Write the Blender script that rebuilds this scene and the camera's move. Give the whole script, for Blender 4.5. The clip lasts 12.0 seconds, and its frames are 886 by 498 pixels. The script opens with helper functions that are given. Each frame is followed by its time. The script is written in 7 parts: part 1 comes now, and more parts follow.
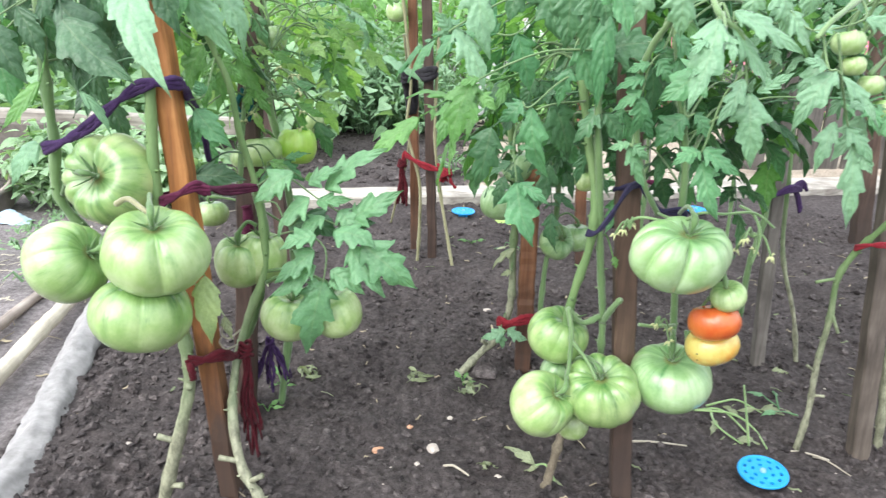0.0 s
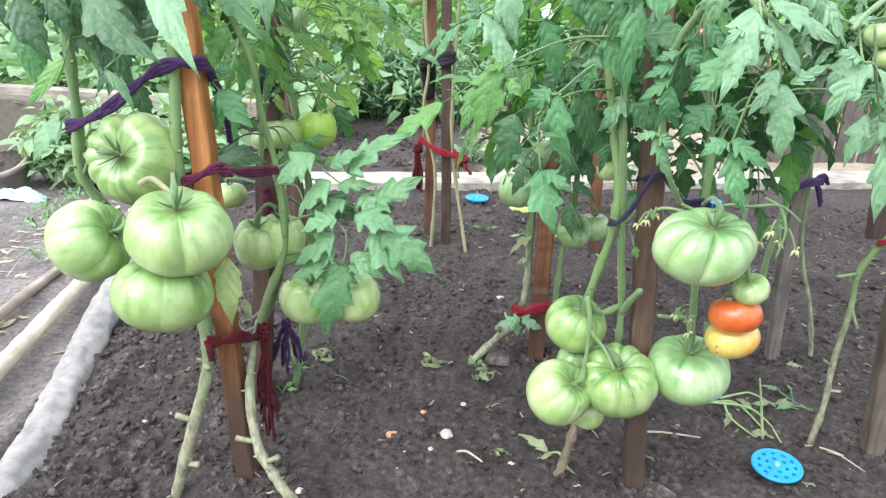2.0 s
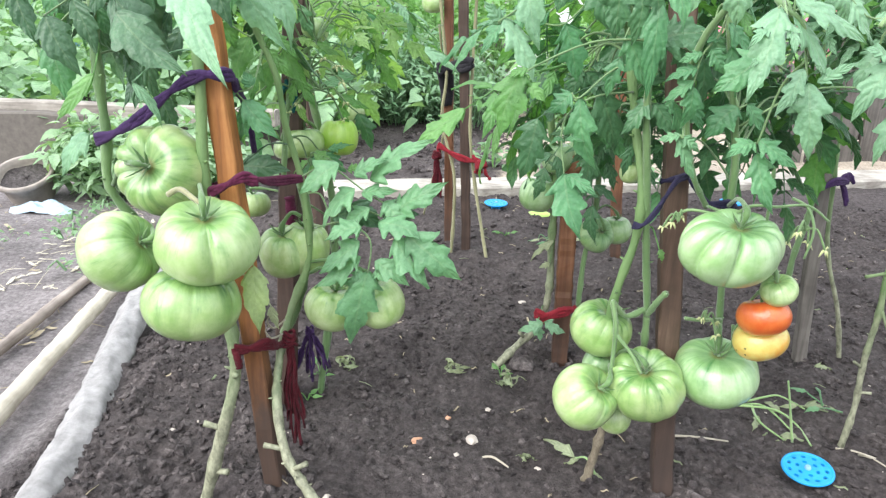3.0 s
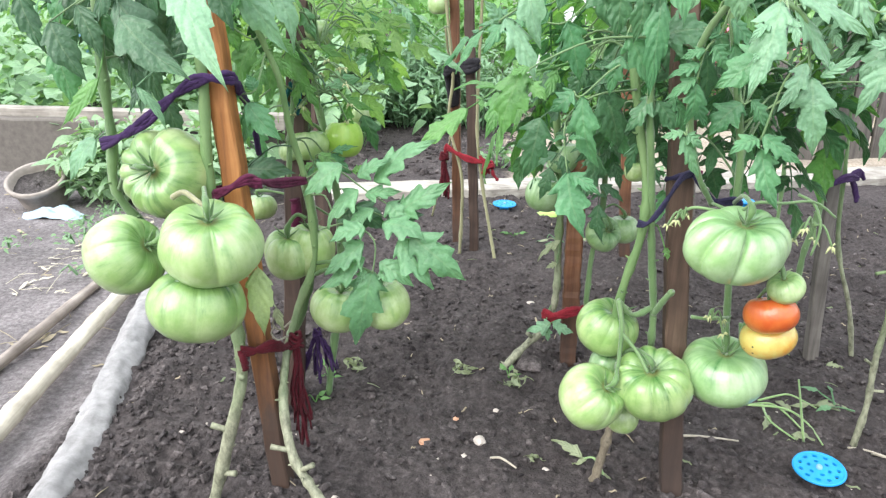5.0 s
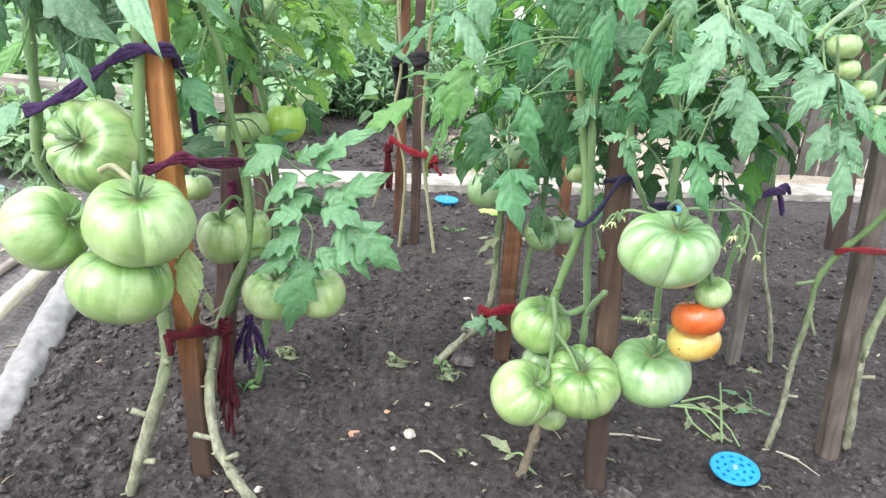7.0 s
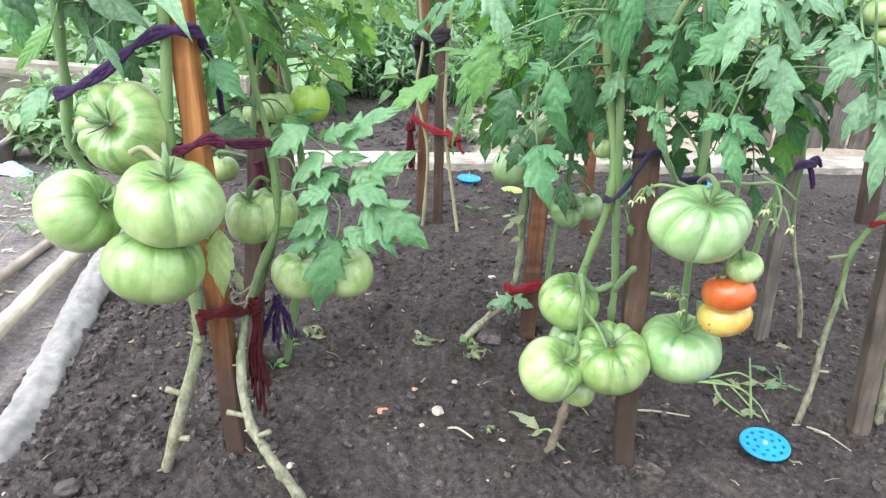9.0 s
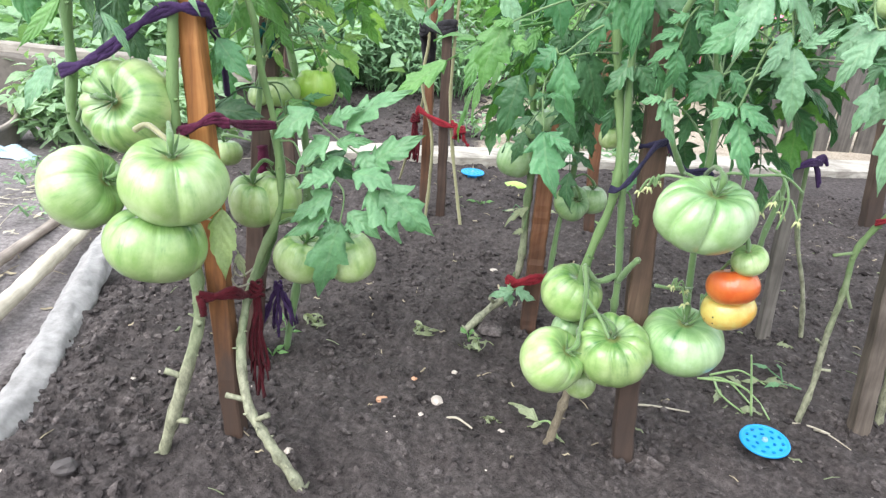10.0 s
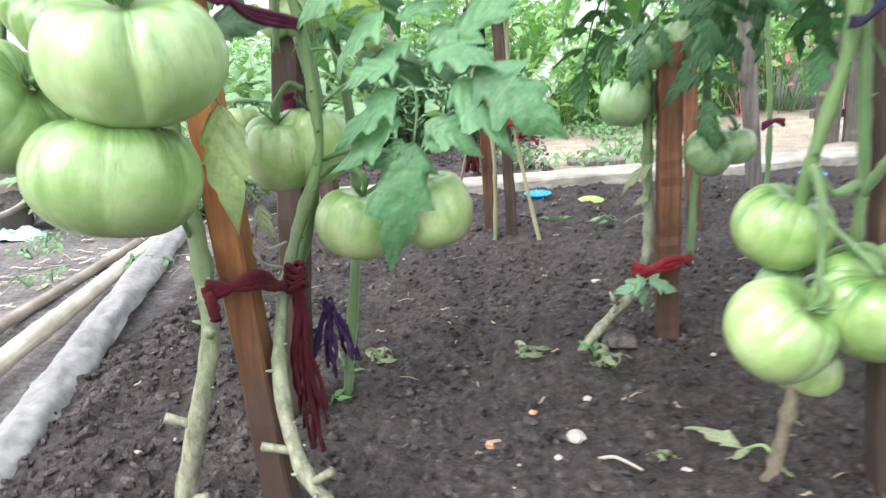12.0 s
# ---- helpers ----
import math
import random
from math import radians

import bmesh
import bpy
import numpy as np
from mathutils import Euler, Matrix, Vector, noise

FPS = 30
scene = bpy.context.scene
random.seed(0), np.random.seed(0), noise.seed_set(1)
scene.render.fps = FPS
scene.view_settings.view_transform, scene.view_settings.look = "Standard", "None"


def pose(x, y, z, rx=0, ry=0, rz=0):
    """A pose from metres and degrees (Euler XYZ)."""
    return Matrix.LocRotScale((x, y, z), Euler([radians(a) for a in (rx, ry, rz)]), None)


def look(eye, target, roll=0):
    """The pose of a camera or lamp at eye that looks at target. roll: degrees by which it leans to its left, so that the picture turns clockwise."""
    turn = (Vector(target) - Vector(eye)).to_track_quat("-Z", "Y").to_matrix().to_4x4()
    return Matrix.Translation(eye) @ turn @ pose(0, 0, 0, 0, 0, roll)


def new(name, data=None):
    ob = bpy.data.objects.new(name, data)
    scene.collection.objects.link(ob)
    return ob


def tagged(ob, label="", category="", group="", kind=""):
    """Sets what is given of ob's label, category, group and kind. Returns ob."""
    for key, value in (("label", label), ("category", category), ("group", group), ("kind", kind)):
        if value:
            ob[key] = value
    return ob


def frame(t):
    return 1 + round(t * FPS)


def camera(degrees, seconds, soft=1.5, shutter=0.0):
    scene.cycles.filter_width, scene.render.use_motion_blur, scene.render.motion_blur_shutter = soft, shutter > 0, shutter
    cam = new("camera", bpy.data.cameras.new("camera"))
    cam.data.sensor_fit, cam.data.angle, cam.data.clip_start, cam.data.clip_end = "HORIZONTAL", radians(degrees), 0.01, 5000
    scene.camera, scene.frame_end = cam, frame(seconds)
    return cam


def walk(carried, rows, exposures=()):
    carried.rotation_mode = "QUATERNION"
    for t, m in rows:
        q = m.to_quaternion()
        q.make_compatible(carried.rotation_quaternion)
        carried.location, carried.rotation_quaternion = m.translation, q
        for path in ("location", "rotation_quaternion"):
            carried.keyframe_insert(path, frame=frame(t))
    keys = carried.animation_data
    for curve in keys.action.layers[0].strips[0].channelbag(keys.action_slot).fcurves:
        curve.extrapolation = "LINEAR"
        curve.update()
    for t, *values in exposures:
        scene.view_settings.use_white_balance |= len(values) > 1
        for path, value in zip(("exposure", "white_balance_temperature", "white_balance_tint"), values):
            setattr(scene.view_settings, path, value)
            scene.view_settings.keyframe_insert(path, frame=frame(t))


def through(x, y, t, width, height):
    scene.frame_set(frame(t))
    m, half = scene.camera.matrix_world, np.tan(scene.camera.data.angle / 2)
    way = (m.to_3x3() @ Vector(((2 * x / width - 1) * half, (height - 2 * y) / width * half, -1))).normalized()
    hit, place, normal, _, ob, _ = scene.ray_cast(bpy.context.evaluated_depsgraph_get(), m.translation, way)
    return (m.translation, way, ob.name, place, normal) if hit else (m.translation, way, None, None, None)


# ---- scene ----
cam = camera(65.7, 12.0, soft=1.3, shutter=0.5)
PATH = [
    (0, (0.172, 0.145, 0.657), (0.031, 2.023, -0.016), 1.5),
    (0.5, (0.157, 0.151, 0.655), (-0.039, 2.018, -0.034), 1.1),
    (1, (0.162, 0.148, 0.652), (-0.038, 2.008, -0.056), 2.0),
    (1.5, (0.165, 0.148, 0.653), (-0.005, 2.008, -0.063), 1.6),
    (2, (0.157, 0.146, 0.656), (-0.005, 2.008, -0.056), 2.5),
    (2.5, (0.157, 0.144, 0.655), (-0.021, 2.008, -0.049), 2.0),
    (3, (0.149, 0.143, 0.656), (-0.064, 2.006, -0.041), 1.1),
    (5, (0.158, 0.144, 0.654), (-0.089, 2.005, -0.038), 0.2),
    (5.5, (0.168, 0.148, 0.652), (-0.025, 2.015, -0.037), 1.2),
    (6, (0.171, 0.15, 0.646), (0.044, 2.022, -0.048), 3.7),
    (6.5, (0.167, 0.148, 0.647), (0.077, 2.02, -0.05), 4.1),
    (7, (0.16, 0.148, 0.648), (0.086, 2.021, -0.049), 4.8),
    (9, (0.152, 0.147, 0.645), (0.024, 1.994, -0.111), 3.5),
    (9.5, (0.155, 0.147, 0.641), (0.024, 1.993, -0.116), 4.0),
    (10, (0.15, 0.146, 0.631), (0.02, 1.991, -0.132), 4.8),
    (10.5, (0.152, 0.164, 0.606), (-0.094, 2.046, -0.026), 2.7),
    (11, (0.139, 0.216, 0.553), (-0.13, 2.166, 0.196), 1.5),
    (11.5, (0.12, 0.287, 0.455), (-0.146, 2.213, -0.015), 0.1),
    (12, (0.058, 0.391, 0.395), (-0.204, 2.301, -0.137), -3.4),
]
walk(cam, [(t, look(eye, target, roll)) for t, eye, target, roll in PATH])

# ---- light: a bright overcast sky ----
SUN_FROM = Vector((-0.60, -0.70, 0.80)).normalized()
world = bpy.data.worlds.new("overcast_sky")
scene.world = world
world.use_nodes = True
wn, wl = world.node_tree.nodes, world.node_tree.links
wn.clear()
w_out = wn.new("ShaderNodeOutputWorld")
w_bg = wn.new("ShaderNodeBackground")
w_sky = wn.new("ShaderNodeTexSky")
w_sky.sky_type = "NISHITA"
w_sky.sun_disc = False
w_sky.sun_elevation = math.asin(SUN_FROM.z)
w_sky.sun_rotation = math.atan2(SUN_FROM.x, SUN_FROM.y)
w_sky.dust_density = 4.0
w_cloud = wn.new("ShaderNodeMix")
w_cloud.data_type = "RGBA"
w_cloud.inputs[0].default_value = 0.86
w_grad = wn.new("ShaderNodeTexGradient")
w_grad.texture_mapping.mapping_x = "Z"
w_dome = wn.new("ShaderNodeValToRGB")
w_dome.color_ramp.elements[0].color = (7.4, 7.7, 8.3, 1.0)
w_dome.color_ramp.elements[1].color = (15.5, 16.2, 17.4, 1.0)
wl.new(w_grad.outputs[0], w_dome.inputs[0])
wl.new(w_dome.outputs[0], w_cloud.inputs[7])
wl.new(w_sky.outputs[0], w_cloud.inputs[6])
wl.new(w_cloud.outputs[2], w_bg.inputs[0])
w_bg.inputs[1].default_value = 0.140
wl.new(w_bg.outputs[0], w_out.inputs[0])

sun_data = bpy.data.lights.new("veiled_sun", "SUN")
sun_data.energy, sun_data.angle, sun_data.color = 2.65, radians(55), (1.0, 0.985, 0.96)
sun = new("veiled_sun", sun_data)
sun.matrix_world = look(SUN_FROM * 20, (0, 0, 0))
scene.view_settings.exposure = 0.60

# ---- materials ----


def material(name):
    m = bpy.data.materials.new(name)
    m.use_nodes = True
    n, l = m.node_tree.nodes, m.node_tree.links
    return m, n, l, n["Principled BSDF"]


def ramp(n, stops):
    r = n.new("ShaderNodeValToRGB")
    while len(r.color_ramp.elements) < len(stops):
        r.color_ramp.elements.new(0.5)
    for e, (p, c) in zip(r.color_ramp.elements, stops):
        e.position, e.color = p, (*c, 1)
    return r


def noise_tex(n, l, coord, scale, detail=4, rough=0.6, stretch=None):
    t = n.new("ShaderNodeTexNoise")
    t.inputs["Scale"].default_value, t.inputs["Detail"].default_value, t.inputs["Roughness"].default_value = scale, detail, rough
    if stretch:
        mp = n.new("ShaderNodeMapping")
        mp.inputs["Scale"].default_value = stretch
        l.new(coord, mp.inputs[0])
        coord = mp.outputs[0]
    l.new(coord, t.inputs["Vector"])
    return t


def bump(n, l, height, bsdf, strength, distance):
    b = n.new("ShaderNodeBump")
    b.inputs["Strength"].default_value, b.inputs["Distance"].default_value = strength, distance
    l.new(height, b.inputs["Height"])
    l.new(b.outputs[0], bsdf.inputs["Normal"])
    return b


def mixed(n, l, fac, a, b, mode="MIX"):
    m = n.new("ShaderNodeMix")
    m.data_type, m.blend_type = "RGBA", mode
    for sock, v in ((m.inputs[0], fac), (m.inputs[6], a), (m.inputs[7], b)):
        if isinstance(v, (int, float)):
            sock.default_value = v
        elif isinstance(v, tuple):
            sock.default_value = (*v, 1)
        else:
            l.new(v, sock)
    return m.outputs[2]


def earth_material(name, dark, mid, light, scale=1.0, rough=0.95, depth=0.006, islands=False):
    m, n, l, p = material(name)
    co = n.new("ShaderNodeTexCoord").outputs["Object"]
    broad = noise_tex(n, l, co, 6.5 * scale, 7, 0.65)
    fine = noise_tex(n, l, co, 95 * scale, 8, 0.7)
    r1 = ramp(n, [(0.36, dark), (0.51, mid), (0.66, light)])
    l.new(fine.outputs[0], r1.inputs[0])
    r2 = ramp(n, [(0.30, (0.50, 0.48, 0.48)), (0.52, (0.98, 0.97, 0.96)), (0.70, (1.52, 1.50, 1.48))])
    l.new(broad.outputs[0], r2.inputs[0])
    isle = ramp(n, [(0.0, (0.65, 0.65, 0.66)), (1.0, (1.45, 1.43, 1.4))])
    l.new(n.new("ShaderNodeNewGeometry").outputs["Random Per Island"], isle.inputs[0])
    tone = mixed(n, l, 1.0, r1.outputs[0], r2.outputs[0], "MULTIPLY")
    l.new(mixed(n, l, 1.0, tone, isle.outputs[0], "MULTIPLY") if islands else tone, p.inputs["Base Color"])
    p.inputs["Roughness"].default_value = rough
    p.inputs["Specular IOR Level"].default_value = 0.25
    grit = noise_tex(n, l, co, 210 * scale, 6, 0.75)
    mid = noise_tex(n, l, co, 60 * scale, 5, 0.7)
    bump(n, l, mixed(n, l, 0.30, mid.outputs[0], grit.outputs[0]), p, 0.9, depth * 2.2)
    return m


SOIL = earth_material("garden_soil", (0.048, 0.043, 0.042), (0.089, 0.081, 0.080), (0.146, 0.134, 0.131))
CLOD = earth_material("soil_clods", (0.039, 0.034, 0.0345), (0.083, 0.073, 0.074), (0.150, 0.135, 0.135), islands=True)


def ground_material():
    """Dark bed soil, giving way to the trodden path on one side and to the sandy path behind the edging."""
    m, n, l, p = material("garden_ground")
    co = n.new("ShaderNodeTexCoord").outputs["Object"]

    def calc(op, a, b=0.0, c=0.0):
        q = n.new("ShaderNodeMath")
        q.operation = op
        for sock, v in zip(q.inputs, (a, b, c)):
            if isinstance(v, (int, float)):
                sock.default_value = v
            else:
                l.new(v, sock)
        return q.outputs[0]

    def step(value, soft):
        r = n.new("ShaderNodeMapRange")
        r.interpolation_type = "SMOOTHSTEP"
        r.inputs[1].default_value, r.inputs[2].default_value = -soft, soft
        l.new(value, r.inputs[0])
        return r.outputs[0]

    sep = n.new("ShaderNodeSeparateXYZ")
    l.new(co, sep.inputs[0])
    x, y = sep.outputs[0], sep.outputs[1]
    ragged = calc("SUBTRACT", noise_tex(n, l, co, 5, 8, 0.7).outputs[0], 0.5)
    broad = noise_tex(n, l, co, 6.5, 7, 0.65)
    fine = noise_tex(n, l, co, 95, 8, 0.7)
    wide = noise_tex(n, l, co, 0.9, 5, 0.6)

    def tones(dark, mid, light):
        r = ramp(n, [(0.36, dark), (0.51, mid), (0.66, light)])
        l.new(fine.outputs[0], r.inputs[0])
        return r.outputs[0]

    soil = tones((0.048, 0.0415, 0.0420), (0.081, 0.0710, 0.0715), (0.130, 0.116, 0.116))
    dirt = tones((0.15, 0.139, 0.143), (0.24, 0.222, 0.228), (0.34, 0.321, 0.326))
    sand = tones((0.33, 0.28, 0.225), (0.47, 0.41, 0.34), (0.59, 0.53, 0.45))
    edge = calc("SUBTRACT", calc("MULTIPLY_ADD", y, -0.14, -0.431), x)
    on_path = calc("MULTIPLY", step(calc("MULTIPLY_ADD", ragged, 0.16, edge), 0.025), step(calc("SUBTRACT", 2.75, y), 0.05))
    far_off = step(calc("SUBTRACT", y, 30.0), 3.0)
    behind = step(calc("MULTIPLY_ADD", ragged, 0.05, calc("SUBTRACT", calc("MULTIPLY_ADD", x, -0.26, y), 2.52)), 0.02)
    before = step(calc("MULTIPLY_ADD", ragged, 1.2, calc("SUBTRACT", calc("MULTIPLY_ADD", x, 0.26, 4.25), y)), 0.12)
    beside = step(calc("SUBTRACT", calc("MULTIPLY_ADD", ragged, 0.5, x), calc("MULTIPLY_ADD", calc("MAXIMUM", calc("SUBTRACT", 3.4, y), 0.0), 0.12, 0.04)), 0.06)
    on_sand = calc("MULTIPLY", calc("MULTIPLY", behind, before), beside)
    colour = mixed(n, l, calc("MAXIMUM", on_path, far_off), soil, dirt)
    colour = mixed(n, l, on_sand, colour, sand)
    r2 = ramp(n, [(0.30, (0.70, 0.68, 0.68)), (0.52, (0.98, 0.97, 0.96)), (0.70, (1.28, 1.26, 1.24))])
    l.new(broad.outputs[0], r2.inputs[0])
    r3 = ramp(n, [(0.3, (0.86, 0.85, 0.84)), (0.7, (1.14, 1.13, 1.12))])
    l.new(wide.outputs[0], r3.inputs[0])
    colour = mixed(n, l, 1.0, mixed(n, l, 1.0, colour, r2.outputs[0], "MULTIPLY"), r3.outputs[0], "MULTIPLY")
    l.new(colour, p.inputs["Base Color"])
    p.inputs["Roughness"].default_value = 0.95
    p.inputs["Specular IOR Level"].default_value = 0.25
    lumps, grit = noise_tex(n, l, co, 60, 5, 0.7), noise_tex(n, l, co, 210, 6, 0.75)
    bump(n, l, mixed(n, l, 0.30, lumps.outputs[0], grit.outputs[0]), p, 1.0, 0.016)
    return m


GROUND = ground_material()


def leaf_material(name, dark, light, gloss=0.42, through=0.3, spread=0.25):
    """Tomato leaf: veins from the leaf's own length and breadth, hue by leaf and by leaflet."""
    m, n, l, p = material(name)
    uv = n.new("ShaderNodeUVMap")
    uv.uv_map = "leaf"
    sep = n.new("ShaderNodeSeparateXYZ")
    l.new(uv.outputs[0], sep.inputs[0])

    def calc(op, a, b=None):
        q = n.new("ShaderNodeMath")
        q.operation = op
        for s, v in ((q.inputs[0], a), (q.inputs[1], b)):
            if v is None:
                continue
            if isinstance(v, (int, float)):
                s.default_value = v
            else:
                l.new(v, s)
        return q.outputs[0]

    co = n.new("ShaderNodeTexCoord").outputs["Object"]
    blot = noise_tex(n, l, co, 38, 4)
    across = calc("ABSOLUTE", calc("SUBTRACT", sep.outputs[1], 0.5))
    wander = calc("MULTIPLY", calc("SUBTRACT", blot.outputs[0], 0.5), 0.16)
    rib = calc("SINE", calc("MULTIPLY", calc("ADD", calc("SUBTRACT", sep.outputs[0], calc("MULTIPLY", across, 0.55)), wander), 34.0))
    side_vein = calc("POWER", calc("ADD", calc("MULTIPLY", rib, 0.5), 0.5), 12.0)
    mid_vein = calc("GREATER_THAN", 0.025, across)
    vein = calc("MINIMUM", calc("ADD", calc("MULTIPLY", calc("MULTIPLY", side_vein, blot.outputs[0]), 0.8), mid_vein), 1.0)
    info = n.new("ShaderNodeObjectInfo")
    geo = n.new("ShaderNodeNewGeometry")
    tone = calc("ADD", calc("MULTIPLY", geo.outputs["Random Per Island"], 0.5), calc("MULTIPLY", info.outputs["Random"], 0.5))
    base = mixed(n, l, tone, dark, light)
    r = ramp(n, [(0.28, (0.74, 0.76, 0.76)), (0.72, (1.20, 1.16, 1.14))])
    l.new(blot.outputs[0], r.inputs[0])
    base = mixed(n, l, 1.0, base, r.outputs[0], "MULTIPLY")
    speck = noise_tex(n, l, co, 260, 4, 0.7)
    sr = ramp(n, [(0.34, (0.90, 0.91, 0.90)), (0.50, (1.0, 1.0, 1.0)), (0.68, (1.14, 1.12, 1.15))])
    l.new(speck.outputs[0], sr.inputs[0])
    base = mixed(n, l, 1.0, base, sr.outputs[0], "MULTIPLY")
    pale = mixed(n, l, 0.5, base, (0.42, 0.52, 0.28))
    base = mixed(n, l, calc("MULTIPLY", vein, 0.20), base, pale)
    l.new(base, p.inputs["Base Color"])
    p.inputs["Roughness"].default_value = gloss
    p.inputs["Specular IOR Level"].default_value = 0.5
    p.inputs["Sheen Weight"].default_value = 0.12
    p.inputs["Sheen Roughness"].default_value = 0.4
    pucker = noise_tex(n, l, co, 150, 3, 0.5)
    quilt = calc("MULTIPLY", calc("ADD", calc("MULTIPLY", rib, 0.5), 0.5), calc("MULTIPLY", blot.outputs[0], 0.55))
    relief = calc("SUBTRACT", calc("ADD", calc("MULTIPLY", blot.outputs[0], 0.7), calc("MULTIPLY", pucker.outputs[0], 0.8)), calc("ADD", quilt, calc("MULTIPLY", mid_vein, 0.25)))
    b = bump(n, l, relief, p, 0.8, 0.0030)
    t = n.new("ShaderNodeBsdfTranslucent")
    l.new(mixed(n, l, 1.0, base, (1.15, 1.25, 0.55), "MULTIPLY"), t.inputs[0])
    l.new(b.outputs[0], t.inputs["Normal"])
    mix = n.new("ShaderNodeMixShader")
    mix.inputs[0].default_value = through
    l.new(p.outputs[0], mix.inputs[1])
    l.new(t.outputs[0], mix.inputs[2])
    l.new(mix.outputs[0], n["Material Output"].inputs[0])
    return m


LEAF = leaf_material("tomato_leaf", (0.060, 0.210, 0.090), (0.135, 0.340, 0.155))
LEAF_PALE = leaf_material("tomato_leaf_pale", (0.142, 0.315, 0.172), (0.232, 0.425, 0.258), 0.4, 0.22)
LEAF_FRESH = leaf_material("tomato_leaf_fresh", (0.115, 0.300, 0.090), (0.215, 0.445, 0.150), 0.42, 0.42)
# Shade among inner and rear leaves is put into this darker green.
LEAF_SHADED = leaf_material("tomato_leaf_shaded", (0.046, 0.145, 0.066), (0.098, 0.235, 0.108), 0.38, 0.22)
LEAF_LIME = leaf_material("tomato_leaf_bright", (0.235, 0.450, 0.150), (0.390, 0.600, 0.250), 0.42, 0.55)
# Darkest copy of the leaf: the front plant's shade is in its colour.
LEAF_DEEP_SHADE = leaf_material("tomato_leaf_deep_shade", (0.034, 0.104, 0.052), (0.076, 0.175, 0.086), 0.4, 0.22)
LEAF_DRY = leaf_material("withering_leaf", (0.215, 0.275, 0.150), (0.390, 0.440, 0.285), 0.6, 0.25)
LEAF_YELLOW = leaf_material("yellowing_leaf", (0.270, 0.400, 0.160), (0.400, 0.520, 0.250), 0.45, 0.3)
LEAF_SPRAY = leaf_material("tomato_leaf_light", (0.104, 0.262, 0.122), (0.192, 0.400, 0.208), 0.42, 0.28)
BED_LEAF = leaf_material("bed_foliage", (0.120, 0.260, 0.118), (0.290, 0.475, 0.268), 0.42, 0.3)
WEED_LEAF = leaf_material("weed_foliage", (0.200, 0.360, 0.185), (0.400, 0.560, 0.370), 0.45, 0.3)
BUSH_LEAF = leaf_material("pepper_foliage", (0.135, 0.285, 0.145), (0.335, 0.500, 0.310), 0.38, 0.25)
BACK_LEAF = leaf_material("far_foliage", (0.150, 0.350, 0.110), (0.340, 0.570, 0.240), 0.5, 0.4)


def stem_material(name, low, high):
    m, n, l, p = material(name)
    co = n.new("ShaderNodeTexCoord").outputs["Object"]
    a = noise_tex(n, l, co, 30, 5, 0.6, (1, 1, 0.35))
    b = noise_tex(n, l, co, 420, 3, 0.6, (1, 1, 0.4))
    r = ramp(n, [(0.3, low), (0.7, high)])
    l.new(a.outputs[0], r.inputs[0])
    l.new(r.outputs[0], p.inputs["Base Color"])
    p.inputs["Roughness"].default_value = 0.6
    p.inputs["Sheen Weight"].default_value = 0.3
    bump(n, l, mixed(n, l, 0.5, a.outputs[0], b.outputs[0]), p, 0.7, 0.003)
    return m


STEM = stem_material("green_stem", (0.072, 0.155, 0.050), (0.180, 0.290, 0.118))
STEM_OLD = stem_material("old_stem", (0.18, 0.215, 0.125), (0.33, 0.365, 0.235))
STEM_BARK = stem_material("corky_stem", (0.16, 0.14, 0.10), (0.33, 0.30, 0.21))


CALYX = stem_material("calyx_green", (0.045, 0.115, 0.030), (0.125, 0.235, 0.075))


def vine_material(name, low, high, wood_low, wood_high, rise):
    """A vine that turns woody and pale towards its foot, in patches."""
    m, n, l, p = material(name)
    co = n.new("ShaderNodeTexCoord").outputs["Object"]
    a = noise_tex(n, l, co, 30, 5, 0.6, (1, 1, 0.35))
    b = noise_tex(n, l, co, 420, 3, 0.6, (1, 1, 0.4))
    g, w = ramp(n, [(0.3, low), (0.7, high)]), ramp(n, [(0.36, wood_low), (0.62, wood_high)])
    l.new(a.outputs[0], g.inputs[0])
    l.new(noise_tex(n, l, co, 110, 6, 0.7, (1, 1, 0.5)).outputs[0], w.inputs[0])
    sep = n.new("ShaderNodeSeparateXYZ")
    l.new(co, sep.inputs[0])
    patch = noise_tex(n, l, co, 14, 4)
    add = n.new("ShaderNodeMath")
    add.operation = "MULTIPLY_ADD"
    l.new(patch.outputs[0], add.inputs[0])
    add.inputs[1].default_value = 0.25
    l.new(sep.outputs[2], add.inputs[2])
    f = n.new("ShaderNodeMapRange")
    f.inputs[1].default_value, f.inputs[2].default_value = rise, rise + 0.2
    l.new(add.outputs[0], f.inputs[0])
    l.new(mixed(n, l, f.outputs[0], w.outputs[0], g.outputs[0]), p.inputs["Base Color"])
    p.inputs["Roughness"].default_value = 0.6
    bump(n, l, mixed(n, l, 0.5, a.outputs[0], b.outputs[0]), p, 0.7, 0.003)
    return m


VINE = vine_material("woody_vine", (0.095, 0.190, 0.065), (0.20, 0.310, 0.125), (0.125, 0.130, 0.085), (0.335, 0.345, 0.24), 0.26)
VINE_CORKY = vine_material("corky_vine", (0.095, 0.19, 0.065), (0.20, 0.31, 0.125), (0.10, 0.082, 0.058), (0.24, 0.205, 0.145), 0.20)
STEM_TAN = stem_material("drying_stem", (0.17, 0.17, 0.085), (0.33, 0.32, 0.18))
TWIG = stem_material("dry_twig", (0.30, 0.26, 0.19), (0.52, 0.47, 0.38))
SHOOT = stem_material("cut_shoot_green", (0.180, 0.320, 0.110), (0.340, 0.500, 0.210))
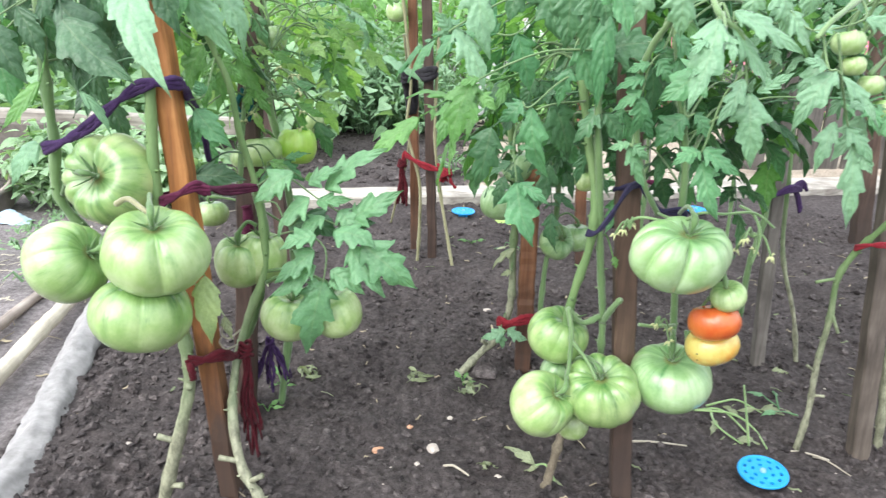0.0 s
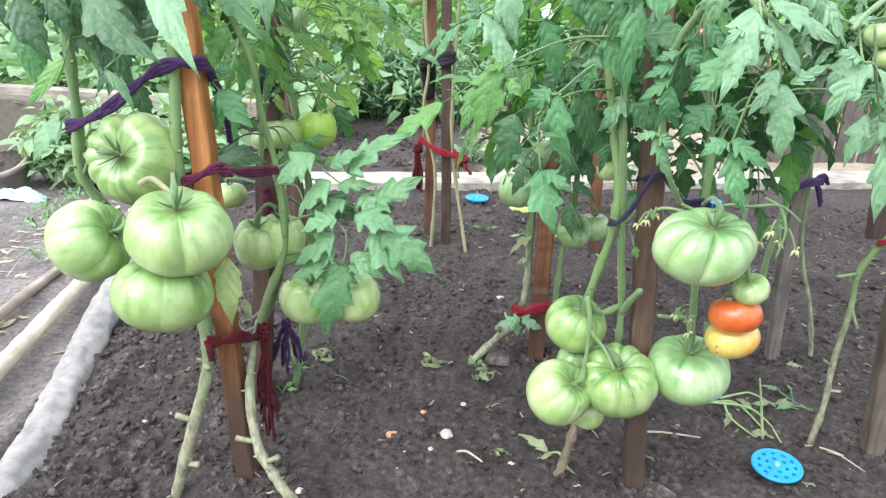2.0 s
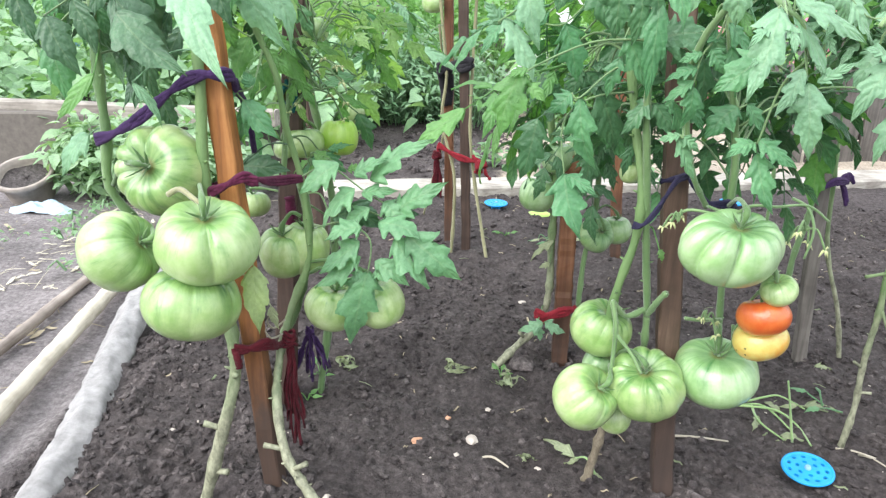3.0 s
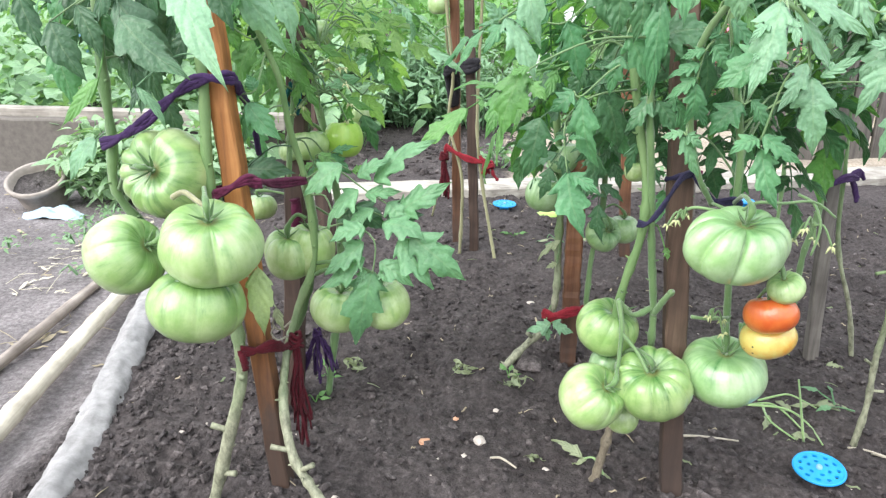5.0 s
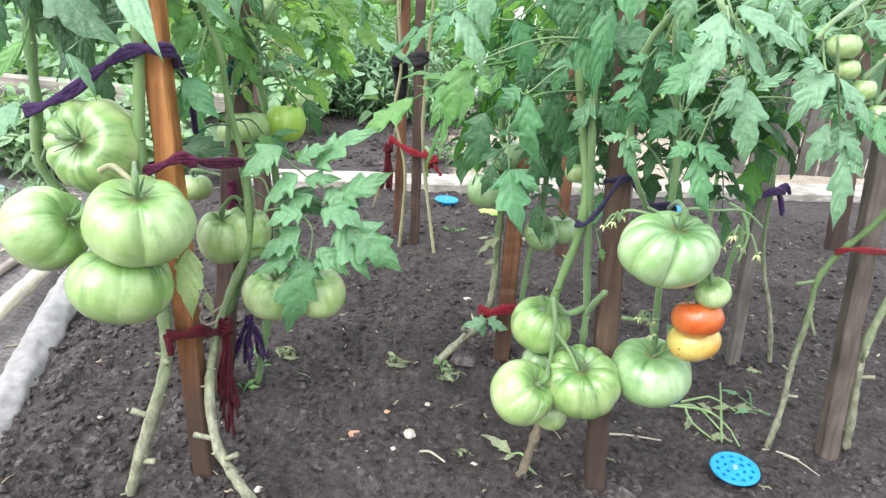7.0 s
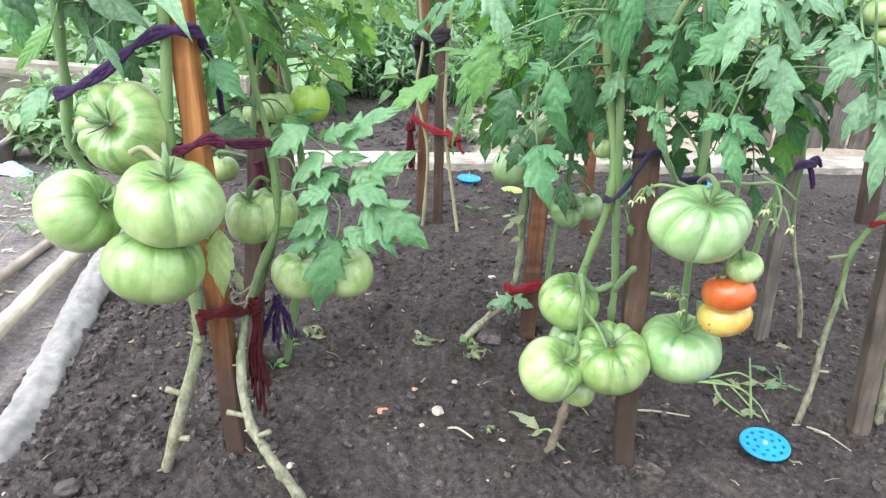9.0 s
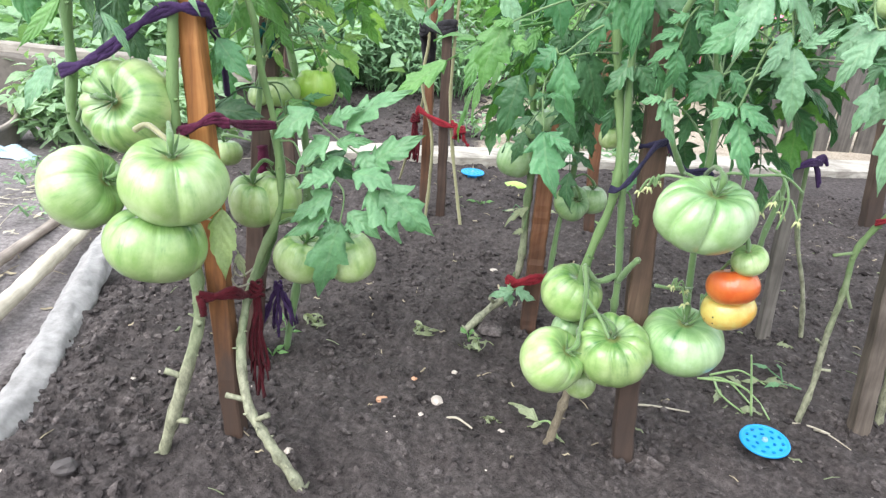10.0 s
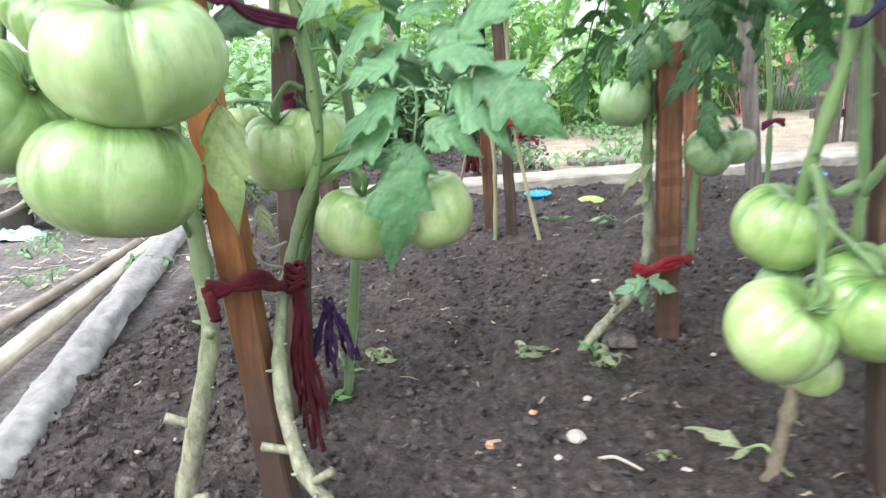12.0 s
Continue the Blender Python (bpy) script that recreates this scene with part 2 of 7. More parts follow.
FLOWER = stem_material("dried_blossom", (0.32, 0.38, 0.15), (0.52, 0.54, 0.28))


def tomato_material(name, shoulder, flesh, pale, streak=0.62):
    """Unripe skin: pale flesh, dark green streaks that run down from the crown and break up below."""
    m, n, l, p = material(name)
    uv = n.new("ShaderNodeUVMap")
    uv.uv_map = "skin"
    down = n.new("ShaderNodeSeparateXYZ")
    l.new(uv.outputs[0], down.inputs[0])
    co = n.new("ShaderNodeTexCoord").outputs["Object"]
    info = n.new("ShaderNodeObjectInfo")

    def calc(op, a, b=0.0, c=0.0):
        q = n.new("ShaderNodeMath")
        q.operation = op
        for sock, v in zip(q.inputs, (a, b, c)):
            if isinstance(v, (int, float)):
                sock.default_value = v
            else:
                l.new(v, sock)
        return q.outputs[0]

    sep = n.new("ShaderNodeSeparateXYZ")
    l.new(co, sep.inputs[0])
    x, y, z = sep.outputs
    rho = calc("MAXIMUM", calc("SQRT", calc("ADD", calc("MULTIPLY", x, x), calc("MULTIPLY", y, y))), 0.02)
    seed = calc("MULTIPLY", info.outputs["Random"], 40.0)
    round_ = n.new("ShaderNodeCombineXYZ")
    l.new(calc("DIVIDE", x, rho), round_.inputs[0])
    l.new(calc("DIVIDE", y, rho), round_.inputs[1])
    l.new(calc("MULTIPLY_ADD", z, 0.22, seed), round_.inputs[2])
    broad = noise_tex(n, l, round_.outputs[0], 3.4, 3, 0.55)
    thin = noise_tex(n, l, round_.outputs[0], 10.0, 5, 0.65)
    blot = noise_tex(n, l, co, 1.5, 5, 0.6)
    br = ramp(n, [(0.36, (0, 0, 0)), (0.64, (1, 1, 1))])
    l.new(blot.outputs[0], br.inputs[0])
    body = mixed(n, l, br.outputs[0], flesh, pale)
    wide_r, thin_r = ramp(n, [(0.46, (0, 0, 0)), (0.72, (1, 1, 1))]), ramp(n, [(0.54, (0, 0, 0)), (0.72, (1, 1, 1))])
    l.new(broad.outputs[0], wide_r.inputs[0])
    l.new(thin.outputs[0], thin_r.inputs[0])
    patch = ramp(n, [(0.42, (0.25, 0.25, 0.25)), (0.62, (1, 1, 1))])
    l.new(noise_tex(n, l, co, 2.6, 3).outputs[0], patch.inputs[0])
    lines = calc("MULTIPLY", calc("MINIMUM", calc("MULTIPLY_ADD", wide_r.outputs[0], 0.55, calc("MULTIPLY", thin_r.outputs[0], 0.8)), 1.0), patch.outputs[0])
    top = ramp(n, [(0.0, (1, 1, 1)), (0.20, (0.95, 0.95, 0.95)), (0.36, (0.70, 0.70, 0.70)), (0.55, (0.36, 0.36, 0.36)), (0.80, (0.10, 0.10, 0.10))])
    ragged = calc("MULTIPLY_ADD", calc("SUBTRACT", broad.outputs[0], 0.5), -0.55, down.outputs[1])
    l.new(ragged, top.inputs[0])
    haze = ramp(n, [(0.0, (0.72, 0.72, 0.72)), (0.18, (0.45, 0.45, 0.45)), (0.34, (0.18, 0.18, 0.18)), (0.55, (0, 0, 0))])
    l.new(ragged, haze.inputs[0])
    band = calc("MINIMUM", calc("MULTIPLY_ADD", calc("MULTIPLY", top.outputs[0], lines), streak, haze.outputs[0]), 1.0)
    col = mixed(n, l, band, body, shoulder)
    crown = ramp(n, [(0.0, (1, 1, 1)), (0.030, (0.7, 0.7, 0.7)), (0.060, (0, 0, 0))])
    l.new(down.outputs[1], crown.inputs[0])
    col = mixed(n, l, crown.outputs[0], col, (0.17, 0.16, 0.06))
    vary = ramp(n, [(0.0, (0.90, 0.94, 0.90)), (1.0, (1.06, 1.04, 1.0))])
    l.new(info.outputs["Random"], vary.inputs[0])
    l.new(mixed(n, l, 1.0, col, vary.outputs[0], "MULTIPLY"), p.inputs["Base Color"])
    p.inputs["Roughness"].default_value = 0.34
    p.inputs["Specular IOR Level"].default_value = 0.5
    p.inputs["Subsurface Weight"].default_value = 0.12
    p.inputs["Subsurface Radius"].default_value = (0.012, 0.014, 0.006)
    p.inputs["Coat Weight"].default_value = 0.6
    p.inputs["Coat Roughness"].default_value = 0.16
    bump(n, l, mixed(n, l, 0.35, thin.outputs[0], noise_tex(n, l, co, 15, 3).outputs[0]), p, 0.25, 0.003)
    return m


TOMATO_GREEN = tomato_material("unripe_tomato", (0.074, 0.205, 0.045), (0.325, 0.480, 0.175), (0.510, 0.630, 0.345))
# Strongly streaked skin, its flesh also darkened to carry the leaves' shade.
TOMATO_SHADED = tomato_material("unripe_tomato_streaked_shaded", (0.045, 0.150, 0.035), (0.235, 0.390, 0.120), (0.430, 0.560, 0.260), 0.9)
TOMATO_MINT = tomato_material("unripe_tomato_cool", (0.050, 0.175, 0.048), (0.265, 0.440, 0.185), (0.435, 0.595, 0.360))
TOMATO_LIME = tomato_material("unripe_tomato_bright", (0.17, 0.42, 0.03), (0.40, 0.66, 0.09), (0.52, 0.72, 0.18))
TOMATO_YELLOW = tomato_material("turning_tomato", (0.47, 0.45, 0.12), (0.58, 0.29, 0.050), (0.57, 0.50, 0.15), 0.6)
TOMATO_RED = tomato_material("ripening_tomato", (0.50, 0.070, 0.017), (0.56, 0.10, 0.020), (0.62, 0.165, 0.036), 0.8)


def wood_material(name, dark, mid, light, rough=0.65, along="z", mud=0.0):
    m, n, l, p = material(name)
    co = n.new("ShaderNodeTexCoord").outputs["Object"]
    info = n.new("ShaderNodeObjectInfo")
    long = {"x": (0.06, 1, 1), "z": (1, 1, 0.06)}[along]
    grain = noise_tex(n, l, co, 90, 6, 0.65, long)
    fine = noise_tex(n, l, co, 300, 4, 0.6, long)
    stain = noise_tex(n, l, co, 9, 4, 0.6)
    r = ramp(n, [(0.28, dark), (0.5, mid), (0.74, light)])
    l.new(grain.outputs[0], r.inputs[0])
    s = ramp(n, [(0.34, (0.55, 0.52, 0.5)), (0.62, (1.12, 1.1, 1.08))])
    l.new(stain.outputs[0], s.inputs[0])
    colour = mixed(n, l, 0.85, r.outputs[0], s.outputs[0], "MULTIPLY")
    if mud:
        sep = n.new("ShaderNodeSeparateXYZ")
        l.new(co, sep.inputs[0])
        splash = noise_tex(n, l, co, 22, 6, 0.7, (1, 1, 0.5))
        add = n.new("ShaderNodeMath")
        add.operation = "MULTIPLY_ADD"
        l.new(splash.outputs[0], add.inputs[0])
        add.inputs[1].default_value = 0.30
        l.new(sep.outputs[2], add.inputs[2])
        f = n.new("ShaderNodeMapRange")
        f.inputs[1].default_value, f.inputs[2].default_value = mud - 0.02, mud + 0.22
        f.inputs[3].default_value, f.inputs[4].default_value = 0.93, 0.0
        l.new(add.outputs[0], f.inputs[0])
        colour = mixed(n, l, f.outputs[0], colour, (0.046, 0.033, 0.028))
    l.new(colour, p.inputs["Base Color"])
    p.inputs["Roughness"].default_value = rough
    both = mixed(n, l, 0.5, grain.outputs[0], fine.outputs[0])
    bump(n, l, both, p, 0.55, 0.0015)
    return m


WOOD_ORANGE = wood_material("orange_stake_wood", (0.16, 0.060, 0.022), (0.36, 0.145, 0.042), (0.52, 0.25, 0.085), mud=0.26)
WOOD_BROWN = wood_material("brown_stake_wood", (0.046, 0.029, 0.022), (0.098, 0.061, 0.044), (0.155, 0.106, 0.079), mud=0.16)
WOOD_RUST = wood_material("rusty_stake_wood", (0.085, 0.036, 0.020), (0.190, 0.082, 0.040), (0.29, 0.15, 0.08), mud=0.14)
WOOD_DARK = wood_material("dark_stake_wood", (0.030, 0.020, 0.017), (0.066, 0.041, 0.032), (0.115, 0.076, 0.058))
WOOD_GREY = wood_material("weathered_wood", (0.085, 0.078, 0.070), (0.17, 0.157, 0.143), (0.27, 0.255, 0.23))
WOOD_ASH = wood_material("grey_brown_stake_wood", (0.060, 0.049, 0.041), (0.120, 0.100, 0.084), (0.19, 0.165, 0.142))
WOOD_BOARD = wood_material("grey_board_wood", (0.17, 0.155, 0.135), (0.30, 0.28, 0.25), (0.42, 0.40, 0.36), 0.75, "x")
WOOD_FENCE = wood_material("dark_fence_wood", (0.050, 0.046, 0.042), (0.102, 0.094, 0.086), (0.165, 0.152, 0.140))
WOOD_PALE = wood_material("pale_weathered_wood", (0.27, 0.25, 0.22), (0.43, 0.41, 0.37), (0.57, 0.55, 0.50), 0.75, "x")
WOOD_POLE = wood_material("peeled_pole", (0.40, 0.36, 0.28), (0.60, 0.56, 0.46), (0.74, 0.71, 0.62), 0.6)
WOOD_PIPE = wood_material("old_pole", (0.17, 0.14, 0.12), (0.30, 0.26, 0.23), (0.44, 0.40, 0.36), 0.7)


def cloth_material(name, dark, light, rough=0.9, folds=45):
    m, n, l, p = material(name)
    co = n.new("ShaderNodeTexCoord").outputs["Object"]
    weave = noise_tex(n, l, co, 700, 3, 0.7)
    fold = noise_tex(n, l, co, folds, 6, 0.7)
    r = ramp(n, [(0.3, dark), (0.72, light)])
    l.new(fold.outputs[0], r.inputs[0])
    l.new(r.outputs[0], p.inputs["Base Color"])
    p.inputs["Roughness"].default_value = rough
    p.inputs["Sheen Weight"].default_value = 0.08
    p.inputs["Specular IOR Level"].default_value = 0.1
    bump(n, l, mixed(n, l, 0.4, weave.outputs[0], fold.outputs[0]), p, 0.8, 0.003)
    return m


PURPLE = cloth_material("purple_knit", (0.029, 0.014, 0.053), (0.076, 0.040, 0.122))
PLUM = cloth_material("plum_cloth", (0.055, 0.008, 0.026), (0.130, 0.026, 0.062))
MAROON = cloth_material("maroon_knit", (0.052, 0.006, 0.010), (0.112, 0.015, 0.023))
RED_CLOTH = cloth_material("red_knit", (0.15, 0.010, 0.018), (0.29, 0.028, 0.040))
NAVY = cloth_material("navy_cloth", (0.012, 0.012, 0.030), (0.045, 0.040, 0.085))
BLACK_CLOTH = cloth_material("dark_cloth", (0.012, 0.012, 0.014), (0.040, 0.038, 0.045))
FELT = cloth_material("garden_fleece", (0.215, 0.209, 0.207), (0.395, 0.387, 0.387), folds=38)
TEAL_NET = cloth_material("teal_netting", (0.010, 0.075, 0.080), (0.030, 0.160, 0.160))
BAG = cloth_material("pale_blue_film", (0.30, 0.43, 0.55), (0.52, 0.64, 0.74), 0.35)
WHITE_FILM = cloth_material("white_film", (0.72, 0.74, 0.76), (0.86, 0.87, 0.88), 0.5)


def plain(name, col, rough, spot=0.12):
    m, n, l, p = material(name)
    co = n.new("ShaderNodeTexCoord").outputs["Object"]
    a = noise_tex(n, l, co, 40, 5)
    r = ramp(n, [(0.3, tuple(c * (1 - spot) for c in col)), (0.7, tuple(min(1, c * (1 + spot)) for c in col))])
    l.new(a.outputs[0], r.inputs[0])
    l.new(r.outputs[0], p.inputs["Base Color"])
    p.inputs["Roughness"].default_value = rough
    bump(n, l, noise_tex(n, l, co, 260, 4).outputs[0], p, 0.25, 0.001)
    return m


BLUE_PLASTIC = plain("blue_plastic", (0.010, 0.300, 0.690), 0.45)
HUB_GREY = plain("worn_hub", (0.22, 0.40, 0.52), 0.5)
CLAY = plain("grey_clay", (0.30, 0.265, 0.235), 0.85, 0.2)
CONCRETE = plain("weathered_concrete", (0.125, 0.112, 0.098), 0.9, 0.22)
STONE_PALE = plain("pale_stone", (0.52, 0.46, 0.41), 0.8, 0.15)
STONE_BRICK = plain("brick_chip", (0.58, 0.33, 0.21), 0.85, 0.2)
STONE_GREY = plain("grey_stone", (0.070, 0.062, 0.062), 0.85, 0.2)
PINK = plain("pink_petals", (0.70, 0.20, 0.30), 0.6, 0.2)
RIND = plain("cut_rind", (0.42, 0.62, 0.16), 0.45, 0.2)
BLUE_BARREL = plain("pale_blue_barrel", (0.22, 0.42, 0.66), 0.45)

# ---- building helpers ----


class Shape:
    """Vertices, faces, leaf coordinates and smoothness of one mesh in the making."""

    def __init__(self):
        self.v, self.f, self.uv = [], [], []

    def grid(self, rows, uvs=None, closed=False, flip=False):
        o, m = len(self.v), len(rows[0])
        for i, row in enumerate(rows):
            for j, p in enumerate(row):
                self.v.append(tuple(p))
                self.uv.append(uvs[i][j] if uvs else (i / max(1, len(rows) - 1), j / max(1, m - 1)))
        for i in range(len(rows) - 1):
            for j in range(m if closed else m - 1):
                k = (j + 1) % m
                q = (o + i * m + j, o + i * m + k, o + (i + 1) * m + k, o + (i + 1) * m + j)
                self.f.append(q[::-1] if flip else q)
        return o

    def tube(self, pts, radii, seg=8, flat=1.0, caps=True, wobble=0.0, rng=random):
        pts = [Vector(p) for p in pts]
        rows, side = [], None
        for i, p in enumerate(pts):
            d = (pts[min(i + 1, len(pts) - 1)] - pts[max(i - 1, 0)]).normalized()
            if side is None:
                side = d.orthogonal().normalized()
            side = (side - d * side.dot(d)).normalized()
            up = d.cross(side)
            r = radii[i] if not isinstance(radii, (int, float)) else radii
            rows.append([p + (side * math.cos(a) + up * math.sin(a) * flat) * r * (1 + (rng.uniform(-wobble, wobble) if wobble else 0))
                         for a in (2 * math.pi * j / seg for j in range(seg))])
        o = self.grid(rows, closed=True)
        if caps:
            self.f.append(tuple(o + j for j in range(seg))[::-1])
            e = o + (len(rows) - 1) * seg
            self.f.append(tuple(e + j for j in range(seg)))

    def mesh(self, name, mat, smooth=True, uvname="leaf"):
        me = bpy.data.meshes.new(name)
        me.from_pydata(self.v, [], self.f)
        uv = me.uv_layers.new(name=uvname)
        idx = np.empty(len(me.loops), np.int32)
        me.loops.foreach_get("vertex_index", idx)
        uv.data.foreach_set("uv", np.array(self.uv, np.float32)[idx].ravel())
        if smooth:
            me.polygons.foreach_set("use_smooth", np.ones(len(me.polygons), bool))
        me.materials.append(mat)
        me.update()
        return me


def smooth_line(pts, n=6):
    """A gliding line through the points, n steps between each two."""
    pts = [Vector(p) for p in pts]
    out = []
    for i in range(len(pts) - 1):
        a, b, c, d = pts[max(i - 1, 0)], pts[i], pts[i + 1], pts[min(i + 2, len(pts) - 1)]
        for k in range(n):
            t = k / n
            out.append(0.5 * ((2 * b) + (c - a) * t + (2 * a - 5 * b + 4 * c - d) * t * t + (3 * b - a - 3 * c + d) * t ** 3))
    return out + [pts[-1]]


def lerp_list(a, b, n):
    return [a + (b - a) * i / (n - 1) for i in range(n)]


def part(name, shape, mat, parent, label="", smooth=True, uvname="leaf"):
    ob = new(name, shape.mesh(name, mat, smooth, uvname) if isinstance(shape, Shape) else shape)
    ob.parent = parent
    if label:
        ob["label"] = label
    return ob


def thing(name, label, category, at=(0, 0, 0), group="", kind=""):
    ob = new(name)
    ob.empty_display_size = 0.02
    ob.location = at
    return tagged(ob, label, category, group, kind)


def solo(name, shape, mat, label, category, at=None, group="", kind="", smooth=True, uvname="leaf"):
    ob = new(name, shape.mesh(name, mat, smooth, uvname))
    if at:
        ob.location = at
    return tagged(ob, label, category, group, kind)


def add_leaflet(sh, base, tip, width, normal, rng, rows=13, lobes=0.34, droop=0.10, fold=0.22, ripple=0.05):
    """One unevenly lobed, folded, drooping leaflet with a drawn-out tip, from base to tip."""
    base, tip = Vector(base), Vector(tip)
    ax = tip - base
    length = ax.length
    ax.normalize()
    nrm = Vector(normal)
    nrm = (nrm - ax * nrm.dot(ax)).normalized()
    sd = ax.cross(nrm)
    ph, tw = rng.uniform(0, 6.3), rng.uniform(-0.45, 0.45)
    skew = rng.uniform(-0.08, 0.08)
    beat = {-1: rng.uniform(2.4, 3.7), 1: rng.uniform(2.4, 3.7)}
    start = {-1: rng.random(), 1: rng.random()}
    wide = {-1: rng.uniform(0.85, 1.15), 1: rng.uniform(0.85, 1.15)}
    curl = rng.uniform(0.0, 0.30)
    columns = (-1, -0.72, -0.36, 0, 0.36, 0.72, 1) if rows > 12 else (-1, -0.5, 0, 0.5, 1)
    grid, uvs = [], []
    for i in range(rows + 1):
        u = i / rows
        env = (math.sin(math.pi * u ** 0.58) ** 0.95 if 0 < u < 1 else 0.02) * (1.14 - 0.50 * u)
        row, ruv = [], []
        turn = tw * u
        s2 = sd * math.cos(turn) + nrm * math.sin(turn)
        n2 = nrm * math.cos(turn) - sd * math.sin(turn)
        fade = max(0.0, 1 - (u / 0.82) ** 2.2)
        for v in columns:
            s = -1 if v < 0 else 1
            f = (u * beat[s] + start[s]) % 1.0
            cut = (1 - f / 0.74 if f < 0.74 else (f - 0.74) / 0.26) ** 1.3
            reach = max(0.0, abs(v) - 0.3) / 0.7
            deep = lobes * 2.3 * fade * cut * reach ** 1.6
            tooth = 0.045 * math.sin(ph * s + 2 * math.pi * u * beat[s] * 3.1) * (0.4 + 0.6 * fade) * (abs(v) == 1)
            hh = 0.47 * width * env * wide[s] * max(0.22, 1 - deep + tooth)
            shift = 0.10 * fade * (1 - cut) * reach ** 2
            z = droop * length * 2 * u * (1 - u) + fold * hh * abs(v) - 0.30 * hh * v * v - curl * length * 0.5 * u ** 3
            z += ripple * width * math.sin(ph + 9 * u + 2.5 * v) * abs(v)
            row.append(base + ax * (u + (shift if 0 < u < 1 else 0)) * length + s2 * (hh * v) + sd * skew * length * math.sin(math.pi * u) + n2 * z)
            ruv.append((u, 0.5 + 0.5 * v))
        grid.append(row)
        uvs.append(ruv)
    sh.grid(grid, uvs)


def compound(rng, length=0.20, pairs=3, rows=18):
    """A whole tomato leaf: stalk along +x, upper side +z, drooping."""
    sh = Shape()
    bend = rng.uniform(0.35, 0.8)
    line = []
    for i in range(9):
        u = i / 8
        line.append(Vector((length * u * (1 - 0.18 * bend * u), 0.02 * length * math.sin(3 * u + rng.random()), -bend * 0.55 * length * u * u)))
    sh.tube(line, lerp_list(0.0028, 0.0011, 9), 5)
    for k in range(pairs):
        u = 0.34 + 0.5 * k / max(1, pairs - 1) * 0.9
        p = line[min(8, int(u * 8))]
        for sgn in (-1, 1):
            size = length * rng.uniform(0.34, 0.48) * (0.75 + 0.35 * (k > 0))
            d = Vector((0.55 + rng.uniform(-0.2, 0.25), sgn * rng.uniform(0.75, 1.0), -rng.uniform(0.15, 0.75))).normalized()
            q = p + Vector((0, sgn * 0.03 * length, 0))
            sh.tube([p, q], 0.0012, 4)
            add_leaflet(sh, q, q + d * size, size * rng.uniform(0.44, 0.56), (rng.uniform(-0.2, 0.4), sgn * -0.1, 1), rng, rows)
            if rng.random() < 0.6:
                s2 = size * 0.32
                r0 = line[min(7, int(u * 8) + 1)]
                add_leaflet(sh, r0, r0 + Vector((0.4, sgn, -0.3)).normalized() * s2, s2 * 0.6, (0, 0, 1), rng, 7)
    size = length * rng.uniform(0.5, 0.62)
    add_leaflet(sh, line[-1], line[-1] + Vector((0.75, rng.uniform(-0.2, 0.2), -0.65)).normalized() * size, size * 0.62, (0.5, 0, 1), rng, rows + 2)
    return sh


LEAF_RNG = random.Random(7)
LEAF_SHAPES = [compound(LEAF_RNG, 0.19, LEAF_RNG.choice((2, 3, 3))) for _ in range(9)]
LEAF_MESHES = {}


def leaf_mesh(k, mat):
    if (k, mat.name) not in LEAF_MESHES:
        LEAF_MESHES[k, mat.name] = LEAF_SHAPES[k].mesh("leaf", mat)
    return LEAF_MESHES[k, mat.name]


STRAW = plain("dry_litter", (0.34, 0.29, 0.20), 0.9, 0.35)
PALE_STRAW = plain("bleached_straw", (0.52, 0.48, 0.38), 0.9, 0.3)
SCAR = plain("fruit_scar", (0.05, 0.06, 0.03), 0.8)


def nearest_on(lines, p):
    best = None
    for ln in lines:
        for q in ln:
            d = (q - p).length
            if best is None or d < best[0]:
                best = (d, q)
    return best[1]


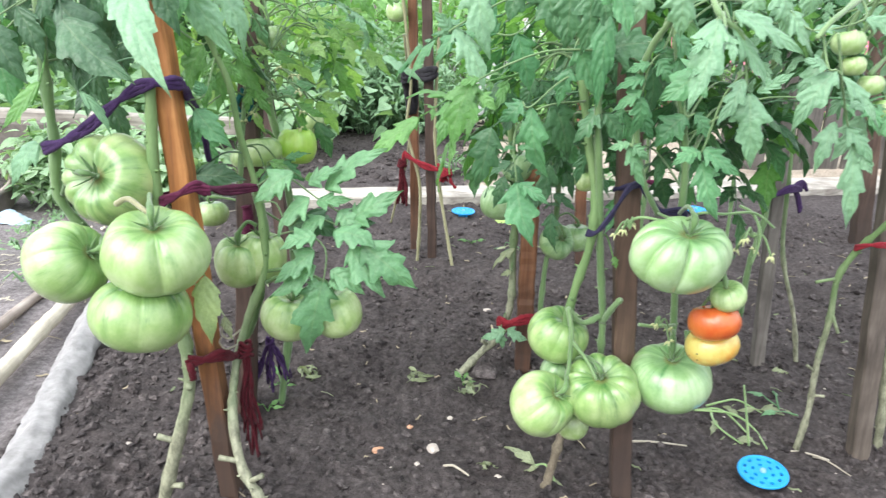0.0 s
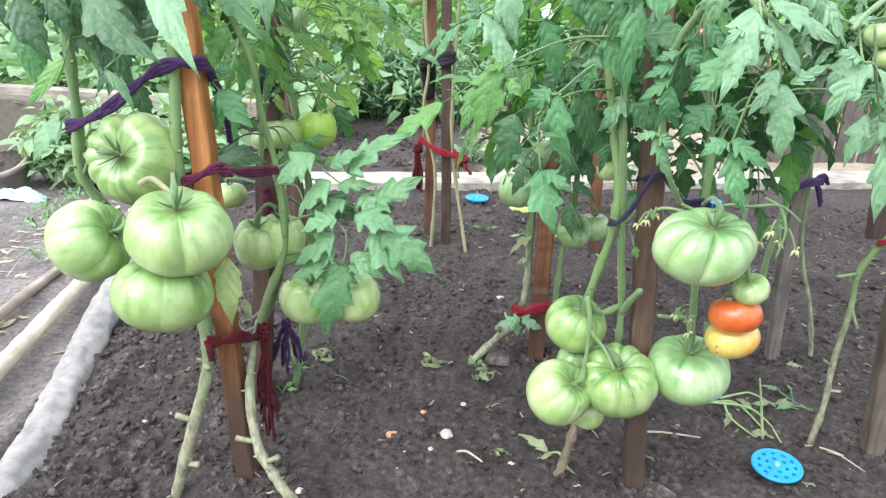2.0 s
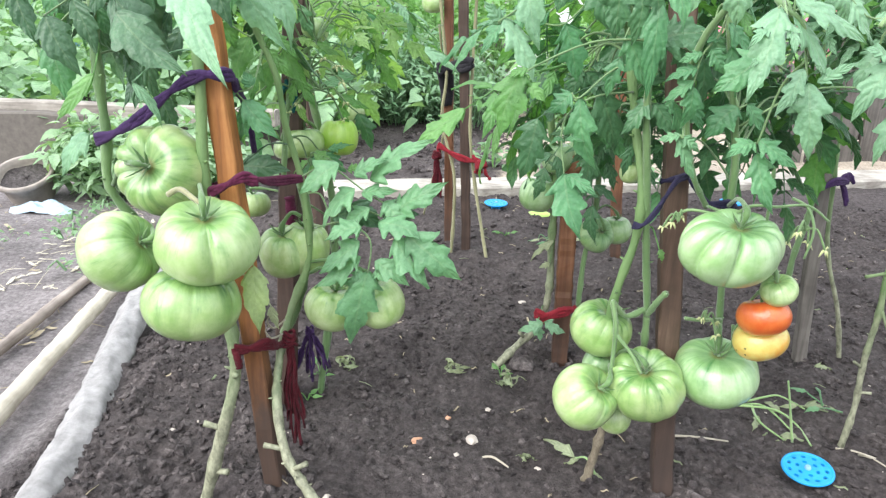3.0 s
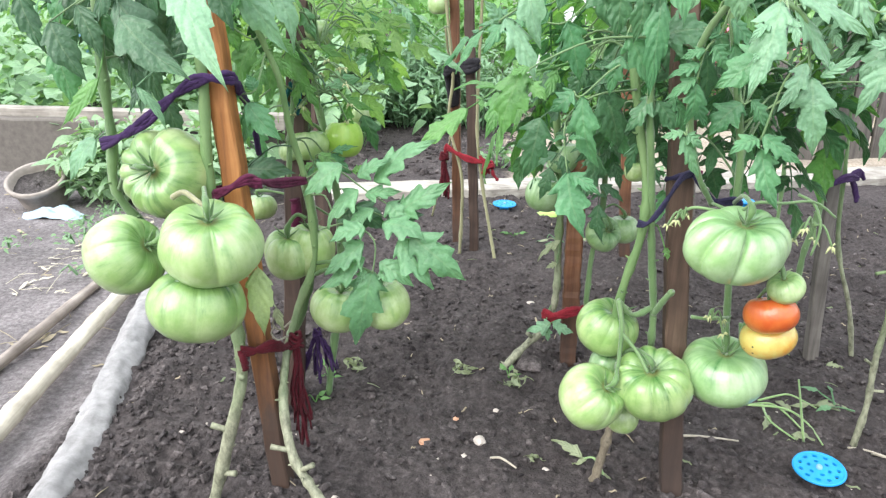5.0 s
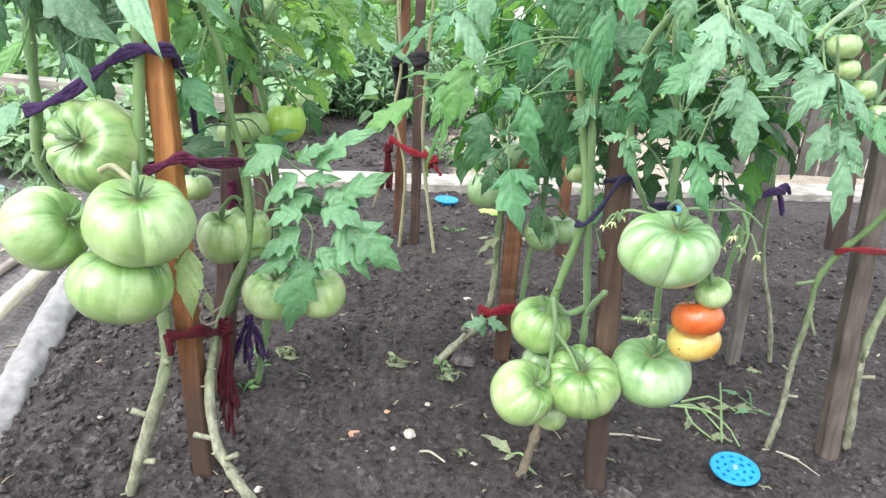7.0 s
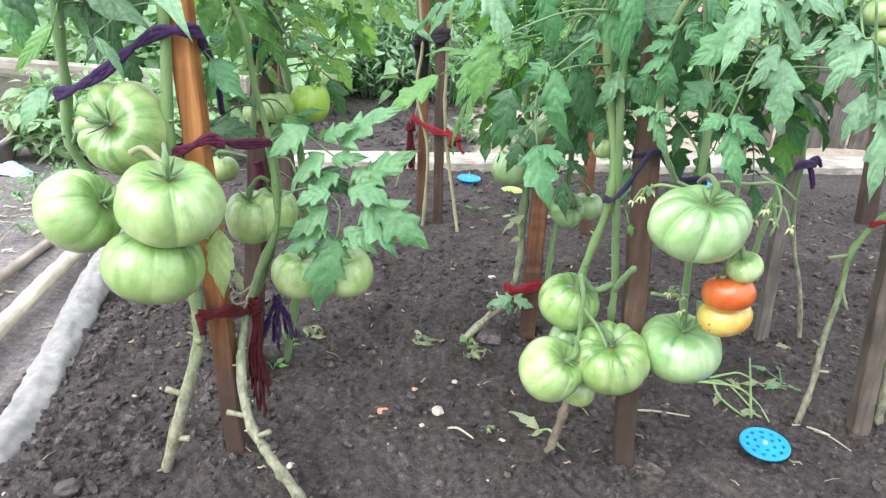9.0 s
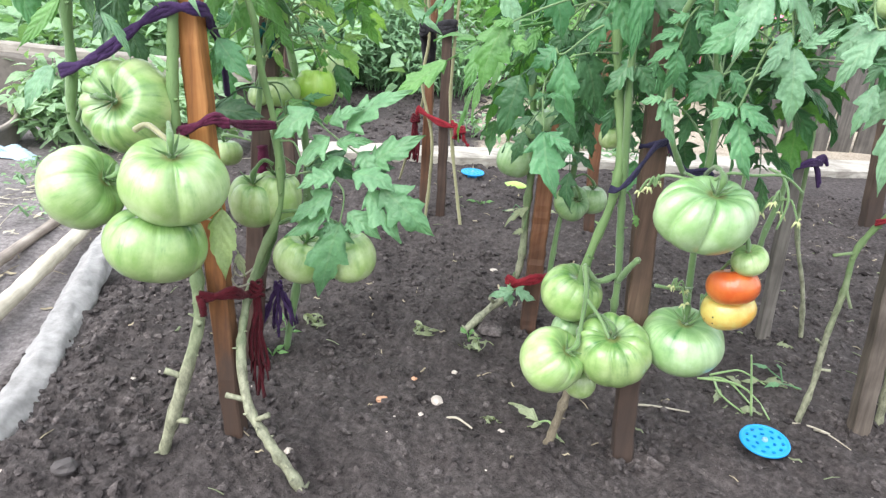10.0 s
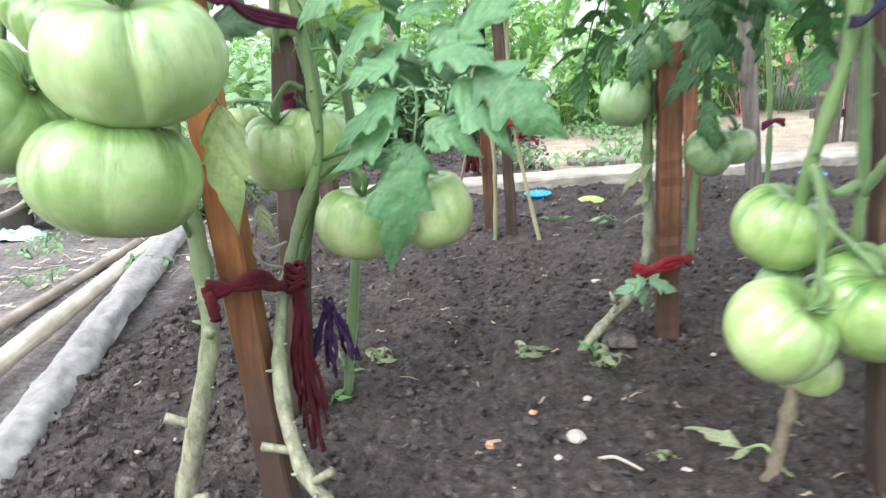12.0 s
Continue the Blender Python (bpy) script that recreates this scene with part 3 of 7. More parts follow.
class Plant:
    """A staked tomato plant: stems, then leaves hung on the nearest stem."""

    def __init__(self, label, at, group="staked tomato plants"):
        self.root = thing("tomato_plant", label, "tomato plant", at, group)
        self.at = Vector(at)
        self.lines = []
        self.rng = random.Random(int(abs(at[0] * 977 + at[1] * 331) * 10) + 3)

    def stem(self, pts, r0, r1, mat=None, stubs=(), label="", cork=0.0):
        pts = [Vector(p) for p in pts]
        d = pts[0] - pts[1]
        if pts[0].z < 0.08 and d.z < 0:
            k = (pts[0].z + 0.02) / -d.z
            pts.insert(0, pts[0] + Vector((0.5 * k * d.x, 0.5 * k * d.y, k * d.z)))
        ln = smooth_line(pts, 6)
        n = len(ln)
        rad = [r * self.rng.uniform(0.84, 1.12) * (1.22 if k % 7 == 3 else 1.0) for k, r in enumerate(lerp_list(r0, r1, n))]
        sh = Shape()
        sh.tube([p - self.at for p in ln], rad, 9, wobble=0.08, rng=self.rng)
        for k in range(1, n - 1, 2):
            p = ln[k] - self.at
            a = self.rng.uniform(0, 6.3)
            d = Vector((math.cos(a), math.sin(a), 0.3))
            out = self.rng.choice((1.25, 1.35, 1.5, 1.9))
            sh.tube([p + d * rad[k] * 0.5, p + d * rad[k] * out], [rad[k] * 0.42, rad[k] * 0.12], 6)
        for pos, d in stubs:
            q = nearest_on([ln], Vector(pos)) - self.at
            dd = Vector(d)
            sh.tube([q, q + dd * 0.55, q + dd], [r0 * 0.52, r0 * 0.44, r0 * 0.5], 7)
        self.lines.append(ln)
        part("stem", sh, VINE_CORKY if cork else VINE if mat is STEM_OLD else mat or STEM, self.root, label)
        return ln

    def twig(self, pts, r=0.002, mat=None, name="stalk"):
        ln = smooth_line(pts, 5)
        sh = Shape()
        sh.tube([p - self.at for p in ln], lerp_list(r * 1.15, r * 0.8, len(ln)), 6)
        part(name, sh, mat or STEM, self.root)
        return ln

    def leaf(self, leaflets, mat=None, stalk=None, facing=(0, -0.75, 0.65), lobes=0.34, join=True, label=""):
        """leaflets: (base, tip, width); they hang on a common stalk that runs to the stem."""
        sh = Shape()
        rng = self.rng
        bases = [Vector(b[:3]) for b in leaflets]
        if stalk is None:
            stalk = []
            far = sorted(bases, key=lambda b: (b - nearest_on(self.lines, b)).length)
            if join:
                q = nearest_on(self.lines, far[0] + Vector((0, 0, 0.03)))
                if (q - far[0]).length < 0.30:
                    stalk = [q, (q + far[0]) * 0.5 + Vector((0, 0.012, 0.012))]
            stalk += far
        if len(stalk) > 1:
            ln = smooth_line(stalk, 4)
            sh.tube([p - self.at for p in ln], lerp_list(0.0014, 0.0009, len(ln)), 6)
        stalked = None
        if len(stalk) > 1 and len(leaflets) > 1:
            stalked = part("leaf", sh, STEM, self.root, label)
        for b in leaflets:
            if stalked:
                sh = Shape()
            nr = Vector(facing) + Vector((rng.uniform(-0.3, 0.3), rng.uniform(-0.2, 0.2), rng.uniform(-0.25, 0.25)))
            add_leaflet(sh, Vector(b[:3]) - self.at, Vector(b[3:6]) - self.at, b[6], nr, rng, 30, lobes)
            if stalked:
                part("leaflet", sh, mat or LEAF, stalked)
        return stalked or part("leaf", sh, mat or LEAF, self.root, label)

    def fill(self, count, lo, hi, mats, size=(0.7, 1.15), keep=None):
        """More leaves all over a stretch of the plant."""
        rng = self.rng
        made = tries = 0
        while made < count and tries < count * 12:
            tries += 1
            p = Vector([rng.uniform(a, b) for a, b in zip(lo, hi)])
            if keep and not keep(p):
                continue
            made += 1
            q = nearest_on(self.lines, p)
            out = p - q
            yaw = math.degrees(math.atan2(out.y, out.x)) + rng.uniform(-50, 50)
            ob = new("leaf", leaf_mesh(rng.randrange(len(LEAF_SHAPES)), rng.choice(mats)))
            ob.parent = self.root
            s = rng.uniform(*size)
            ob.matrix_basis = pose(*(p - self.at), rng.uniform(-35, 35), rng.uniform(-15, 50), yaw) @ Matrix.Diagonal((s, s, s, 1))
            if out.length < 0.22:
                self.twig([q, (p + q) / 2 + Vector((0, 0, 0.02)), p], 0.0013)


def tomato(at, r, axis, mat, flat=0.82, ribs=0, rib=0.06, seed=1, stalk_to=None, label="", calyx=True, scars=0, clefts=(), oval=(1.0, 1.0), dip=0.30, sepals=0.5, valley=0.75):
    """A lobed fruit with a sunken crown, a calyx of curling sepals and a bent stalk.
    clefts: (degrees round the crown, depth) of the furrows between lobes."""
    rng = random.Random(seed)
    root = thing("tomato", label or "unripe pale green ribbed tomato on its vine", "tomato", at, "tomatoes on the vines")
    ax = Vector(axis).normalized()
    rot = ax.to_track_quat("Z", "Y").to_matrix().to_4x4()
    furrows = [(radians(a) % (2 * math.pi), d) for a, d in clefts]
    if not furrows and ribs:
        first = rng.uniform(0, 6.3)
        furrows = [((first + 2 * math.pi * (k + rng.uniform(-0.3, 0.3)) / ribs) % (2 * math.pi), rib * rng.uniform(0.5, 1.5)) for k in range(ribs)]
    furrows.sort()
    big = len(clefts) > 0 or r > 0.038
    nu, nv = (168, 46) if big else (56, 28)
    phase = [rng.uniform(0, 6.3) for _ in range(4)]
    groove = []
    for j in range(nu):
        ph = 2 * math.pi * j / nu
        g = 0.0
        for (a, da), (b, db) in zip(furrows, furrows[1:] + furrows[:1]):
            gap, on = (b - a) % (2 * math.pi), (ph - a) % (2 * math.pi)
            if on < gap:
                t = on / gap
                g = (da + (db - da) * t) * (1 - math.sin(math.pi * t) ** valley)
        groove.append(g)
    sh = Shape()
    rows, uvs = [], []
    for i in range(nv + 1):
        th = math.pi * i / nv
        row, ruv = [], []
        deep = math.exp(-((th / 0.46) ** 2))
        shoulder = math.exp(-(((th - 0.75) / 0.38) ** 2))
        foot = math.exp(-(((math.pi - th) / 0.35) ** 2))
        run = 1.0 if th < 1.15 else max(0.18, 1.0 - 0.62 * (th - 1.15))
        for j in range(nu):
            ph = 2 * math.pi * j / nu
            g = groove[j] * run
            wave = 1.0 - g * (0.30 + 0.70 * math.sin(th))
            wave += (0.030 * math.sin(ph + phase[3]) + 0.020 * math.sin(2 * ph + phase[1]) + 0.012 * math.sin(3 * ph + phase[0])) * math.sin(th)
            z = math.cos(th) * flat * (1 - 0.10 * foot) - flat * dip * deep + flat * shoulder * (0.02 - 0.75 * g)
            x = abs(math.sin(th)) ** 0.86
            row.append((wave * x * math.cos(ph) * oval[0], wave * x * math.sin(ph) * oval[1], z))
            ruv.append((0.5, i / nv))
        rows.append(row)
        uvs.append(ruv)
    sh.grid(rows, uvs, closed=True)
    fruit = part("fruit", sh, mat, root, "", uvname="skin")
    fruit.matrix_basis = rot @ Matrix.Diagonal((r, r, r, 1))
    top = rot @ Vector((0, 0, r * flat * (1.0 - dip)))
    if calyx:
        hub = Shape()
        hub.tube([top - ax * r * 0.04, top + ax * r * 0.07], [r * 0.10, r * 0.06], 8)
        cal = part("calyx", hub, CALYX, root)
        for k in range(6):
            a = 2 * math.pi * k / 6 + rng.uniform(-0.3, 0.3)
            ln = r * rng.uniform(0.55, 1.1) * sepals
            lift = rng.uniform(0.15, 0.55)
            pts = []
            for u in (0, 0.3, 0.65, 1.0):
                pts.append(top + rot @ Vector((ln * u * math.cos(a), ln * u * math.sin(a), r * flat * (0.03 + dip * 0.9 * min(1.0, u * ln / (0.45 * r)) + lift * u * u * 0.4))))
            cs = Shape()
            cs.tube(pts, [r * 0.028, r * 0.045, r * 0.030, r * 0.006], 6, 0.4)
            part("sepal", cs, CALYX, cal)
    for k in range(scars):
        th, ph = rng.uniform(1.2, 2.0), rng.uniform(3.6, 5.8)
        sp = Shape()
        c0 = rot @ Vector((r * math.sin(th) * math.cos(ph), r * math.sin(th) * math.sin(ph), r * flat * math.cos(th)))
        sp.tube([c0 * 0.93, c0 * 0.985], [r * 0.05, r * 0.035], 7)
        part("scar", sp, SCAR, root)
    if stalk_to is not None:
        to = Vector(stalk_to) - Vector(at)
        mid = top + ax * r * 0.42
        ln = smooth_line([top - ax * r * 0.05, mid, (mid + to) / 2 + Vector((0, 0, 0.012)), to], 5)
        ss = Shape()
        ss.tube(ln, [(0.0026 if r > 0.03 else 0.0019) + (0.0013 if abs(k - 5) < 2 else 0) for k in range(len(ln))], 7, wobble=0.08, rng=rng)
        part("stalk", ss, CALYX if r > 0.03 else STEM, root)
    return root


def stake(base, top, w, d, mat, label, seed=0, twist=0.0, foot=0.10, foot_mat=None):
    """A sawn square stake with worn arrises, driven into the soil; its damp foot is stained."""
    rng = random.Random(seed)
    base, top = Vector(base), Vector(top)
    root = thing("stake", label, "garden stake", base, "stakes of the tomato bed")
    ax = (top - base).normalized()
    sx = Vector((math.cos(twist), math.sin(twist), 0))
    sx = (sx - ax * sx.dot(ax)).normalized()
    sy = ax.cross(sx)
    c = 0.16
    corner = [(-1, -1 + c), (-1 + c, -1), (1 - c, -1), (1, -1 + c), (1, 1 - c), (1 - c, 1), (-1 + c, 1), (-1, 1 - c)]
    n = 40
    rows = []
    for i in range(n + 1):
        u = i / n
        o = sx * rng.uniform(-0.0010, 0.0010) + sy * rng.uniform(-0.0010, 0.0010)
        p = (top - base) * u - ax * 0.06 * (1 - u) + o
        rows.append([p + sx * (a * w / 2 * rng.uniform(0.965, 1.035)) + sy * (b * d / 2 * rng.uniform(0.965, 1.035)) for a, b in corner])
    cut = max(1, round(n * foot / (top - base).length))
    for name, seg, m in (("foot", rows[:cut + 1], foot_mat or mat), ("shaft", rows[cut:], mat)):
        sh = Shape()
        o = sh.grid(seg, closed=True)
        if name == "shaft":
            sh.f.append(tuple(o + (len(seg) - 1) * 8 + k for k in range(8)))
        part(name, sh, m, root, "damp soil-stained foot" if name == "foot" else "", smooth=False)
    return root


def tie(name, label, mat, runs, r=0.006, flat=0.55, at=None, strands=3):
    """Twisted strips of cloth round stake and stem; every run is one part."""
    at = Vector(at or runs[0][0])
    root = thing(name, label, "plant tie", at, "cloth ties")
    rng = random.Random(int(abs(at.x * 1000)) + 5)
    for k, pts in enumerate(runs):
        ln = smooth_line(pts, 7)
        sh = Shape()
        for s in range(strands):
            lift = (s - (strands - 1) / 2) * 0.75 * r
            tw = [p - at + Vector((0, rng.uniform(-0.1, 0.1) * r, lift * math.cos(0.21 * i + k))) for i, p in enumerate(ln)]
            sh.tube(tw, [r * 0.66 * rng.uniform(0.86, 1.12) for _ in tw], 8, flat + 0.25, wobble=0.07, rng=rng)
        part("strip", sh, mat, root)
    return root

def tassel(at, label, mat, count, reach, spread, r=0.0016, knot=(0.006, 0.012), seed=1):
    """A knot of yarn with fuzzy ends hanging from it, some looped back."""
    rng = random.Random(seed)
    root = thing("cloth_tie", label, "plant tie", at, "cloth ties")
    sh = Shape()
    kw, kh = knot
    for k in range(4):
        ring = [(kw * (1 + 0.12 * k) * math.cos(t), kw * 0.8 * math.sin(t), kh * (0.5 - 0.33 * k) + 0.003 * math.sin(2 * t + k)) for t in np.linspace(0, 6.2, 15)]
        sh.tube(ring, [kw * 0.42 * rng.uniform(0.85, 1.15) for _ in ring], 7, 0.8, wobble=0.12, rng=rng)
    part("knot", sh, mat, root)
    for k in range(count):
        side = (k + 0.5) / count * 2 - 1 + rng.uniform(-0.2, 0.2)
        ln = reach * rng.uniform(0.55, 1.0)
        end = Vector((side * spread, rng.uniform(-0.5, 0.5) * spread, -ln))
        wave = rng.uniform(0, 6.3)
        pts = []
        for i in range(11):
            u = i / 10
            pts.append(Vector((end.x * u ** 0.7 + 0.0022 * math.sin(wave + 7 * u), end.y * u + 0.002 * math.cos(wave + 6 * u), -kh * 0.4 + end.z * u)))
        if rng.random() < 0.3:
            pts += [p + Vector((0.004, 0.002, 0.002)) for p in pts[:4:-1]]
        sh = Shape()
        sh.tube(pts, [r * rng.uniform(0.7, 1.35) for _ in pts], 6, 0.8, wobble=0.4, rng=rng)
        part("yarn_end", sh, mat, root)
    return root


# ---- ground: one sheet, fine in the bed and coarse towards the horizon ----


def steps(inner, fine, outer):
    a, b = inner
    v = list(np.arange(a, b + 1e-6, fine))
    s, x = fine, a
    left = []
    while x > -outer:
        s *= 1.12
        x -= s
        left.append(x)
    s, x = fine, v[-1]
    right = []
    while x < outer:
        s *= 1.12
        x += s
        right.append(x)
    return left[::-1] + v + right


def bed_height(x, y):
    """Crumbly soil, heaped a little at the bed's edge."""
    p = Vector((x, y, 0))
    inside = 1.0 if (x > -0.56 and y < 2.5) else 0.35
    h = 0.012 * noise.noise(p * 4.0) + 0.015 * inside * noise.noise(p * 14.0)
    h += inside * (0.015 * abs(noise.noise(p * 33.0)) + 0.009 * abs(noise.noise(p * 70.0)))
    if y < 2.3:
        e = x + 0.14 * y + 0.305
        h += 0.016 * math.exp(-(e / 0.055) ** 2) * (0.7 + 0.9 * noise.noise(p * 22.0))
    if x < -0.57 and y < 2.6:
        h -= 0.02 * min(1.0, (-0.57 - x) / 0.06)
    if y > 2.62:
        h -= 0.004
    return h - 0.004


gx, gy = steps((-0.66, 1.25), 0.0062, 900), steps((0.72, 2.6), 0.0070, 900)
ground_shape = Shape()
ground_shape.grid([[(x, y, bed_height(x, y) if abs(x) < 6 and -2 < y < 9 else 0.0) for x in gx] for y in gy], [[(0, 0)] * len(gx)] * len(gy), flip=True)
ground_mesh = ground_shape.mesh("ground", GROUND)
if ground_mesh.polygons[0].normal.z < 0:
    ground_mesh.flip_normals()
ground = tagged(new("ground", ground_mesh), "dark crumbly garden soil with a trodden path beside the bed", "soil", kind="structure")


def floor_at(x, y):
    return bed_height(x, y)


# crumbs and clods of soil
def scatter_lumps(name, count, area, size, mat, label, category, seed, squash=0.7):
    rng = random.Random(seed)
    bm = bmesh.new()
    bmesh.ops.create_icosphere(bm, subdivisions=1, radius=1)
    bv = [v.co.copy() for v in bm.verts]
    bf = [tuple(v.index for v in f.verts) for f in bm.faces]
    bm.free()
    sh = Shape()
    for _ in range(count):
        x, y = rng.uniform(area[0], area[1]), rng.uniform(area[2], area[3])
        if x < -0.57 - 0.12 * (y - 1.1) and y < 2.6:
            continue
        s = size[0] * (size[1] / size[0]) ** (rng.random() ** 2.4)
        o = len(sh.v)
        rot = Euler((rng.random() * 6, rng.random() * 6, rng.random() * 6)).to_matrix() @ Matrix.Diagonal((rng.uniform(0.6, 1.5), rng.uniform(0.6, 1.2), rng.uniform(0.5, 1.0)))
        z = floor_at(x, y) + s * 0.12
        for v in bv:
            q = rot @ (v * (s * rng.uniform(0.55, 1.35)))
            sh.v.append((x + q.x, y + q.y, z + q.z * squash))
            sh.uv.append((0, 0))
        sh.f += [tuple(o + i for i in f) for f in bf]
    return solo(name, sh, mat, label, category, kind="stuff", smooth=False)


scatter_lumps("soil_clods", 15000, (-0.6, 1.3, 0.74, 1.7), (0.0014, 0.0090), CLOD, "crumbs and small clods of dark soil", "soil", 11)
scatter_lumps("soil_clods", 3600, (-0.75, 1.8, 1.6, 2.55), (0.003, 0.013), CLOD, "small clods of dark soil further back in the bed", "soil", 12)
scatter_lumps("soil_clods", 900, (-0.6, -0.24, 0.75, 1.5), (0.004, 0.013), CLOD, "larger clods heaped along the edge of the bed", "soil", 14, 0.85)
scatter_lumps("soil_clods", 1700, (-0.9, 0.12, 2.7, 4.3), (0.005, 0.022), CLOD, "dark clods on the plot behind the edging board", "soil", 15)
for k, (fx, fy) in enumerate(((-0.168, 0.90), (0.375, 0.985), (0.243, 1.33), (0.708, 1.40), (0.775, 1.13))):
    scatter_lumps("soil_clods", 80, (fx - 0.045, fx + 0.045, fy - 0.04, fy + 0.03), (0.003, 0.011), CLOD, "crumbs of soil heaped round the foot of a stake", "soil", 50 + k, 0.8)
scatter_lumps("pale_grit", 170, (-0.6, 1.3, 0.74, 2.4), (0.0012, 0.0042), STONE_PALE, "pale bits of grit and shell on the soil", "grit", 13, 0.5)


def stone(at, r, mat, label, seed, squash=0.6):
    rng = random.Random(seed)
    bm = bmesh.new()
    bmesh.ops.create_icosphere(bm, subdivisions=2, radius=1)
    off = Vector((rng.random() * 9, rng.random() * 9, 0))
    for v in bm.verts:
        v.co *= r * (1 + 0.45 * noise.noise(v.co * 1.3 + off) + 0.2 * noise.noise(v.co * 3 + off))
        v.co.z *= squash
    me = bpy.data.meshes.new("stone")
    bm.to_mesh(me)
    bm.free()
    me.materials.append(mat)
    ob = new("stone", me)
    ob.location = (at[0], at[1], floor_at(at[0], at[1]) + r * squash * 0.5)
    return tagged(ob, label, "stone", "stones on the soil")


def board(name, a, b, height, thick, mat, label, category, z0=0.0, seed=1, kind=""):
    """A weathered plank on edge between a and b."""
    rng = random.Random(seed)
    a, b = Vector((a[0], a[1], 0)), Vector((b[0], b[1], 0))
    d = (b - a).normalized()
    nrm = Vector((-d.y, d.x, 0))
    n = 24
    rows = []
    for i in range(n + 1):
        p = (b - a) * (i / n)
        h = height * rng.uniform(0.965, 1.02)
        t = thick * rng.uniform(0.96, 1.04)
        e = min(0.006, thick * 0.2)
        ring = [(-t / 2, -0.03), (-t / 2, h - e), (-t / 2 + e, h), (t / 2 - e, h), (t / 2, h - e), (t / 2, -0.03)]
        rows.append([p + nrm * q + Vector((0, 0, z)) for q, z in ring])
    sh = Shape()
    o = sh.grid(rows, closed=True)
    sh.f.append(tuple(o + k for k in range(6)))
    sh.f.append(tuple(o + n * 6 + k for k in range(6))[::-1])
    return solo(name, sh, mat, label, category, (a.x, a.y, z0), kind=kind, smooth=False)


def pole(a, b, r0, r1, mat, label, seed=3):
    """A round pole with knots, lying between a and b."""
    rng = random.Random(seed)
    a, b = Vector(a), Vector(b)
    n = 40
    length = (b - a).length
    pts = [Vector((rng.uniform(-1, 1) * r0 * 0.05, rng.uniform(-1, 1) * r0 * 0.05, length * i / n)) for i in range(n + 1)]
    sh = Shape()
    sh.tube(pts, [r * (1.12 if rng.random() < 0.06 else rng.uniform(0.97, 1.03)) for r in lerp_list(r0, r1, n + 1)], 14, wobble=0.02, rng=rng)
    ob = solo("pole", sh, mat, label, "wooden pole", a)
    ob.rotation_euler = (b - a).to_track_quat("Z", "Y").to_euler()
    return ob


def litter(name, count, area, size, mat, label, seed):
    """Straws and crumbled dry leaves strewn over the ground."""
    rng = random.Random(seed)
    sh = Shape()
    for _ in range(count):
        x, y = rng.uniform(area[0], area[1]), rng.uniform(area[2], area[3])
        s = rng.uniform(*size)
        t = rng.uniform(0, 6.3)
        d, e = Vector((math.cos(t), math.sin(t), rng.uniform(-0.1, 0.25))), Vector((-math.sin(t), math.cos(t), rng.uniform(-0.3, 0.3)))
        p = Vector((x, y, floor_at(x, y) + 0.004))
        if rng.random() < 0.5:
            sh.tube([p, p + d * s + Vector((0, 0, 0.002)), p + d * s * 2], [0.0009, 0.0008, 0.0005], 5)
        else:
            w = s * rng.uniform(0.25, 0.5)
            sh.grid([[p - e * w * q * 0.4, p + Vector((0, 0, 0.002)), p + e * w * q * 0.4] for p, q in ((p, 0.2), (p + d * s * 0.4, 1.0), (p + d * s * 0.75 + Vector((0, 0, 0.003)), 0.8), (p + d * s, 0.1))])
    return solo(name, sh, mat, label, "plant litter", kind="stuff")


def foliage(name, count, spots, size, mat, label, category, seed, slim=0.55, rows=4, up=0.6, stems=True):
    """Massed leaves of a planting: clumps given as (x, y, spread, height)."""
    rng = random.Random(seed)
    sh = Shape()
    for _ in range(count):
        cx, cy, sp, ht = spots[rng.randrange(len(spots))]
        a, rr = rng.uniform(0, 6.283), sp * rng.random() ** 0.6
        x, y = cx + rr * math.cos(a), cy + rr * math.sin(a)
        z = ht * (1 - 0.45 * (rr / sp) ** 2) * (0.12 + 0.88 * rng.random() ** 0.55) * rng.uniform(0.8, 1.12)
        s = rng.uniform(*size)
        b = rng.uniform(0, 6.283)
        dr = Vector((math.cos(b), math.sin(b), rng.uniform(-0.75, 0.35))).normalized()
        p = Vector((x, y, max(0.01, z)))
        nr = Vector((rng.uniform(-0.6, 0.6), rng.uniform(-0.9, 0.3), up + rng.random()))
        ax = dr
        nr = (nr - ax * nr.dot(ax)).normalized()
        sd = ax.cross(nr)
        grid, uvs = [], []
        for i in range(rows + 1):
            u = i / rows
            h = slim * s * 0.5 * (math.sin(math.pi * min(1, u ** 0.8)) if 0 < u < 1 else 0.04)
            c = p + ax * u * s - nr * 0.22 * s * u * u
            grid.append([c - sd * h + nr * h * 0.35, c, c + sd * h + nr * h * 0.35])
            uvs.append([(u, 0), (u, 0.5), (u, 1)])
        sh.grid(grid, uvs)
        if stems and rng.random() < 0.10:
            g = Vector((cx + (x - cx) * 0.5, cy + (y - cy) * 0.5, 0.0))
            sh.tube([g, (g + p) / 2 + Vector((0, 0, 0.02)), p], [0.004, 0.003, 0.002], 4, caps=False)
    return solo(name, sh, mat, label, category, kind="stuff")


def clumps(lo, hi, n, spread, height, seed):
    rng = random.Random(seed)
    return [(rng.uniform(lo[0], hi[0]), rng.uniform(lo[1], hi[1]), spread * rng.uniform(0.7, 1.3), height * rng.uniform(0.7, 1.15)) for _ in range(n)]


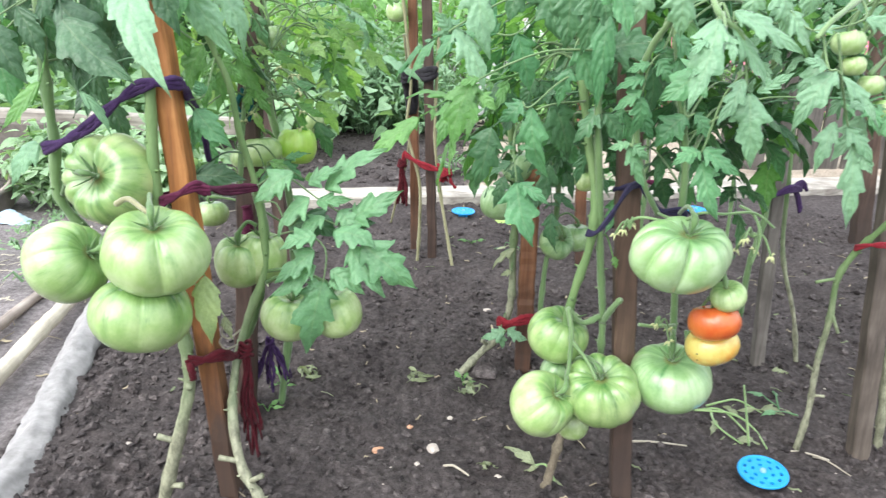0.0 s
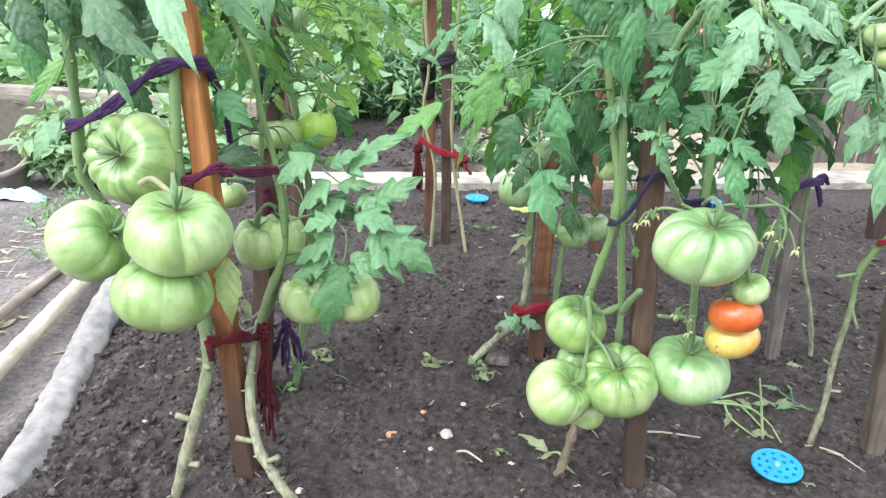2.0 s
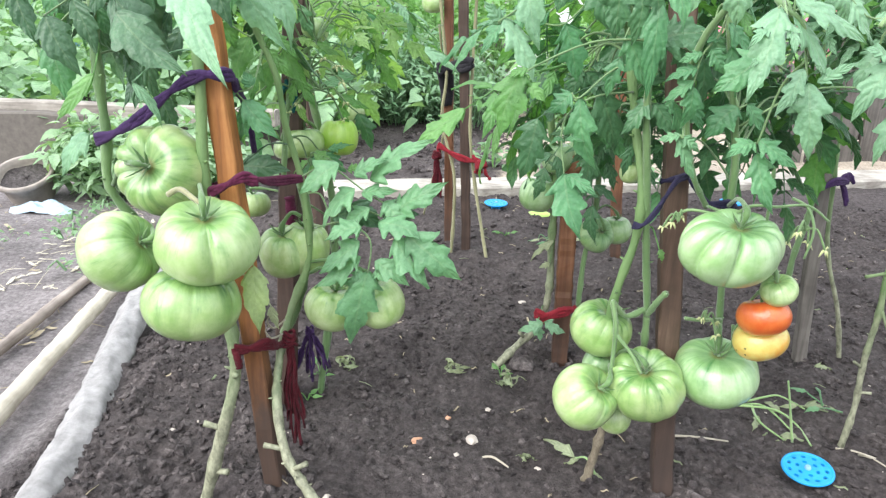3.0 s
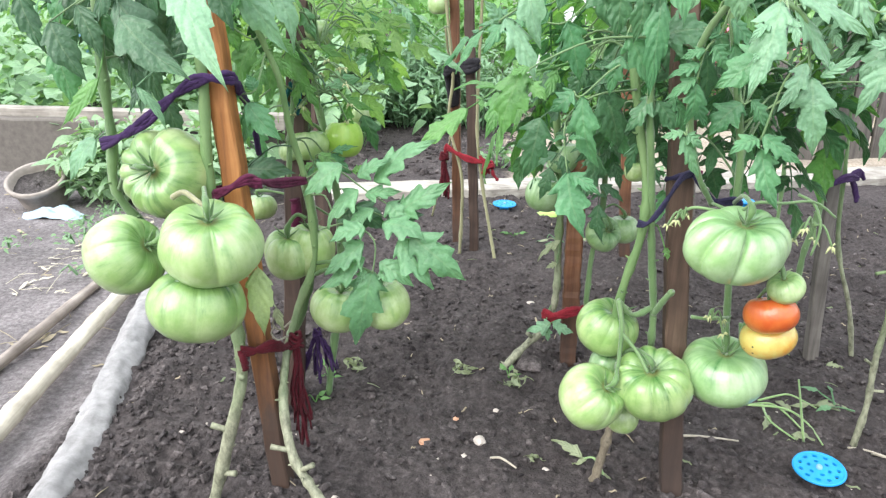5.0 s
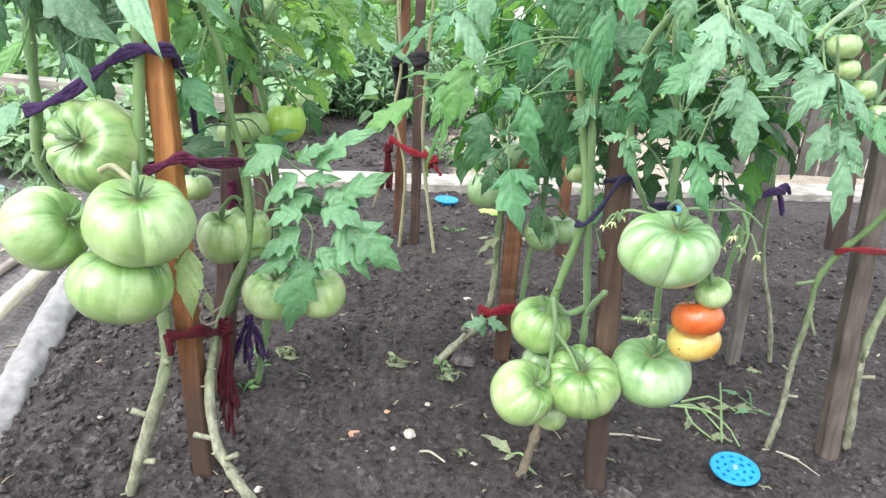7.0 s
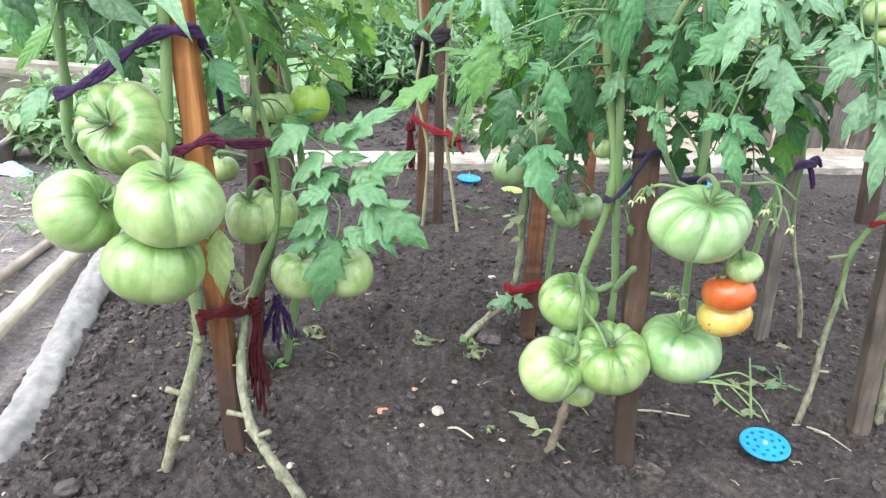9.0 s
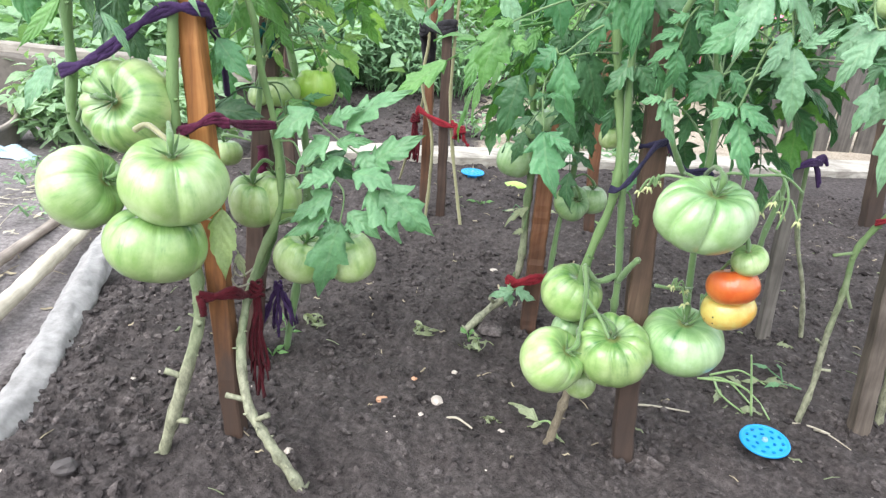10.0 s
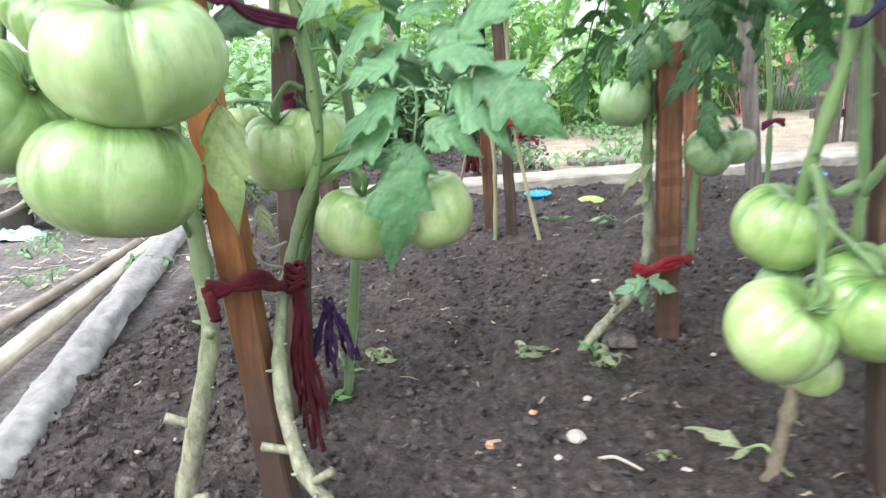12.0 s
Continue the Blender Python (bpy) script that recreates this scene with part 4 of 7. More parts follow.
# edging of the bed, at the back and along the path
board("edging_board", (-0.62, 2.35), (0.62, 2.672), 0.032, 0.135, WOOD_PALE, "pale weathered plank edging the back of the bed", "edging board", seed=2)
board("edging_board", (0.635, 2.70), (3.1, 3.385), 0.024, 0.16, WOOD_PALE, "pale weathered plank continuing the bed's back edge", "edging board", seed=4)


def fleece(pts, label):
    """A rolled strip of garden fleece along the bed's edge, half buried."""
    ln = smooth_line(pts, 30)
    rng = random.Random(9)
    rows = []
    for i, p in enumerate(ln):
        d = (ln[min(i + 1, len(ln) - 1)] - ln[max(i - 1, 0)]).normalized()
        sd = Vector((d.y, -d.x, 0))
        row = []
        for k in range(19):
            a = math.pi * (k / 18)
            r = 0.031 * (1 + 0.22 * noise.noise(Vector((p.x * 14, p.y * 14, k * 0.27))) + 0.08 * noise.noise(Vector((p.x * 50, p.y * 50, k * 0.73))) + 0.025 * noise.noise(Vector((p.x * 130, p.y * 130, k * 2.3))))
            row.append(p + sd * math.cos(a) * r * 1.05 + Vector((0, 0, math.sin(a) * r * 1.0 - 0.006)))
        rows.append(row)
    sh = Shape()
    sh.grid(rows)
    return solo("garden_fleece", sh, FELT, label, "garden fleece")


litter("plant_litter", 150, (-0.55, 1.3, 0.75, 2.4), (0.006, 0.016), STRAW, "dry straws and leaf crumbs strewn over the soil", 41)
litter("plant_litter", 70, (-0.5, 1.3, 0.75, 2.4), (0.008, 0.02), LEAF_DRY, "withered leaf scraps strewn over the soil", 42)
litter("plant_litter", 170, (-1.15, -0.68, 1.5, 2.3), (0.012, 0.045), PALE_STRAW, "bleached straw strewn over the path", 44)
litter("plant_litter", 120, (-1.7, -0.66, 0.9, 2.3), (0.010, 0.04), STRAW, "straws and dead grass on the trodden path", 43)
# ---- along the path: fleece, poles, pot, beds ----
fleece([(-0.472, 0.787, 0.000), (-0.496, 0.905, 0.000), (-0.515, 0.983, 0.000), (-0.551, 1.081, 0.000), (-0.601, 1.218, 0.000), (-0.640, 1.329, 0.000), (-0.814, 1.871, 0.000), (-0.875, 2.103, 0.000)], "white garden fleece tucked along the edge of the bed")
pole((-0.640, 0.866, 0.008), (-0.880, 2.030, 0.008), 0.0165, 0.0150, WOOD_POLE, "peeled pale wooden pole lying along the path")
pole((-0.815, 1.070, -0.004), (-0.928, 1.959, -0.004), 0.0120, 0.0105, WOOD_PIPE, "thin grey wooden pole lying on the path", 5)

board("bed_board", (-3.4, 2.70), (-0.78, 2.66), 0.030, 0.055, WOOD_BOARD, "grey broad plank on top of a raised bed", "bed board", 0.205, 6)
board("bed_wall", (-3.4, 2.645), (-1.47, 2.630), 0.20, 0.08, CONCRETE, "grey weathered wall of a raised bed", "bed wall", 0.0, 7)

# ---- stakes ----
stake((-0.168, 0.900, 0.000), (-0.242, 0.912, 1.250), 0.025, 0.025, WOOD_ORANGE, "orange-brown sawn wooden stake beside tomato stems", 1, foot=0.05)
stake((0.375, 0.985, 0.000), (0.268, 0.998, 1.250), 0.028, 0.028, WOOD_BROWN, "brown sawn wooden stake in the bed", 2)
stake((0.243, 1.330, 0.000), (0.236, 1.332, 0.400), 0.03, 0.03, WOOD_RUST, "rusty brown wooden stake tied with red knit", 3)
stake((-0.227, 1.120, 0.039), (-0.119, 1.120, 1.250), 0.03, 0.03, WOOD_DARK, "dark wooden stake behind the front plant", 4)
stake((0.012, 1.900, 0.000), (-0.039, 1.900, 1.300), 0.024, 0.024, WOOD_DARK, "dark slim wooden stake at the back of the bed", 5)
stake((-0.040, 1.940, 0.000), (-0.065, 1.940, 1.200), 0.023, 0.023, WOOD_RUST, "rusty slim wooden stake at the back of the bed", 6)
stake((0.708, 1.400, 0.000), (0.639, 1.457, 1.250), 0.022, 0.022, WOOD_GREY, "grey weathered wooden stake", 7)
stake((0.775, 1.130, 0.000), (0.707, 1.266, 1.300), 0.027, 0.027, WOOD_ASH, "grey-brown stake leaning at the bed corner", 8)
stake((0.414, 1.930, 0.000), (0.326, 1.930, 1.250), 0.028, 0.028, WOOD_RUST, "reddish slim stake far back in the bed", 9)
stake((0.660, 2.330, 0.000), (0.530, 2.330, 1.250), 0.035, 0.035, WOOD_GREY, "pale brown stake far back in the bed", 10)
stake((1.290, 2.229, 0.000), (1.142, 2.233, 1.250), 0.045, 0.045, WOOD_BROWN, "brown stake near the back edging", 11)
stake((-0.360, 1.800, 0.000), (-0.475, 1.800, 1.300), 0.036, 0.036, WOOD_DARK, "thick dark stake among the leaves", 12)
stake((-0.774, 4.700, 0.000), (-0.774, 4.700, 1.300), 0.045, 0.045, WOOD_GREY, "thin grey stake beyond the bed", 13)
# ---- front plant by the orange stake ----
front_plant = Plant("tomato plant with ripening green fruit tied to an orange stake", (-0.20, 0.88, 0.0))
front_plant.stem([(-0.251, 0.860, 0.007), (-0.221, 0.860, 0.104), (-0.198, 0.870, 0.192), (-0.201, 0.880, 0.250), (-0.212, 0.890, 0.344), (-0.218, 0.885, 0.451), (-0.212, 0.885, 0.547), (-0.213, 0.890, 0.619), (-0.212, 0.900, 0.720)], 0.0088, 0.0054, STEM_OLD, [((-0.214, 0.860, 0.113), (-0.022, -0.008, 0.012)), ((-0.231, 0.860, 0.050), (0.024, -0.006, 0.006)), ((-0.196, 0.870, 0.192), (0.006, -0.01, 0.012))], "pale woody lower stem")
front_plant.stem([(-0.060, 0.825, 0.007), (-0.095, 0.830, 0.057), (-0.129, 0.850, 0.094), (-0.149, 0.880, 0.148), (-0.156, 0.920, 0.199), (-0.145, 0.950, 0.260), (-0.125, 0.970, 0.326), (-0.133, 0.980, 0.423), (-0.146, 0.970, 0.497), (-0.151, 0.960, 0.560), (-0.172, 0.950, 0.630), (-0.179, 0.950, 0.725)], 0.0078, 0.0030, STEM_OLD, [((-0.145, 0.850, 0.092), (-0.026, -0.004, 0.006)), ((-0.119, 0.840, 0.077), (0.020, -0.006, 0.016))], "pale woody lower stem")
front_plant.stem([(-0.316, 0.915, 0.366), (-0.348, 0.900, 0.427), (-0.342, 0.900, 0.495), (-0.341, 0.900, 0.572), (-0.333, 0.900, 0.650), (-0.320, 0.900, 0.718)], 0.006, 0.006, STEM)
front_plant.stem([(-0.135, 0.985, 0.421), (-0.128, 0.985, 0.344), (-0.151, 0.985, 0.243), (-0.174, 0.985, 0.197)], 0.006, 0.006, STEM)
front_plant.leaf([(-0.154, 0.760, 0.681, -0.095, 0.690, 0.584, 0.040)], LEAF_PALE, lobes=0.16)
front_plant.leaf([(-0.284, 0.860, 0.632, -0.203, 0.840, 0.571, 0.056)], LEAF_DEEP_SHADE, lobes=0.16)
front_plant.leaf([(-0.220, 0.840, 0.679, -0.192, 0.840, 0.604, 0.045)], LEAF_SHADED, lobes=0.16)
front_plant.leaf([(-0.150, 0.860, 0.668, -0.103, 0.860, 0.598, 0.043)], LEAF_PALE, lobes=0.16)
front_plant.leaf([(-0.151, 0.950, 0.673, -0.122, 0.950, 0.593, 0.034)], LEAF_PALE, lobes=0.16)
front_plant.leaf([(-0.345, 0.880, 0.644, -0.328, 0.880, 0.582, 0.037), (-0.381, 0.880, 0.626, -0.348, 0.880, 0.562, 0.043), (-0.296, 0.880, 0.673, -0.331, 0.880, 0.616, 0.036)], LEAF_DEEP_SHADE, lobes=0.16)
front_plant.leaf([(-0.320, 0.860, 0.568, -0.386, 0.860, 0.513, 0.023)], LEAF_FRESH, lobes=0.12)
front_plant.leaf([(-0.313, 0.920, 0.645, -0.312, 0.920, 0.571, 0.038), (-0.287, 0.920, 0.686, -0.283, 0.920, 0.603, 0.050)], LEAF_DEEP_SHADE, lobes=0.16)
front_plant.leaf([(-0.277, 0.860, 0.560, -0.247, 0.860, 0.511, 0.015)], LEAF_PALE, lobes=0.16)
front_plant.leaf([(-0.308, 0.970, 0.533, -0.289, 0.970, 0.476, 0.028), (-0.330, 0.970, 0.559, -0.360, 0.970, 0.510, 0.028)], LEAF_DEEP_SHADE, lobes=0.16)
front_plant.leaf([(-0.184, 0.920, 0.545, -0.216, 0.920, 0.541, 0.023), (-0.178, 0.920, 0.536, -0.137, 0.920, 0.492, 0.038), (-0.176, 0.920, 0.531, -0.188, 0.920, 0.484, 0.024), (-0.166, 0.920, 0.551, -0.175, 0.920, 0.569, 0.019)], LEAF, lobes=0.16)
front_plant.leaf([(-0.133, 0.805, 0.376, -0.133, 0.805, 0.291, 0.036)], LEAF_YELLOW, lobes=0.1)
front_plant.leaf([(-0.446, 1.020, 0.465, -0.502, 1.020, 0.403, 0.047)], LEAF_PALE, lobes=0.16)
front_plant.leaf([(-0.223, 1.000, 0.436, -0.154, 1.000, 0.433, 0.045)], LEAF_DEEP_SHADE, lobes=0.16)
front_plant.leaf([(-0.195, 1.000, 0.602, -0.224, 1.000, 0.539, 0.042), (-0.236, 1.000, 0.627, -0.208, 1.000, 0.581, 0.035)], LEAF_FRESH, lobes=0.16)
front_plant.leaf([(-0.165, 1.030, 0.587, -0.131, 1.030, 0.539, 0.029), (-0.181, 1.030, 0.573, -0.197, 1.030, 0.514, 0.029)], LEAF_FRESH, lobes=0.16)
front_plant.leaf([(-0.281, 1.000, 0.613, -0.308, 1.000, 0.550, 0.043), (-0.312, 1.000, 0.598, -0.343, 1.000, 0.542, 0.043)], LEAF_DEEP_SHADE, lobes=0.16)
front_plant.leaf([(-0.388, 0.930, 0.673, -0.344, 0.930, 0.601, 0.052), (-0.359, 0.930, 0.650, -0.334, 0.930, 0.576, 0.045)], LEAF_DEEP_SHADE, lobes=0.16)
front_plant.leaf([(-0.293, 0.940, 0.663, -0.281, 0.940, 0.580, 0.052), (-0.263, 0.940, 0.634, -0.294, 0.940, 0.563, 0.039)], LEAF_DEEP_SHADE, lobes=0.16)
front_plant.leaf([(-0.242, 0.960, 0.671, -0.238, 0.960, 0.596, 0.046), (-0.344, 0.960, 0.612, -0.326, 0.960, 0.547, 0.041)], LEAF_DEEP_SHADE, lobes=0.16)
front_plant.leaf([(-0.416, 0.930, 0.599, -0.404, 0.930, 0.521, 0.047), (-0.382, 0.930, 0.667, -0.421, 0.930, 0.611, 0.045)], LEAF, lobes=0.16)
front_plant.twig([(-0.218, 0.800, 0.453), (-0.202, 0.795, 0.461), (-0.183, 0.785, 0.455), (-0.171, 0.780, 0.450)], 0.0030, STEM_TAN, "dried_stalk")
front_plant.leaf([(-0.412, 0.880, 0.656, -0.391, 0.880, 0.591, 0.036), (-0.417, 0.880, 0.661, -0.446, 0.880, 0.633, 0.029), (-0.397, 0.880, 0.667, -0.374, 0.880, 0.645, 0.029)], LEAF_DEEP_SHADE, lobes=0.16)
front_plant.leaf([(-0.378, 0.890, 0.612, -0.364, 0.890, 0.562, 0.024), (-0.375, 0.890, 0.615, -0.393, 0.890, 0.595, 0.015)], LEAF_DEEP_SHADE, lobes=0.16)
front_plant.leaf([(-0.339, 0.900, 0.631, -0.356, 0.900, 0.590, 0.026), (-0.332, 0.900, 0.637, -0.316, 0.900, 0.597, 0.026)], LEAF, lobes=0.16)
front_plant.leaf([(-0.386, 0.900, 0.693, -0.357, 0.900, 0.648, 0.041), (-0.341, 0.900, 0.693, -0.332, 0.900, 0.637, 0.041), (-0.316, 0.900, 0.687, -0.297, 0.900, 0.637, 0.041)], LEAF_DEEP_SHADE, lobes=0.16)
front_plant.leaf([(-0.302, 0.885, 0.651, -0.226, 0.885, 0.576, 0.052)], LEAF_DEEP_SHADE, lobes=0.16)
front_plant.leaf([(-0.320, 0.930, 0.587, -0.317, 0.930, 0.529, 0.027), (-0.296, 0.930, 0.587, -0.283, 0.930, 0.521, 0.027)], LEAF_DEEP_SHADE, lobes=0.16)
front_plant.leaf([(-0.225, 0.870, 0.681, -0.207, 0.870, 0.628, 0.033), (-0.208, 0.870, 0.676, -0.177, 0.870, 0.650, 0.027)], LEAF_DEEP_SHADE, lobes=0.16)
front_plant.leaf([(-0.155, 0.820, 0.689, -0.142, 0.820, 0.621, 0.045)], LEAF_DEEP_SHADE, lobes=0.16)
front_plant.leaf([(-0.138, 0.850, 0.691, -0.161, 0.850, 0.632, 0.035)], LEAF, lobes=0.16)
front_plant.leaf([(-0.031, 0.930, 0.444, 0.046, 0.920, 0.499, 0.046), (-0.001, 0.930, 0.407, 0.061, 0.920, 0.450, 0.046), (-0.051, 0.930, 0.450, -0.010, 0.920, 0.477, 0.030), (-0.068, 0.930, 0.463, -0.119, 0.920, 0.427, 0.049), (-0.050, 0.930, 0.433, -0.095, 0.920, 0.389, 0.051), (-0.042, 0.930, 0.427, 0.003, 0.920, 0.437, 0.029), (-0.014, 0.930, 0.419, 0.015, 0.920, 0.393, 0.033), (-0.032, 0.930, 0.409, -0.069, 0.920, 0.385, 0.035)], LEAF_SPRAY, stalk=[(-0.131, 0.975, 0.432), (-0.088, 0.950, 0.454), (-0.044, 0.940, 0.430), (-0.001, 0.930, 0.408)])
front_plant.leaf([(-0.039, 0.905, 0.355, -0.095, 0.893, 0.314, 0.050), (-0.040, 0.905, 0.375, -0.090, 0.893, 0.336, 0.043), (0.003, 0.905, 0.381, 0.051, 0.893, 0.326, 0.061), (0.018, 0.905, 0.387, 0.085, 0.893, 0.335, 0.062), (-0.021, 0.905, 0.350, 0.023, 0.893, 0.327, 0.039), (-0.030, 0.905, 0.337, -0.049, 0.893, 0.235, 0.068), (-0.037, 0.905, 0.393, -0.080, 0.893, 0.379, 0.040), (-0.016, 0.905, 0.400, 0.039, 0.893, 0.384, 0.050), (-0.039, 0.905, 0.339, -0.047, 0.893, 0.323, 0.019), (-0.021, 0.905, 0.338, -0.008, 0.893, 0.329, 0.019)], LEAF_SPRAY, stalk=[(-0.114, 0.965, 0.367), (-0.065, 0.930, 0.389), (-0.028, 0.910, 0.376), (-0.029, 0.900, 0.336)])
front_plant.leaf([(-0.088, 0.960, 0.385, -0.051, 0.960, 0.391, 0.040), (-0.022, 0.960, 0.389, 0.025, 0.960, 0.395, 0.039), (-0.065, 0.960, 0.402, -0.022, 0.960, 0.374, 0.043)], LEAF_DEEP_SHADE, lobes=0.16)
front_plant.fill(16, (-0.52, 1.00, 0.65), (-0.29, 1.14, 0.82), [LEAF, LEAF_DEEP_SHADE, LEAF_DEEP_SHADE, LEAF_DEEP_SHADE], (0.5, 0.85))
front_plant.fill(4, (-0.18, 1.00, 0.71), (-0.08, 1.10, 0.78), [LEAF_FRESH, LEAF_SPRAY, LEAF_PALE], (0.35, 0.5))
front_plant.leaf([(-0.139, 0.860, 0.302, -0.132, 0.860, 0.270, 0.015)], LEAF_DRY, lobes=0.16)
front_plant.twig([(-0.142, 0.910, 0.259), (-0.145, 0.880, 0.262), (-0.149, 0.870, 0.274), (-0.143, 0.865, 0.288), (-0.134, 0.862, 0.288)], 0.0012, STEM_BARK, "tendril")
front_plant.twig([(-0.147, 0.910, 0.238), (-0.145, 0.870, 0.253), (-0.149, 0.862, 0.266), (-0.144, 0.860, 0.275)], 0.0011, STEM_BARK, "tendril")
# ---- plant on the brown stake ----
right_plant = Plant("leafy tomato plant heavy with green fruit on a brown stake", (0.27, 0.98, 0.0))
right_plant.stem([(0.264, 0.965, -0.013), (0.269, 0.965, 0.027), (0.280, 0.970, 0.086), (0.287, 0.980, 0.153), (0.275, 0.975, 0.242), (0.279, 0.960, 0.314), (0.292, 0.950, 0.386), (0.291, 0.950, 0.450), (0.278, 0.960, 0.516), (0.265, 0.970, 0.592), (0.251, 0.980, 0.689)], 0.0068, 0.0048, STEM_OLD, label="corky lower stem", cork=0.12)
right_plant.stem([(0.327, 0.990, 0.203), (0.320, 0.970, 0.280), (0.307, 0.955, 0.363), (0.296, 0.945, 0.452), (0.283, 0.930, 0.540), (0.280, 0.920, 0.614), (0.278, 0.920, 0.698)], 0.0047, 0.0042, STEM)
right_plant.stem([(0.420, 0.980, 0.215), (0.413, 0.980, 0.281), (0.398, 0.960, 0.396), (0.392, 0.950, 0.482), (0.374, 0.940, 0.561), (0.353, 0.940, 0.667), (0.341, 0.940, 0.733)], 0.0045, 0.0045, STEM)
right_plant.stem([(0.317, 0.970, 0.280), (0.292, 0.955, 0.276), (0.272, 0.945, 0.300)], 0.004, 0.003, STEM)
right_plant.stem([(0.321, 0.970, 0.272), (0.328, 0.950, 0.302), (0.335, 0.940, 0.318)], 0.004, 0.0035, STEM)
right_plant.stem([(0.368, 0.950, 0.426), (0.339, 0.930, 0.478), (0.321, 0.920, 0.562), (0.325, 0.900, 0.616), (0.344, 0.880, 0.656), (0.359, 0.860, 0.697)], 0.0036, 0.0034, STEM)
right_plant.stem([(0.359, 0.860, 0.697), (0.359, 0.800, 0.657), (0.378, 0.790, 0.639), (0.396, 0.800, 0.610)], 0.0030, 0.0022, STEM)
right_plant.leaf([(0.261, 0.810, 0.692, 0.284, 0.790, 0.630, 0.040)], LEAF)
right_plant.leaf([(0.146, 0.900, 0.686, 0.161, 0.890, 0.603, 0.047)], LEAF_PALE)
right_plant.leaf([(0.122, 0.890, 0.634, 0.159, 0.880, 0.568, 0.042), (0.120, 0.890, 0.628, 0.102, 0.880, 0.650, 0.023)], LEAF_PALE)
right_plant.leaf([(0.188, 0.950, 0.628, 0.207, 0.950, 0.563, 0.051), (0.166, 0.950, 0.627, 0.140, 0.950, 0.650, 0.038)], LEAF)
right_plant.leaf([(0.143, 0.870, 0.585, 0.122, 0.860, 0.514, 0.046), (0.149, 0.870, 0.571, 0.169, 0.860, 0.555, 0.023), (0.149, 0.870, 0.574, 0.128, 0.860, 0.541, 0.021), (0.151, 0.870, 0.585, 0.128, 0.860, 0.579, 0.017)], LEAF_FRESH)
right_plant.leaf([(0.165, 0.960, 0.521, 0.148, 0.960, 0.443, 0.049)], LEAF_SHADED)
right_plant.leaf([(0.196, 0.885, 0.475, 0.218, 0.855, 0.411, 0.053), (0.198, 0.885, 0.473, 0.229, 0.855, 0.459, 0.024), (0.192, 0.885, 0.512, 0.179, 0.855, 0.514, 0.011), (0.194, 0.885, 0.512, 0.211, 0.855, 0.517, 0.011)], LEAF, stalk=[(0.271, 0.960, 0.555), (0.220, 0.920, 0.552), (0.191, 0.900, 0.526), (0.196, 0.885, 0.473)])
right_plant.leaf([(0.206, 0.890, 0.556, 0.228, 0.890, 0.477, 0.040), (0.197, 0.890, 0.561, 0.171, 0.890, 0.539, 0.034)], LEAF)
right_plant.leaf([(0.238, 1.000, 0.548, 0.265, 1.000, 0.476, 0.056), (0.243, 1.000, 0.569, 0.211, 1.000, 0.541, 0.041)], LEAF_SHADED)
right_plant.leaf([(0.279, 0.900, 0.654, 0.276, 0.900, 0.552, 0.031)], LEAF, lobes=0.15)
right_plant.leaf([(0.286, 0.930, 0.614, 0.345, 0.930, 0.621, 0.055), (0.273, 0.930, 0.654, 0.270, 0.930, 0.619, 0.030)], LEAF_SHADED)
right_plant.leaf([(0.327, 0.900, 0.604, 0.303, 0.900, 0.594, 0.020), (0.324, 0.900, 0.589, 0.292, 0.900, 0.576, 0.021), (0.322, 0.900, 0.576, 0.291, 0.900, 0.553, 0.023), (0.322, 0.900, 0.570, 0.317, 0.900, 0.525, 0.030), (0.335, 0.900, 0.608, 0.353, 0.900, 0.583, 0.030), (0.342, 0.900, 0.617, 0.324, 0.900, 0.628, 0.023)], LEAF, stalk=[(0.348, 0.900, 0.656), (0.341, 0.900, 0.623), (0.327, 0.900, 0.602), (0.322, 0.900, 0.570)])
right_plant.leaf([(0.373, 0.850, 0.608, 0.328, 0.850, 0.571, 0.044)], LEAF)
right_plant.leaf([(0.349, 0.760, 0.652, 0.329, 0.740, 0.577, 0.039), (0.347, 0.760, 0.638, 0.324, 0.740, 0.620, 0.017), (0.357, 0.760, 0.639, 0.361, 0.740, 0.617, 0.016), (0.347, 0.760, 0.616, 0.328, 0.740, 0.606, 0.013)], LEAF_PALE)
right_plant.leaf([(0.370, 0.790, 0.646, 0.412, 0.790, 0.588, 0.031), (0.370, 0.790, 0.657, 0.436, 0.790, 0.623, 0.032)], LEAF_PALE)
right_plant.leaf([(0.388, 0.790, 0.601, 0.367, 0.780, 0.560, 0.027), (0.394, 0.790, 0.589, 0.402, 0.780, 0.521, 0.035), (0.401, 0.790, 0.589, 0.427, 0.780, 0.609, 0.017)], LEAF_PALE, stalk=[(0.378, 0.790, 0.639), (0.390, 0.800, 0.615), (0.392, 0.790, 0.591)])
right_plant.leaf([(0.316, 0.900, 0.519, 0.292, 0.900, 0.512, 0.017), (0.315, 0.900, 0.514, 0.337, 0.900, 0.469, 0.032), (0.319, 0.900, 0.517, 0.339, 0.900, 0.501, 0.022)], LEAF_SPRAY)
right_plant.leaf([(0.368, 0.820, 0.529, 0.340, 0.805, 0.519, 0.025), (0.371, 0.820, 0.532, 0.406, 0.805, 0.510, 0.028), (0.371, 0.820, 0.520, 0.391, 0.805, 0.463, 0.037)], LEAF)
right_plant.leaf([(0.379, 0.930, 0.547, 0.349, 0.930, 0.510, 0.042), (0.388, 0.930, 0.550, 0.411, 0.930, 0.520, 0.031)], LEAF)
